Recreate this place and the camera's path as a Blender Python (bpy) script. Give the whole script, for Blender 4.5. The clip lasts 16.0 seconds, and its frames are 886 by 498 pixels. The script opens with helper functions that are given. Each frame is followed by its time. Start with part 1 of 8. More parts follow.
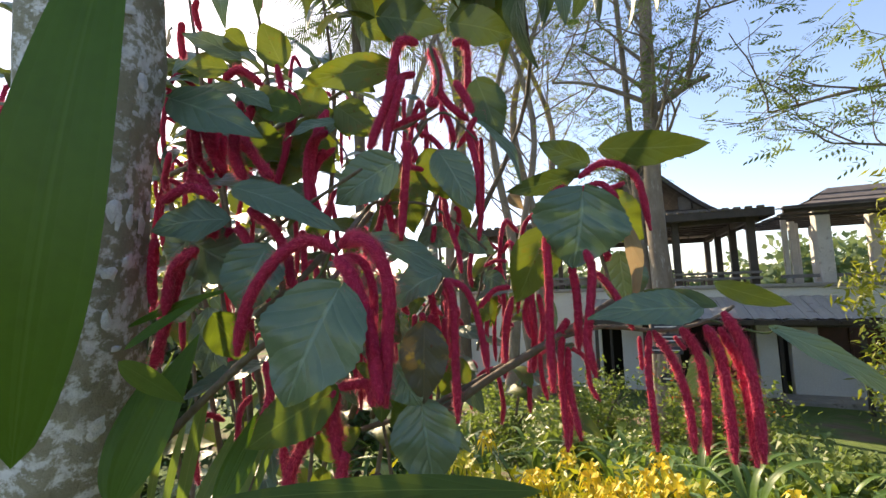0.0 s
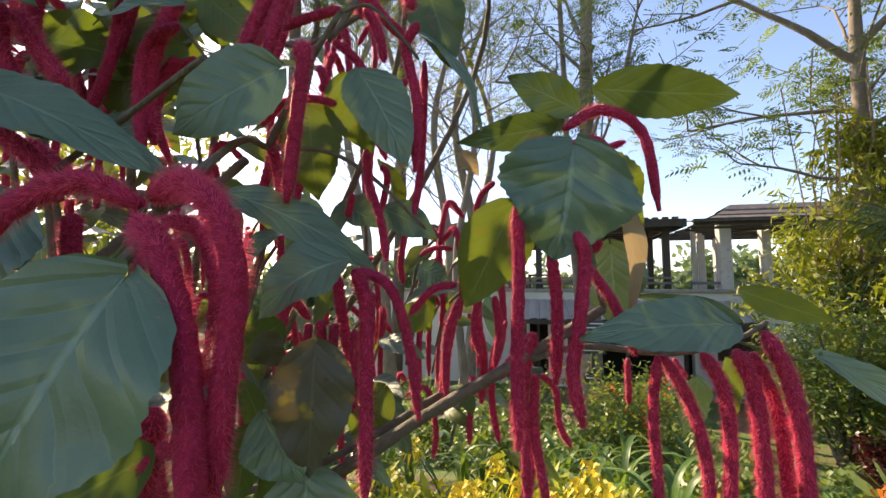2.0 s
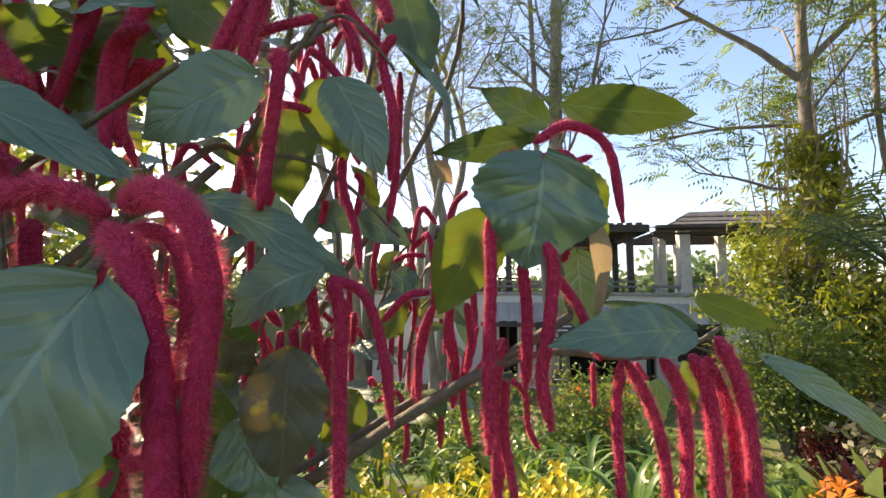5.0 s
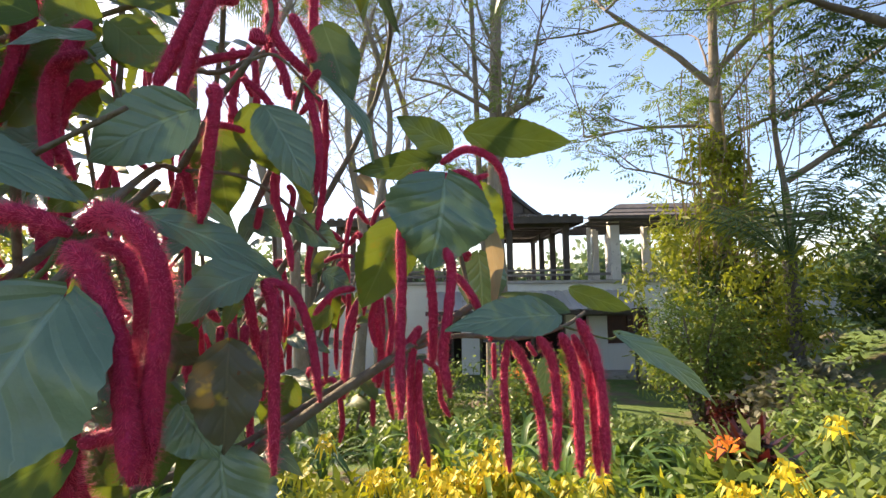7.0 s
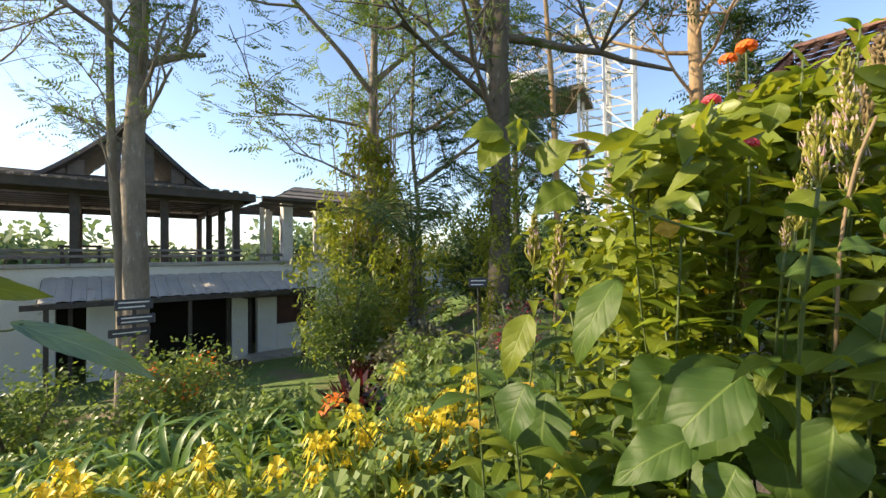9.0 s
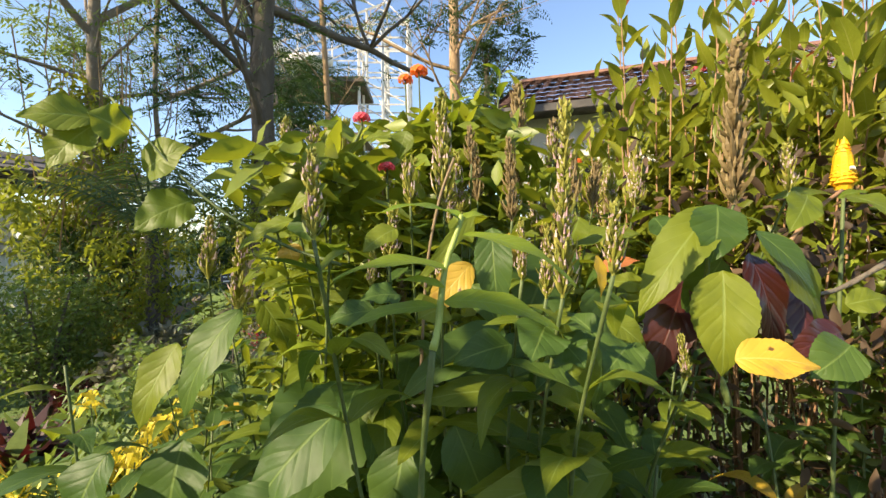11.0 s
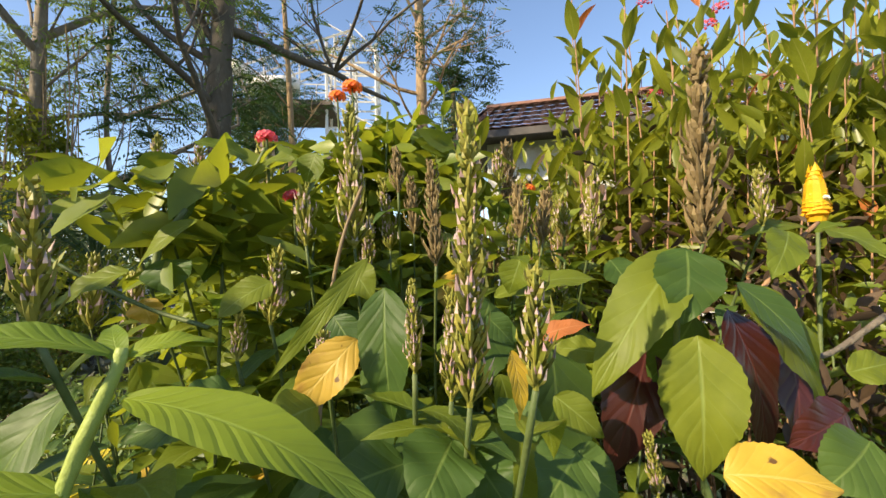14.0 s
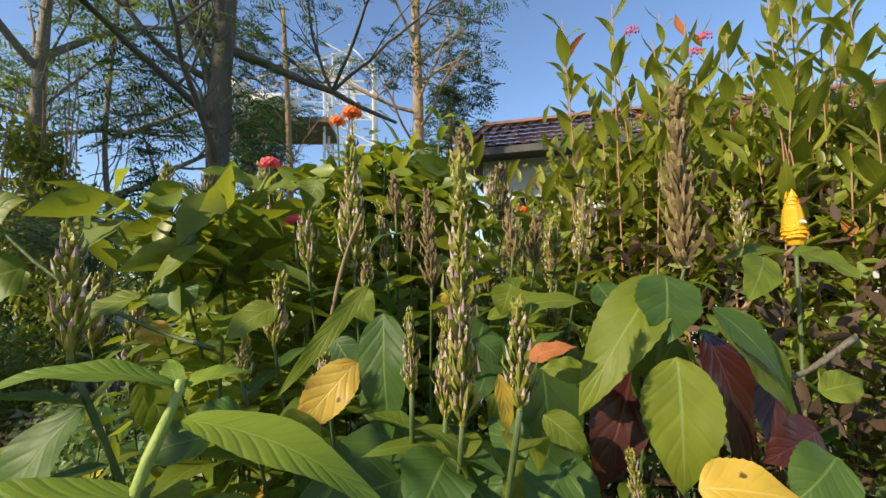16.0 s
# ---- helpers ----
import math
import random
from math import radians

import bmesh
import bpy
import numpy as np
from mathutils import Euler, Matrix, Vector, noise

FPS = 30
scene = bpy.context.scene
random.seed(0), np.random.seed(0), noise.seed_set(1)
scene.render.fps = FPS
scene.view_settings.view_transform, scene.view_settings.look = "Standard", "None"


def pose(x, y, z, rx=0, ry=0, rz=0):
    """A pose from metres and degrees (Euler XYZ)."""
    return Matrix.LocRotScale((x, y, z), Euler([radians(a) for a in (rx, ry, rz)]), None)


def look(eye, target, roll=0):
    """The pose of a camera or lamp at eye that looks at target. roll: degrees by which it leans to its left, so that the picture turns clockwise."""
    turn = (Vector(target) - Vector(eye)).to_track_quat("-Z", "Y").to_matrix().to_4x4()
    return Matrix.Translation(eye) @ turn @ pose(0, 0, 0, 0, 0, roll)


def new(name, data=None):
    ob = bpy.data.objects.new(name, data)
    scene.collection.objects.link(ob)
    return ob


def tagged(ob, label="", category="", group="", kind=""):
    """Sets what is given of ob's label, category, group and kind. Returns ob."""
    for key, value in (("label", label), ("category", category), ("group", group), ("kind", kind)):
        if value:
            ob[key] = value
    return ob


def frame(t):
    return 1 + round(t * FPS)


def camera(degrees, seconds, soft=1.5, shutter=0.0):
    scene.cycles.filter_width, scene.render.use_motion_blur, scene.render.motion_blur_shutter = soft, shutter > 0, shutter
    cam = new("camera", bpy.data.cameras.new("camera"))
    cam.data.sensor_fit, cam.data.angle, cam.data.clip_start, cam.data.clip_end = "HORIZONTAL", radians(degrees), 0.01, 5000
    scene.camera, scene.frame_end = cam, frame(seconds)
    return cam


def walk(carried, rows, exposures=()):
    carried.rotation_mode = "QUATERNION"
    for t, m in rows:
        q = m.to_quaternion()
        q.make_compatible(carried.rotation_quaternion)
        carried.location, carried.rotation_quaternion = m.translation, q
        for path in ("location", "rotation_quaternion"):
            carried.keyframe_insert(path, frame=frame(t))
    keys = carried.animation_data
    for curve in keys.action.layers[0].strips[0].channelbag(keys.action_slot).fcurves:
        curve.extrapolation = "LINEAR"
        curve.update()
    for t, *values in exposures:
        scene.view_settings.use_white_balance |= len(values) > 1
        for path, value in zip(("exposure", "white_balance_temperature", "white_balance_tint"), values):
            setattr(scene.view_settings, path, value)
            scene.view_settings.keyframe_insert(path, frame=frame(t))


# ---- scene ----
cam = camera(93.6, 16.0)
PATH = [
    (0.0, pose(0.0000, 0.0000, 1.5000, 95.83, 1.59, 0.08)),
    (0.5, pose(-0.0028, 0.0591, 1.4970, 95.39, 1.13, -1.27)),
    (1.0, pose(-0.0025, 0.1309, 1.5108, 95.23, 0.54, -3.44)),
    (1.5, pose(0.0129, 0.1877, 1.5044, 95.13, 0.11, -6.20)),
    (2.0, pose(0.0218, 0.2298, 1.5019, 95.22, -0.22, -8.94)),
    (2.5, pose(0.0296, 0.2494, 1.5011, 95.32, -0.31, -11.16)),
    (3.0, pose(0.0307, 0.2580, 1.4941, 95.46, -0.60, -12.39)),
    (5.5, pose(0.0156, 0.1988, 1.5107, 95.61, -0.11, -13.34)),
    (6.0, pose(0.0183, 0.1724, 1.5132, 95.26, 0.18, -14.22)),
    (6.5, pose(0.0197, 0.1513, 1.5149, 94.76, 0.56, -16.19)),
    (7.0, pose(0.0262, 0.1226, 1.5144, 94.31, 0.83, -20.38)),
    (7.5, pose(0.0613, 0.0747, 1.5098, 93.83, 1.01, -27.58)),
    (8.0, pose(0.1368, 0.0184, 1.5098, 93.13, 1.24, -37.87)),
    (8.5, pose(0.2045, -0.0419, 1.5109, 92.23, 1.09, -49.97)),
    (9.0, pose(0.2438, -0.1391, 1.5156, 91.11, 0.70, -62.25)),
    (9.5, pose(0.2990, -0.2167, 1.5323, 90.10, 0.44, -72.81)),
    (10.0, pose(0.3477, -0.2799, 1.5493, 89.42, 0.41, -81.17)),
    (12.5, pose(0.4390, -0.4190, 1.5933, 90.42, 0.44, -95.81)),
    (13.0, pose(0.4746, -0.4272, 1.6009, 91.03, 0.54, -95.71)),
    (13.5, pose(0.5059, -0.4377, 1.6021, 91.65, 0.85, -95.53)),
    (14.0, pose(0.5205, -0.4443, 1.6041, 92.27, 1.06, -95.33)),
    (14.5, pose(0.5237, -0.4445, 1.6061, 92.98, 1.16, -95.24)),
    (15.0, pose(0.5165, -0.4417, 1.6097, 93.58, 1.16, -95.24)),
    (15.5, pose(0.5030, -0.4429, 1.6110, 94.06, 1.05, -95.43)),
    (16.0, pose(0.4937, -0.4431, 1.6133, 94.42, 1.04, -95.83)),
]
walk(cam, PATH, [(0.0, 0.82, 6750, 20), (3.0, 0.84, 6750, 21), (5.3, 1.04, 6700, 20), (7.5, 0.99, 6600, 20), (8.5, 0.79, 6500, 17), (10.0, 0.80, 6400, 12), (12.4, 0.84, 6500, 13), (14.5, 0.48, 6350, 13), (15.5, 0.35, 6150, 12), (16.0, 0.26, 5900, 11)])

# ---------------- light ----------------
SUN_YAW, SUN_UP = 32.0, 31.0
world = bpy.data.worlds.new("sky")
scene.world = world
world.use_nodes = True
wn = world.node_tree
sky = wn.nodes.new("ShaderNodeTexSky")
sky.sky_type, sky.sun_disc = "NISHITA", False
sky.sun_elevation, sky.sun_rotation = radians(SUN_UP), radians(-SUN_YAW)
sky.air_density, sky.dust_density, sky.ozone_density = 1.0, 0.6, 1.3
wn.links.new(sky.outputs[0], wn.nodes["Background"].inputs[0])
wn.nodes["Background"].inputs[1].default_value = 0.17
sun_data = bpy.data.lights.new("sun", "SUN")
sun_data.energy, sun_data.angle, sun_data.color = 6.7, radians(0.6), (1.0, 0.83, 0.53)
sun = new("sun", sun_data)
sa, se = radians(SUN_YAW), radians(SUN_UP)
SUN_DIR = Vector((-math.sin(sa) * math.cos(se), math.cos(sa) * math.cos(se), math.sin(se)))
sun.matrix_world = look(SUN_DIR * 60, (0, 0, 0))

rng = random.Random(11)
nr = np.random.default_rng(7)


# ---------------- materials ----------------
def nodes_of(name):
    m = bpy.data.materials.new(name)
    m.use_nodes = True
    return m, m.node_tree.nodes, m.node_tree.links, m.node_tree.nodes["Principled BSDF"]


def mixed(nd, ln, fac, a, b):
    x = nd.new("ShaderNodeMix")
    x.data_type = "RGBA"
    for i, v in ((0, fac), (6, a), (7, b)):
        if hasattr(v, "is_output"):
            ln.new(v, x.inputs[i])
        elif i:
            x.inputs[i].default_value = (*v, 1)
        else:
            x.inputs[i].default_value = v
    return x.outputs[2]


def sums(nd, ln, op, a, b=0.0, clamp=False):
    x = nd.new("ShaderNodeMath")
    x.operation, x.use_clamp = op, clamp
    for i, v in ((0, a), (1, b)):
        if hasattr(v, "is_output"):
            ln.new(v, x.inputs[i])
        else:
            x.inputs[i].default_value = v
    return x.outputs[0]


def grain(nd, ln, scale, detail=4.0, where=None, rough=0.6):
    n = nd.new("ShaderNodeTexNoise")
    n.inputs["Scale"].default_value, n.inputs["Detail"].default_value = scale, detail
    n.inputs["Roughness"].default_value = rough
    if where is not None:
        ln.new(where, n.inputs["Vector"])
    return n.outputs[0]


def ramp(nd, ln, v, lo, hi):
    r = nd.new("ShaderNodeMapRange")
    r.inputs[1].default_value, r.inputs[2].default_value = lo, hi
    ln.new(v, r.inputs[0])
    return r.outputs[0]


def surface(name, a, b, scale, rough=0.8, bump=0.4, c=None, fine=60.0, metal=0.0, c_from=0.58, stretch=None):
    """Weathered surface: two colours in patches, a third as stains, fine bump."""
    m, nd, ln, p = nodes_of(name)
    co = nd.new("ShaderNodeTexCoord").outputs["Object"]
    if stretch:
        mp = nd.new("ShaderNodeMapping")
        mp.inputs["Scale"].default_value = stretch
        ln.new(co, mp.inputs["Vector"])
        co = mp.outputs[0]
    n1, n2 = grain(nd, ln, scale, 6, co), grain(nd, ln, fine, 5, co)
    col = mixed(nd, ln, ramp(nd, ln, n1, 0.35, 0.65), a, b)
    if c:
        col = mixed(nd, ln, ramp(nd, ln, grain(nd, ln, scale * 2.7, 7, co, 0.7), c_from, c_from + 0.08), col, c)
    col = mixed(nd, ln, sums(nd, ln, "MULTIPLY", ramp(nd, ln, n2, 0.4, 0.8), 0.35), col, tuple(v * 0.5 for v in a))
    ln.new(col, p.inputs["Base Color"])
    p.inputs["Roughness"].default_value, p.inputs["Metallic"].default_value = rough, metal
    bp = nd.new("ShaderNodeBump")
    bp.inputs["Strength"].default_value, bp.inputs["Distance"].default_value = bump, 0.01
    ln.new(sums(nd, ln, "ADD", n1, sums(nd, ln, "MULTIPLY", n2, 0.5)), bp.inputs["Height"])
    ln.new(bp.outputs[0], p.inputs["Normal"])
    return m


def leafy(name, a, b, vein, trans, rough=0.42, spots=None, through_light=0.4, veins=6.0, sheen=0.45, clumps=False, relief=0.22):
    """A leaf: two greens, a pale midrib and side veins along the blade, light passing through."""
    m, nd, ln, p = nodes_of(name)
    inf = nd.new("ShaderNodeObjectInfo").outputs["Random"]
    if clumps:
        inf = nd.new("ShaderNodeNewGeometry").outputs["Random Per Island"]
    co = nd.new("ShaderNodeTexCoord")
    col = mixed(nd, ln, inf, a, b)
    n1 = grain(nd, ln, 38.0, 4, co.outputs["Object"])
    col = mixed(nd, ln, sums(nd, ln, "MULTIPLY", ramp(nd, ln, n1, 0.35, 0.75), 0.4), col, tuple(v * 0.55 for v in a))
    if not clumps:
        uv = nd.new("ShaderNodeSeparateXYZ")
        ln.new(co.outputs["UV"], uv.inputs[0])
        off = sums(nd, ln, "MULTIPLY", sums(nd, ln, "ABSOLUTE", sums(nd, ln, "SUBTRACT", uv.outputs[0], 0.5)), 2.0)
        ph = sums(nd, ln, "FRACT", sums(nd, ln, "SUBTRACT", sums(nd, ln, "MULTIPLY", uv.outputs[1], veins), sums(nd, ln, "MULTIPLY", sums(nd, ln, "POWER", off, 0.8), 1.9)))
        side = sums(nd, ln, "ABSOLUTE", sums(nd, ln, "SUBTRACT", ph, 0.5))
        line = ramp(nd, ln, side, 0.045, 0.0)
        rib = ramp(nd, ln, off, 0.06, 0.02)
        v = sums(nd, ln, "MAXIMUM", sums(nd, ln, "MULTIPLY", line, 0.42), rib)
        col = mixed(nd, ln, sums(nd, ln, "MULTIPLY", v, 0.6), col, vein)
        bp = nd.new("ShaderNodeBump")
        bp.inputs["Strength"].default_value, bp.inputs["Distance"].default_value = relief, 0.004
        ln.new(sums(nd, ln, "SUBTRACT", sums(nd, ln, "ADD", sums(nd, ln, "MULTIPLY", ramp(nd, ln, side, 0.0, 0.25), 0.5), sums(nd, ln, "MULTIPLY", n1, 0.8)), sums(nd, ln, "MULTIPLY", rib, 0.6)), bp.inputs["Height"])
        ln.new(bp.outputs[0], p.inputs["Normal"])
    if spots:
        s = ramp(nd, ln, grain(nd, ln, 26.0, 3, co.outputs["Object"]), 0.56, 0.66)
        col = mixed(nd, ln, s, col, spots)
        s2 = ramp(nd, ln, grain(nd, ln, 90.0, 2, co.outputs["Object"]), 0.70, 0.74)
        col = mixed(nd, ln, s2, col, (0.10, 0.045, 0.012))
    ln.new(col, p.inputs["Base Color"])
    p.inputs["Roughness"].default_value = rough
    p.inputs["Specular IOR Level"].default_value = sheen
    tr = nd.new("ShaderNodeBsdfTranslucent")
    ln.new(mixed(nd, ln, 0.6, col, trans), tr.inputs[0])
    mx = nd.new("ShaderNodeMixShader")
    mx.inputs[0].default_value = through_light
    ln.new(p.outputs[0], mx.inputs[1])
    ln.new(tr.outputs[0], mx.inputs[2])
    ln.new(mx.outputs[0], nd["Material Output"].inputs[0])
    return m


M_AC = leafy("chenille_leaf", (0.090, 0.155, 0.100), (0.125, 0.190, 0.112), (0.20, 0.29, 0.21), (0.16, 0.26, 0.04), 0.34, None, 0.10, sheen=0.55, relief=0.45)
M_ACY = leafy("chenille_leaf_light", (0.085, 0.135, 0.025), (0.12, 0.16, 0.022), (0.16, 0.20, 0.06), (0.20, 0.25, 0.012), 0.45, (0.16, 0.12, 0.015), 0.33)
# chenille leaf with the shade of undersides put into its darker green
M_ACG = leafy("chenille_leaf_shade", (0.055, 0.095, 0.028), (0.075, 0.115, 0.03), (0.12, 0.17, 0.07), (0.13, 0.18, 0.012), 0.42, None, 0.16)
M_STEML = surface("pale_green_stem", (0.24, 0.31, 0.06), (0.32, 0.38, 0.10), 40, 0.5, 0.3)
M_ACB = leafy("chenille_leaf_old", (0.085, 0.085, 0.05), (0.10, 0.095, 0.05), (0.13, 0.12, 0.07), (0.16, 0.10, 0.02), 0.5, (0.40, 0.30, 0.02), 0.14)
M_DRY = leafy("dry_leaf", (0.38, 0.30, 0.19), (0.30, 0.20, 0.11), (0.40, 0.32, 0.2), (0.4, 0.27, 0.1), 0.7, None, 0.35)
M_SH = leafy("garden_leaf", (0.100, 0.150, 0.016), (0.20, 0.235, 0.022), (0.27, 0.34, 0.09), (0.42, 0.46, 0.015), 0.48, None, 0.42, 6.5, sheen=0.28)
# darker copy of garden_leaf: the shade of low leaves is in its colour
M_SHD = leafy("garden_leaf_deep_shade", (0.045, 0.092, 0.020), (0.080, 0.135, 0.024), (0.18, 0.25, 0.06), (0.26, 0.36, 0.015), 0.50, None, 0.32, 6.5, sheen=0.28)
M_CRO = leafy("olive_leaf", (0.14, 0.18, 0.016), (0.32, 0.33, 0.030), (0.34, 0.34, 0.10), (0.45, 0.45, 0.02), 0.35, None, 0.38, 11.0)
M_LAN = leafy("bright_leaf", (0.15, 0.23, 0.018), (0.25, 0.32, 0.024), (0.26, 0.35, 0.06), (0.42, 0.52, 0.02), 0.45, None, 0.4, 12.0)
M_YLEAF = leafy("yellow_leaf", (0.62, 0.42, 0.03), (0.55, 0.36, 0.05), (0.65, 0.48, 0.12), (0.7, 0.42, 0.02), 0.5, (0.40, 0.22, 0.05), 0.35)
M_RUST = leafy("rust_leaf", (0.42, 0.14, 0.035), (0.35, 0.11, 0.03), (0.5, 0.22, 0.09), (0.45, 0.12, 0.02), 0.6, None, 0.3, 12.0)
M_MAROON = leafy("maroon_leaf", (0.036, 0.010, 0.009), (0.060, 0.014, 0.011), (0.11, 0.03, 0.025), (0.20, 0.02, 0.02), 0.33, None, 0.22)
M_STRAP = leafy("strap_leaf", (0.060, 0.130, 0.030), (0.125, 0.22, 0.05), (0.18, 0.28, 0.08), (0.32, 0.46, 0.04), 0.38, None, 0.35, 0.0)
M_STRAPD = leafy("dark_strap_leaf", (0.055, 0.135, 0.010), (0.06, 0.14, 0.010), (0.075, 0.16, 0.02), (0.16, 0.28, 0.005), 0.45, None, 0.25, 0.0, sheen=0.3)
M_PALM = leafy("palm_frond", (0.075, 0.125, 0.055), (0.10, 0.15, 0.06), (0, 0, 0), (0.18, 0.26, 0.05), 0.45, None, 0.3, clumps=True)
M_GOLD = leafy("golden_foliage", (0.60, 0.48, 0.015), (0.80, 0.66, 0.03), (0.7, 0.5, 0.02), (0.80, 0.55, 0.01), 0.5, None, 0.35, clumps=True)
M_GOLDG = leafy("gold_green_foliage", (0.25, 0.33, 0.02), (0.50, 0.45, 0.02), (0.4, 0.4, 0.02), (0.5, 0.5, 0.02), 0.5, None, 0.35, clumps=True)
M_TREE = leafy("tree_foliage", (0.085, 0.140, 0.045), (0.15, 0.21, 0.06), (0, 0, 0), (0.30, 0.40, 0.05), 0.5, None, 0.48, clumps=True)
M_TREEY = leafy("vine_foliage", (0.13, 0.17, 0.022), (0.26, 0.28, 0.03), (0, 0, 0), (0.42, 0.46, 0.03), 0.5, None, 0.5, clumps=True)
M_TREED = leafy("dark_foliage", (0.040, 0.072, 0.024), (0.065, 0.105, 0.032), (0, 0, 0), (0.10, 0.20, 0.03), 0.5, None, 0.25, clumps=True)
M_BUSH = leafy("bush_foliage", (0.12, 0.19, 0.045), (0.21, 0.28, 0.07), (0, 0, 0), (0.34, 0.44, 0.05), 0.42, None, 0.38, clumps=True)
# distant haze is put into this paler, greyer foliage colour
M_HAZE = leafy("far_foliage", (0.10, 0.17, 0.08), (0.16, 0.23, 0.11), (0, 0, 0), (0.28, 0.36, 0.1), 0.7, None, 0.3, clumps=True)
M_DUST = leafy("dull_foliage", (0.19, 0.19, 0.13), (0.26, 0.25, 0.16), (0, 0, 0), (0.3, 0.3, 0.12), 0.6, None, 0.3, clumps=True)
M_TWIGGY = leafy("brown_foliage", (0.25, 0.15, 0.06), (0.33, 0.22, 0.09), (0, 0, 0), (0.35, 0.22, 0.05), 0.6, None, 0.3, clumps=True)
M_LITTER = leafy("withered_shaded_foliage", (0.040, 0.024, 0.013), (0.10, 0.058, 0.026), (0, 0, 0), (0.12, 0.06, 0.02), 0.7, None, 0.15, clumps=True)
M_REDF = leafy("orange_flower", (0.82, 0.13, 0.02), (0.90, 0.32, 0.03), (0, 0, 0), (0.9, 0.25, 0.02), 0.5, None, 0.35, clumps=True)
M_PINKF = leafy("pink_flower", (0.75, 0.06, 0.10), (0.80, 0.14, 0.18), (0, 0, 0), (0.8, 0.1, 0.1), 0.5, None, 0.35, clumps=True)
M_WHITEF = leafy("white_petal_and_patch", (0.80, 0.79, 0.76), (0.84, 0.82, 0.80), (0, 0, 0), (0.8, 0.8, 0.75), 0.5, None, 0.35, clumps=True)
M_YELF = leafy("yellow_flower", (0.85, 0.50, 0.01), (0.90, 0.60, 0.02), (0, 0, 0), (0.9, 0.5, 0.01), 0.5, None, 0.4, clumps=True)
M_BUD = leafy("spike_buds", (0.24, 0.26, 0.035), (0.42, 0.38, 0.085), (0, 0, 0), (0.4, 0.4, 0.08), 0.5, None, 0.3, clumps=True)
M_SHC = leafy("shrub_foliage", (0.045, 0.080, 0.016), (0.14, 0.18, 0.028), (0, 0, 0), (0.30, 0.36, 0.02), 0.4, None, 0.28, clumps=True)
M_LANC = leafy("bright_foliage", (0.11, 0.16, 0.018), (0.25, 0.30, 0.030), (0, 0, 0), (0.48, 0.50, 0.02), 0.42, None, 0.4, clumps=True)
M_CROC = leafy("olive_foliage", (0.11, 0.14, 0.012), (0.24, 0.26, 0.024), (0, 0, 0), (0.44, 0.46, 0.02), 0.38, None, 0.4, clumps=True)
M_BUDT = leafy("spike_tips", (0.46, 0.28, 0.30), (0.66, 0.56, 0.50), (0, 0, 0), (0.6, 0.5, 0.4), 0.6, None, 0.3, clumps=True)
M_BUDD = leafy("dry_spike", (0.20, 0.14, 0.065), (0.31, 0.23, 0.10), (0, 0, 0), (0.3, 0.22, 0.1), 0.7, None, 0.2, clumps=True)
M_HAIR = leafy("chenille_hair", (0.84, 0.05, 0.18), (1.0, 0.26, 0.40), (0, 0, 0), (1.0, 0.22, 0.34), 0.5, None, 0.6, clumps=True)
M_CORE = surface("chenille_core", (0.44, 0.010, 0.065), (0.62, 0.030, 0.120), 160, 0.7, 0.8, None, 500)
M_STEM = surface("green_stem", (0.065, 0.10, 0.025), (0.11, 0.14, 0.045), 40, 0.6, 0.3)
M_TWIG = surface("brown_twig", (0.11, 0.085, 0.06), (0.19, 0.16, 0.12), 60, 0.8, 0.6)
M_RED_STEM = surface("reddish_stem", (0.26, 0.14, 0.07), (0.34, 0.20, 0.11), 40, 0.7, 0.3)
M_BARK = surface("bark", (0.27, 0.225, 0.18), (0.17, 0.135, 0.105), 5, 0.9, 0.9, (0.36, 0.33, 0.29), 40, stretch=(1, 1, 0.35))
M_BARKD = surface("dark_bark", (0.13, 0.105, 0.08), (0.085, 0.068, 0.052), 5, 0.9, 0.9, (0.20, 0.18, 0.13), 40, stretch=(1, 1, 0.35))
M_BARKW = surface("warm_bark", (0.36, 0.25, 0.14), (0.24, 0.155, 0.085), 5, 0.9, 0.8, (0.44, 0.34, 0.22), 40, stretch=(1, 1, 0.35))
M_LICHEN = surface("lichen_bark", (0.25, 0.24, 0.17), (0.34, 0.33, 0.26), 13, 0.85, 1.0, (0.72, 0.74, 0.77), 90, c_from=0.50)
M_LICHEN_PALE = surface("pale_lichen", (0.62, 0.65, 0.70), (0.80, 0.82, 0.86), 60, 0.9, 0.6, (0.36, 0.35, 0.28), 190, c_from=0.62)
M_WHITE = surface("limewashed_wall", (0.76, 0.76, 0.74), (0.66, 0.66, 0.63), 0.7, 0.85, 0.25, (0.48, 0.46, 0.42), 25, c_from=0.64)
M_GREYW = surface("grey_shaded_render", (0.46, 0.47, 0.49), (0.38, 0.39, 0.41), 0.9, 0.88, 0.3, (0.30, 0.29, 0.28), 25)
M_COPING = surface("stone_coping", (0.40, 0.38, 0.35), (0.28, 0.27, 0.25), 3, 0.9, 0.5, (0.16, 0.15, 0.14), 40)
M_DARKWOOD = surface("dark_timber", (0.045, 0.038, 0.035), (0.075, 0.062, 0.055), 4, 0.6, 0.4, None, 50)
M_RAIL = surface("worn_timber", (0.16, 0.15, 0.15), (0.24, 0.23, 0.22), 5, 0.7, 0.4, None, 50)
M_ROOFSH = surface("roof_shingle", (0.12, 0.105, 0.095), (0.19, 0.165, 0.145), 3, 0.85, 0.6, None, 40)
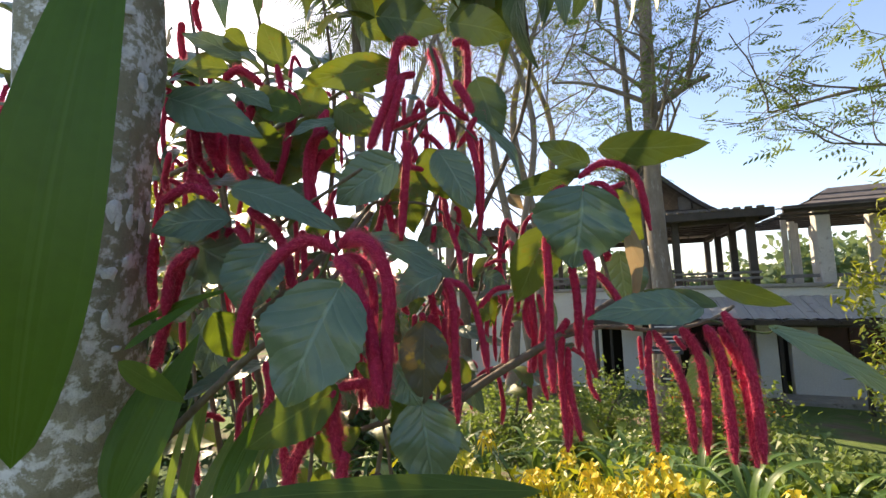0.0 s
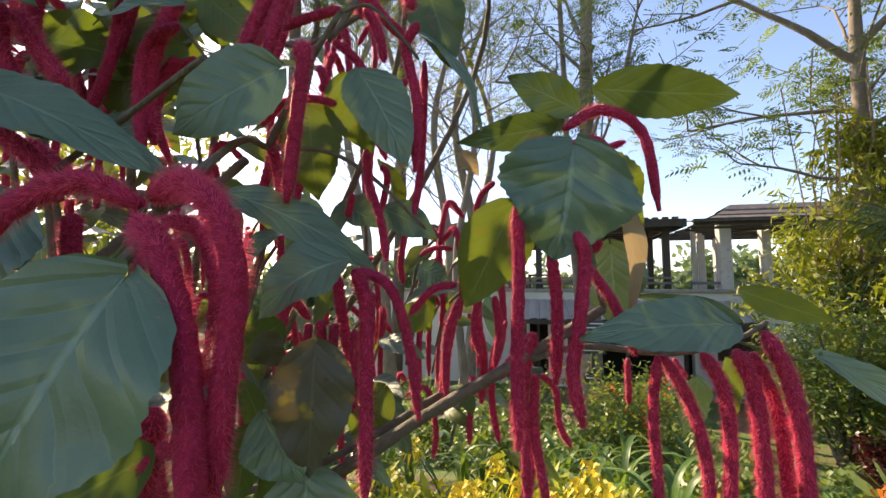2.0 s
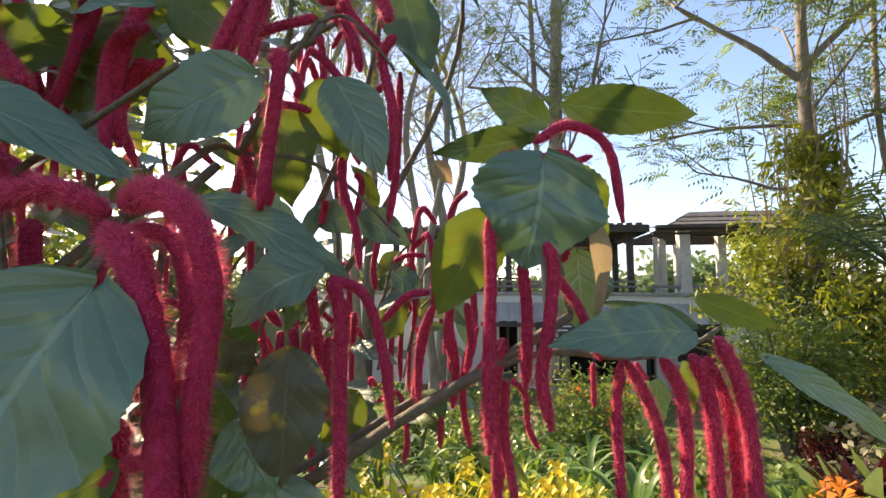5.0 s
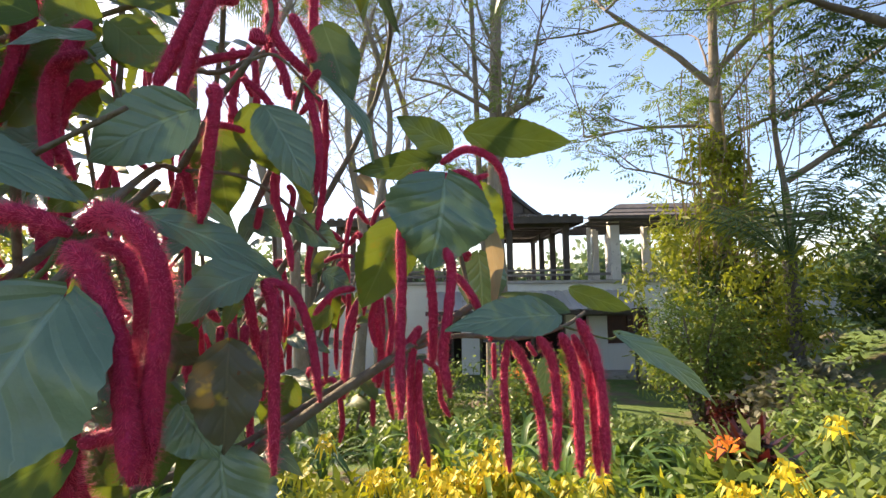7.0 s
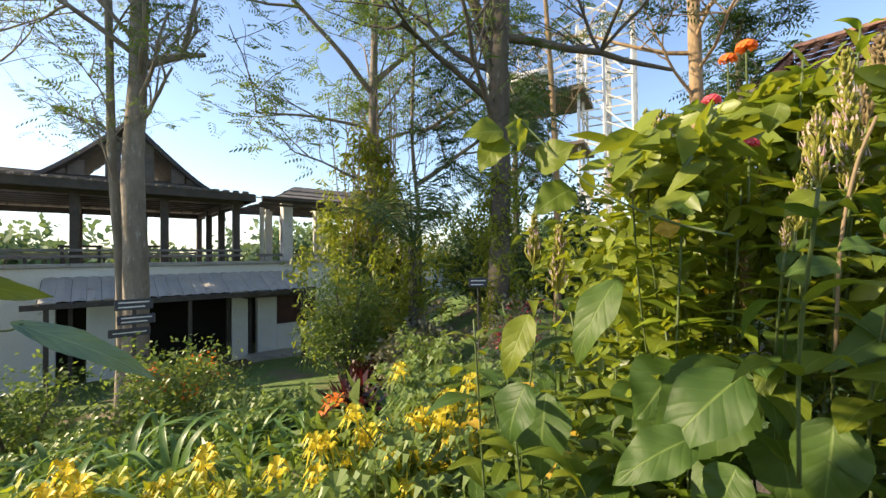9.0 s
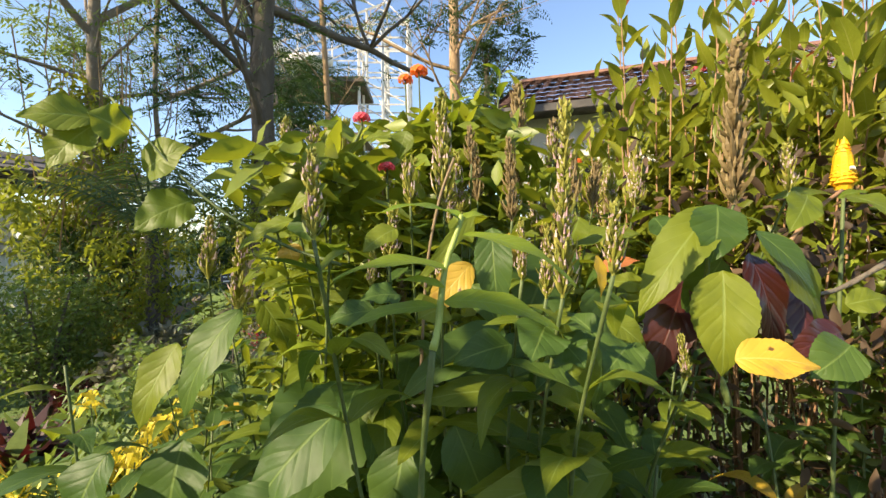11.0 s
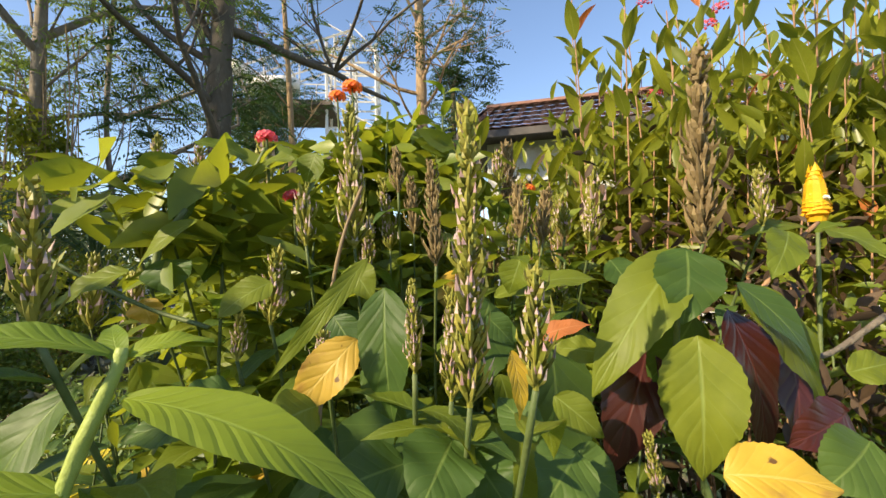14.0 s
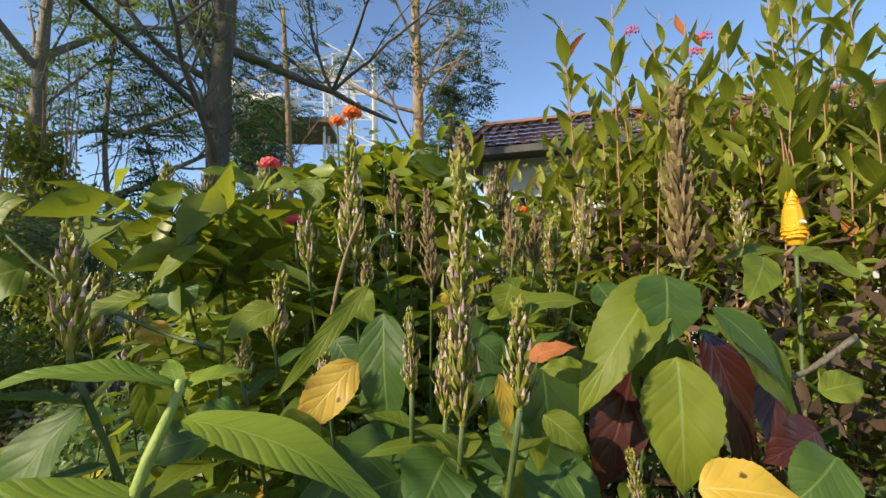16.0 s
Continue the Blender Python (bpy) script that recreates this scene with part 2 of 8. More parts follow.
M_AWN = surface("grey_sheet_roof", (0.37, 0.35, 0.33), (0.45, 0.43, 0.40), 1.5, 0.7, 0.4, (0.25, 0.22, 0.19), 30)
M_MAROONW = surface("maroon_shutter", (0.055, 0.022, 0.018), (0.085, 0.03, 0.024), 4, 0.5, 0.3)
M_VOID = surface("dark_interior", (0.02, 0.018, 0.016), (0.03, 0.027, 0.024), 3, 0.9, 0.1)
M_WCOL = surface("painted_column", (0.62, 0.60, 0.56), (0.52, 0.50, 0.46), 2, 0.8, 0.3, (0.38, 0.36, 0.33), 30)
M_TILE = surface("clay_tile", (0.17, 0.085, 0.062), (0.26, 0.14, 0.105), 2.2, 0.85, 0.5, (0.10, 0.075, 0.065), 30)
M_STEEL = surface("painted_steel", (0.74, 0.72, 0.68), (0.60, 0.56, 0.51), 2, 0.5, 0.1, (0.45, 0.35, 0.27), 20, c_from=0.66)
M_DECK = surface("tower_deck", (0.09, 0.07, 0.055), (0.14, 0.11, 0.09), 2, 0.8, 0.2)
M_HOUSE = surface("house_wall", (0.50, 0.48, 0.46), (0.42, 0.41, 0.40), 1, 0.85, 0.2, (0.33, 0.31, 0.29), 30)
M_SIGN = surface("slate_sign", (0.035, 0.035, 0.05), (0.05, 0.05, 0.065), 6, 0.5, 0.1)
M_INK = surface("white_lettering", (0.75, 0.75, 0.72), (0.7, 0.7, 0.68), 6, 0.6, 0.0)


def ground_material():
    m, nd, ln, p = nodes_of("lawn_and_soil")
    co = nd.new("ShaderNodeTexCoord").outputs["Object"]
    big, mid, fine = grain(nd, ln, 0.35, 5, co), grain(nd, ln, 3.0, 6, co), grain(nd, ln, 45.0, 6, co, 0.7)
    grass = mixed(nd, ln, ramp(nd, ln, mid, 0.35, 0.65), (0.085, 0.15, 0.028), (0.13, 0.20, 0.04))
    soil = mixed(nd, ln, ramp(nd, ln, mid, 0.35, 0.65), (0.15, 0.10, 0.065), (0.22, 0.165, 0.11))
    col = mixed(nd, ln, ramp(nd, ln, big, 0.52, 0.60), grass, soil)
    col = mixed(nd, ln, sums(nd, ln, "MULTIPLY", ramp(nd, ln, fine, 0.4, 0.7), 0.5), col, (0.035, 0.05, 0.015))
    ln.new(col, p.inputs["Base Color"])
    p.inputs["Roughness"].default_value = 0.95
    bp = nd.new("ShaderNodeBump")
    bp.inputs["Strength"].default_value, bp.inputs["Distance"].default_value = 0.9, 0.03
    ln.new(fine, bp.inputs["Height"])
    ln.new(bp.outputs[0], p.inputs["Normal"])
    return m


M_GROUND = ground_material()


# ---------------- mesh helpers ----------------
def mesh_of(name, bm, material):
    me = bpy.data.meshes.new(name)
    bm.to_mesh(me)
    bm.free()
    for x in (material if isinstance(material, (list, tuple)) else [material]):
        me.materials.append(x)
    return me


def part(name, bm, material, parent=None, label="", smooth=False, m=None):
    me = mesh_of(name, bm, material) if isinstance(bm, bmesh.types.BMesh) else bm
    if smooth:
        me.polygons.foreach_set("use_smooth", [True] * len(me.polygons))
    ob = new(name, me)
    if parent:
        ob.parent = parent
    if m is not None:
        ob.matrix_basis = m
    if label:
        tagged(ob, label)
    return ob


def thing(name, m, label, category, group="", kind=""):
    ob = new(name)
    ob.matrix_basis = m if isinstance(m, Matrix) else pose(*m)
    return tagged(ob, label, category, group, kind)


def box(bm, x0, y0, z0, x1, y1, z1, bevel=0.0):
    m = Matrix.Translation(((x0 + x1) / 2, (y0 + y1) / 2, (z0 + z1) / 2)) @ Matrix.Diagonal((abs(x1 - x0), abs(y1 - y0), abs(z1 - z0), 1))
    made = bmesh.ops.create_cube(bm, size=1, matrix=m)["verts"]
    if bevel:
        edges = list({e for v in made for e in v.link_edges})
        bmesh.ops.bevel(bm, geom=edges, offset=bevel, segments=1, affect="EDGES")
    return bm


def boxed(*a, bevel=0.01):
    return box(bmesh.new(), *a, bevel=bevel)


def smooth_line(pts, n):
    """Points evenly along a rounded curve through pts."""
    pts = [Vector(p) for p in pts]
    if len(pts) < 3:
        return [pts[0].lerp(pts[-1], i / n) for i in range(n + 1)]
    ext = [pts[0] * 2 - pts[1], *pts, pts[-1] * 2 - pts[-2]]
    out, seg = [], len(pts) - 1
    for i in range(n + 1):
        s = min(i / n * seg, seg - 1e-6)
        k, u = int(s), s - int(s)
        a, b, c, d = ext[k:k + 4]
        out.append(0.5 * (2 * b + (c - a) * u + (2 * a - 5 * b + 4 * c - d) * u * u + (3 * b - a - 3 * c + d) * u ** 3))
    return out


def tube(bm, pts, radii, sides=7, cap=True):
    rings, ref = [], Vector((0.3, 0.8, 0.52))
    for i, p in enumerate(pts):
        d = (pts[min(i + 1, len(pts) - 1)] - pts[max(i - 1, 0)]).normalized()
        a = d.cross(ref)
        a = a.normalized() if a.length > 1e-4 else d.orthogonal().normalized()
        b = d.cross(a)
        r = radii[i]
        rings.append([bm.verts.new(p + (a * math.cos(k * math.tau / sides) + b * math.sin(k * math.tau / sides)) * r) for k in range(sides)])
    for q, w in zip(rings, rings[1:]):
        for k in range(sides):
            bm.faces.new((q[k], q[(k + 1) % sides], w[(k + 1) % sides], w[k]))
    if cap:
        bm.faces.new(rings[0][::-1])
        bm.faces.new(rings[-1])
    return bm


def beam(bm, a, b, w):
    return tube(bm, [Vector(a), Vector(b)], [w, w], 4)


def leaf_bm(length, width, bend=0.08, fold=0.12, wave=0.02, teeth=0.0, seed=0, long_tip=0.75, rows=12, lobes=0.0):
    """A blade along +y from the origin, facing +z, with uv across and along."""
    r = random.Random(seed)
    bm = bmesh.new()
    uv = bm.loops.layers.uv.new("UVMap")
    across, grid, tag = (-1, -0.55, 0, 0.55, 1), [], {}
    f1, f2 = r.uniform(3, 6), r.uniform(0, 6)
    for i in range(rows + 1):
        s = i / rows
        w = width / 2 * (math.sin(math.pi * min(1, s) ** long_tip) ** 0.85) * (1 - 0.12 * s) if 0 < s < 1 else 0.0006
        row = []
        for a in across:
            k = 1 + (teeth * (1 if i % 2 else -1) if abs(a) == 1 else 0)
            back = -lobes * width * abs(a) * max(0, 1 - s * 5)
            z = bend * length * 4 * s * (1 - s) - bend * length * 1.3 * s ** 3 + fold * abs(a) * w + wave * width * math.sin(f1 * s * 3 + f2 + a * 2) * abs(a)
            v = bm.verts.new((a * w * k, s * length + back, z))
            tag[v] = (0.5 + a / 2, s)
            row.append(v)
        grid.append(row)
    for q, w in zip(grid, grid[1:]):
        for k in range(4):
            f = bm.faces.new((q[k], q[k + 1], w[k + 1], w[k]))
            f.smooth = True
            for lp in f.loops:
                lp[uv].uv = tag[lp.vert]
    return bm


def aim(base, tip, normal):
    """A frame at base with y towards tip and z near normal."""
    base, tip, normal = Vector(base), Vector(tip), Vector(normal)
    y = (tip - base).normalized()
    x = y.cross(normal)
    x = x.normalized() if x.length > 1e-5 else y.orthogonal().normalized()
    z = x.cross(y)
    return Matrix.Translation(base) @ Matrix((x, y, z)).transposed().to_4x4()


def blade(parent, base, tip, width, normal, material, bend=0.06, fold=0.12, name="leaf", label="", teeth=0.022, long_tip=0.72, wave=0.05, lobes=0.08):
    length = (Vector(tip) - Vector(base)).length
    seed = int(abs(base[0] * 7919 + base[2] * 1237) * 100)
    bm = leaf_bm(length, width, bend, fold, wave, teeth, seed, long_tip, 26, lobes)
    ob = part(name, bm, material, parent, label)
    ob.matrix_basis = aim(base, tip, normal)
    return ob


def scatter(name, centres, count, spread, size, material, parent=None, flat=0.0, aspect=0.42, down=0.0, seed=1, label="", fine=False):
    """Many small pointed leaves round the centres, joined: each a folded blade of four corners."""
    g = np.random.default_rng(seed)
    c = np.array([tuple(p) for p in centres], dtype=float)
    at = c[g.integers(0, len(c), count)] + g.normal(0, 1, (count, 3)) * np.array(spread)
    d = g.normal(0, 1, (count, 3))
    d[:, 2] = d[:, 2] * (1 - flat) - down
    d /= np.linalg.norm(d, axis=1)[:, None]
    n = g.normal(0, 1, (count, 3)) * (1 - flat * 0.7) + np.array([0, 0, flat * 2])
    x = np.cross(d, n)
    x /= np.linalg.norm(x, axis=1)[:, None] + 1e-9
    s = size * g.uniform(0.6, 1.3, count)[:, None]
    me = bpy.data.meshes.new(name)
    if fine:
        z = np.cross(x, d)
        w = s * aspect / 2
        v = np.stack([at, at + d * s * 0.25 + x * w * 0.85, at + d * s * 0.58 + x * w * 0.8, at + d * s - z * s * 0.12, at + d * s * 0.58 - x * w * 0.8, at + d * s * 0.25 - x * w * 0.85, at + d * s * 0.25 - z * s * 0.06, at + d * s * 0.6 - z * s * 0.07], 1).reshape(-1, 3)
        k = np.arange(count)[:, None] * 8
        f = (k[:, :, None] + np.array([[0, 6, 1, 1], [1, 6, 7, 2], [2, 7, 3, 3], [3, 7, 4, 4], [4, 7, 6, 5], [5, 6, 0, 0]])).reshape(-1, 4)
        me.from_pydata(v.tolist(), [], [q[:3] if q[2] == q[3] else q for q in f.tolist()])
        me.polygons.foreach_set("use_smooth", [True] * len(me.polygons))
    else:
        v = np.stack([at, at + d * s * 0.45 + x * s * aspect / 2, at + d * s, at + d * s * 0.45 - x * s * aspect / 2], 1).reshape(-1, 3)
        me.from_pydata(v.tolist(), [], np.arange(count * 4).reshape(-1, 4).tolist())
    me.materials.append(material)
    ob = new(name, me)
    if parent:
        ob.parent = parent
    tagged(ob, label, kind="stuff")
    return ob


# ---------------- ground ----------------
def ground_z(x, y):
    d = math.hypot(x, y)
    a = min(1, max(0, (d - 2.6) / 5.0))
    b = min(1, max(0, (d - 7.5) / 7.5))
    lift = min(1, max(0, (x - 1.5 - max(0, y) * 1.1) / 5))
    return (-1.15 * a * a * (3 - 2 * a) - 0.7 * b * b * (3 - 2 * b)) * (1 - lift) + 0.02 * math.sin(x * 2.1) * math.cos(y * 1.7)


def ground():
    bm = bmesh.new()
    steps = [-400, -150, -60, -30, -18, -12] + [i * 0.8 for i in range(-12, 32)] + [27, 32, 45, 80, 160, 400]
    rows = [[bm.verts.new((x, y, ground_z(x, y))) for x in steps] for y in steps]
    for q, w in zip(rows, rows[1:]):
        for k in range(len(steps) - 1):
            bm.faces.new((q[k], q[k + 1], w[k + 1], w[k])).smooth = True
    tagged(part("ground", bm, M_GROUND), "sloping garden ground of patchy lawn and bare brown soil", "ground", kind="structure")


ground()

# ---------------- terrace wall and pavilion ----------------
SITE = Matrix.Translation((4.24, 14.74, 0)) @ Matrix(((0.927, 0.375, 0), (-0.375, 0.927, 0), (0, 0, 1))).to_4x4()


def terrace():
    w = thing("terrace_wall", SITE, "long limewashed terrace wall with stone coping and dark doorways", "wall", kind="structure")
    bays = [(-6, 1.15), (1.78, 2.42), (5.50, 6.0), (6.32, 6.97)]
    for a, b in bays:
        part("wall_bay", boxed(a, 0, -2.3, b, 0.3, 0.45), M_WHITE, w)
    part("wall_bay", boxed(8.45, 0, -2.3, 11.3, 0.3, 0.45), M_WHITE, w)
    part("wall_bay", boxed(6.97, 0, -2.3, 8.45, 0.3, -0.82), M_WHITE, w)
    part("wall_head", boxed(-6, 0.003, 0.45, 11.3, 0.3, 1.34), M_WHITE, w)
    # stretch of wall in shade; the shade is put into its blue-grey
    part("wall_return", boxed(11.3, 0.5, -2.3, 22, 0.8, 0.95), M_GREYW, w)
    part("coping", boxed(-6.1, -0.10, 1.34, 11.4, 0.42, 1.46, bevel=0.02), M_COPING, w)
    part("window_shutter", boxed(6.97, 0.12, -0.82, 8.45, 0.16, 0.45), M_MAROONW, w, "closed maroon wooden shutter")
    for x in (6.97, 7.7, 8.39):
        part("shutter_rail", boxed(x, 0.08, -0.82, x + 0.06, 0.12, 0.45), M_MAROONW, w)
    # back wall and floor are near-black, putting the room's shade into colour
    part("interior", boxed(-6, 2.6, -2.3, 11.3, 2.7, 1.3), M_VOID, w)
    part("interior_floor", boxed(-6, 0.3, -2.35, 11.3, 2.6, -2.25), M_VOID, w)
    part("deck", boxed(-6, 0.3, 1.2, 11.3, 11, 1.34), M_COPING, w)
    for x in (1.40, 2.42, 5.35, 6.05):
        part("door_jamb", boxed(x, 0.05, -2.2, x + 0.10, 0.22, 0.44), M_DARKWOOD, w)
    part("step", boxed(5.9, -0.9, -2.2, 9.5, 0, -1.72, bevel=0.03), M_COPING, w)


def awning():
    a = thing("lean_to_roof", SITE, "low lean-to roof of weathered grey sheets on dark rafters", "awning")
    bm = bmesh.new()
    n = 22
    for i in range(n):
        x = 0.9 + i * 0.30
        lo, hi = Vector((x, -1.5, 0.52)), Vector((x, -0.02, 1.08))
        vs = [bm.verts.new(lo + Vector((dx, 0, dz))) for dx, dz in ((0, 0), (0.15, 0.025), (0.29, 0))]
        vt = [bm.verts.new(hi + Vector((dx, 0, dz))) for dx, dz in ((0, 0), (0.15, 0.025), (0.29, 0))]
        for k in (0, 1):
            bm.faces.new((vs[k], vs[k + 1], vt[k + 1], vt[k]))
    part("roof_sheet", bm, M_AWN, a)
    part("fascia", boxed(0.6, -1.56, 0.36, 7.7, -1.48, 0.50), M_DARKWOOD, a)
    part("fascia", boxed(5.6, -1.2, 0.28, 7.95, -0.03, 0.38), M_DARKWOOD, a)
    for i in range(12):
        bm = bmesh.new()
        beam(bm, (0.9 + i * 0.6, -1.6, 0.44), (0.9 + i * 0.6, -0.02, 1.0), 0.04)
        part("rafter", bm, M_DARKWOOD, a)
    for x in (1.0, 4.0, 7.3):
        part("post", boxed(x, -1.5, -2.1, x + 0.1, -1.4, 0.45), M_DARKWOOD, a)


def hip_skirt(bm, x0, x1, y0, y1, z0, inset, z1):
    lo = [Vector(p) for p in ((x0, y0, z0), (x1, y0, z0), (x1, y1, z0), (x0, y1, z0))]
    hi = [Vector(p) for p in ((x0 + inset, y0 + inset, z1), (x1 - inset, y0 + inset, z1), (x1 - inset, y1 - inset, z1), (x0 + inset, y1 - inset, z1))]
    courses = 7
    for k in range(4):
        a, b, c, d = lo[k], lo[(k + 1) % 4], hi[(k + 1) % 4], hi[k]
        for j in range(courses):
            s, t = j / courses, (j + 1) / courses
            p = [a.lerp(d, s), b.lerp(c, s), b.lerp(c, t), a.lerp(d, t)]
            up = Vector((0, 0, 0.05))
            q = [bm.verts.new(v) for v in (p[0] + up, p[1] + up, p[2] + up * 0.4, p[3] + up * 0.4, p[0] + up * 0.4, p[1] + up * 0.4)]
            bm.faces.new(q[:4])
            bm.faces.new((q[4], q[5], q[1], q[0]))


def pavilion():
    p = thing("pavilion", SITE, "open timber pavilion with dark columns and a steep gabled roof", "pavilion")
    x0, x1, y0, y1, eave = -3.2, 6.3, 0.55, 8.0, 3.72
    for x in (-2.9, -0.9, 1.5, 3.7, 5.85):
        for y in (0.9, 7.6):
            part("column", boxed(x - 0.11, y - 0.11, 1.34, x + 0.11, y + 0.11, eave, bevel=0.015), M_DARKWOOD, p)
    for y in (3.1, 5.4):
        for x in (-2.9, 5.85):
            part("column", boxed(x - 0.11, y - 0.11, 1.34, x + 0.11, y + 0.11, eave, bevel=0.015), M_DARKWOOD, p)
    for y in (0.9, 7.6):
        part("tie_beam", boxed(x0 + 0.2, y - 0.07, eave - 0.24, x1 - 0.2, y + 0.07, eave - 0.02), M_DARKWOOD, p)
    for x in (-2.9, 1.5, 5.85):
        part("tie_beam", boxed(x - 0.07, 0.9, eave - 0.24, x + 0.07, 7.6, eave - 0.02), M_DARKWOOD, p)
    for i in range(20):
        x = x0 + 0.2 + i * 0.48
        bm = bmesh.new()
        beam(bm, (x, y0 - 0.05, eave - 0.02), (x, 3.6, eave + 0.62), 0.045)
        part("rafter", bm, M_DARKWOOD, p)
        bm = bmesh.new()
        beam(bm, (x, y1 + 0.05, eave - 0.02), (x, 5.0, eave + 0.62), 0.045)
        part("rafter", bm, M_DARKWOOD, p)
    for i in range(9):
        y = 1.5 + i * 0.7
        part("batten", boxed(x0 + 0.3, y - 0.05, eave + 0.06, x1 - 0.3, y + 0.05, eave + 0.12), M_DARKWOOD, p)
    bm = bmesh.new()
    hip_skirt(bm, x0, x1, y0 - 0.3, y1 + 0.3, eave, 2.3, eave + 0.62)
    bmesh.ops.remove_doubles(bm, verts=bm.verts, dist=0.0005)
    part("skirt_roof", bm, M_ROOFSH, p, "low dark shingled skirt roof")
    part("fascia", boxed(x0, y0 - 0.36, eave - 0.16, x1, y0 - 0.29, eave + 0.10), M_DARKWOOD, p)
    part("fascia", boxed(x1, y0 - 0.3, eave - 0.16, x1 + 0.06, y1 + 0.3, eave + 0.10), M_DARKWOOD, p)
    for i in range(30):
        x = x0 + 0.1 + i * 0.31
        part("eave_tile", boxed(x, y0 - 0.40, eave + 0.08, x + 0.2, y0 - 0.28, eave + 0.17, bevel=0.02), M_ROOFSH, p)
    # upper gable: triangle front, two slopes running back
    gx, gw, gz0, gz1, ya, yb = 2.85, 2.05, eave + 0.45, 6.05, 1.6, 6.8
    for s in (-1, 1):
        bm = bmesh.new()
        n = 10
        for j in range(n):
            a, b = j / n, (j + 1) / n
            q = lambda u, y, h: Vector((gx + s * gw * (1 - u) * 1.12, y, gz0 - 0.2 + (gz1 - gz0 + 0.2) * (u ** 1.18) + h))
            f = [q(a, ya, 0.05), q(a, yb, 0.05), q(b, yb, 0.02), q(b, ya, 0.02)]
            bm.faces.new([bm.verts.new(v) for v in f])
            f = [q(a, ya, 0.02), q(a, yb, 0.02), q(a, yb, 0.05), q(a, ya, 0.05)]
            bm.faces.new([bm.verts.new(v) for v in f])
        bmesh.ops.remove_doubles(bm, verts=bm.verts, dist=0.0005)
        part("gable_slope", bm, M_ROOFSH, p)
        bm = bmesh.new()
        pts = [Vector((gx + s * gw * 1.14 * (1 - u), ya - 0.03, gz0 - 0.2 + (gz1 - gz0 + 0.2) * u ** 1.18)) for u in [k / 8 for k in range(9)]]
        tube(bm, pts, [0.10] * 9, 4)
        part("bargeboard", bm, M_DARKWOOD, p)
    for k in range(9):
        u = (k - 4) / 4.6
        h = (1 - abs(u)) * (gz1 - gz0)
        if 0.25 < abs(u) < 0.6:
            continue
        part("gable_board", boxed(gx + u * gw - 0.2, ya + 0.1, gz0, gx + u * gw + 0.2, ya + 0.14, gz0 + max(0.2, h - 0.15)), M_ROOFSH, p)
    part("king_post", boxed(gx - 0.07, ya, gz0 - 0.3, gx + 0.07, ya + 0.09, gz1 - 0.1), M_DARKWOOD, p)
    part("ridge", boxed(gx - 0.09, ya - 0.15, gz1 - 0.05, gx + 0.09, yb + 0.1, gz1 + 0.10, bevel=0.03), M_ROOFSH, p)
    # bench rails
    for y in (0.75, 7.7):
        part("top_rail", boxed(x0, y - 0.06, 1.80, x1 - 0.3, y + 0.06, 1.88), M_RAIL, p)
        part("seat_rail", boxed(x0, y - 0.10, 1.62, x1 - 0.3, y + 0.12, 1.70), M_RAIL, p)
        for i in range(16):
            part("baluster", boxed(x0 + 0.3 + i * 0.56, y - 0.03, 1.34, x0 + 0.36 + i * 0.56, y + 0.03, 1.62), M_DARKWOOD, p)
    for x, y in ((-1.6, 4), (1.6, 4.5), (3.6, 4)):
        t = thing("garden_table", SITE @ pose(x, y, 1.34), "dark wooden table on the pavilion deck", "table", "pavilion tables")
        part("tabletop", boxed(-0.6, -0.4, 0.68, 0.6, 0.4, 0.75), M_DARKWOOD, t)
        for a in (-0.5, 0.5):
            for b in (-0.32, 0.32):
                part("leg", boxed(a - 0.04, b - 0.04, 0, a + 0.04, b + 0.04, 0.68), M_DARKWOOD, t)


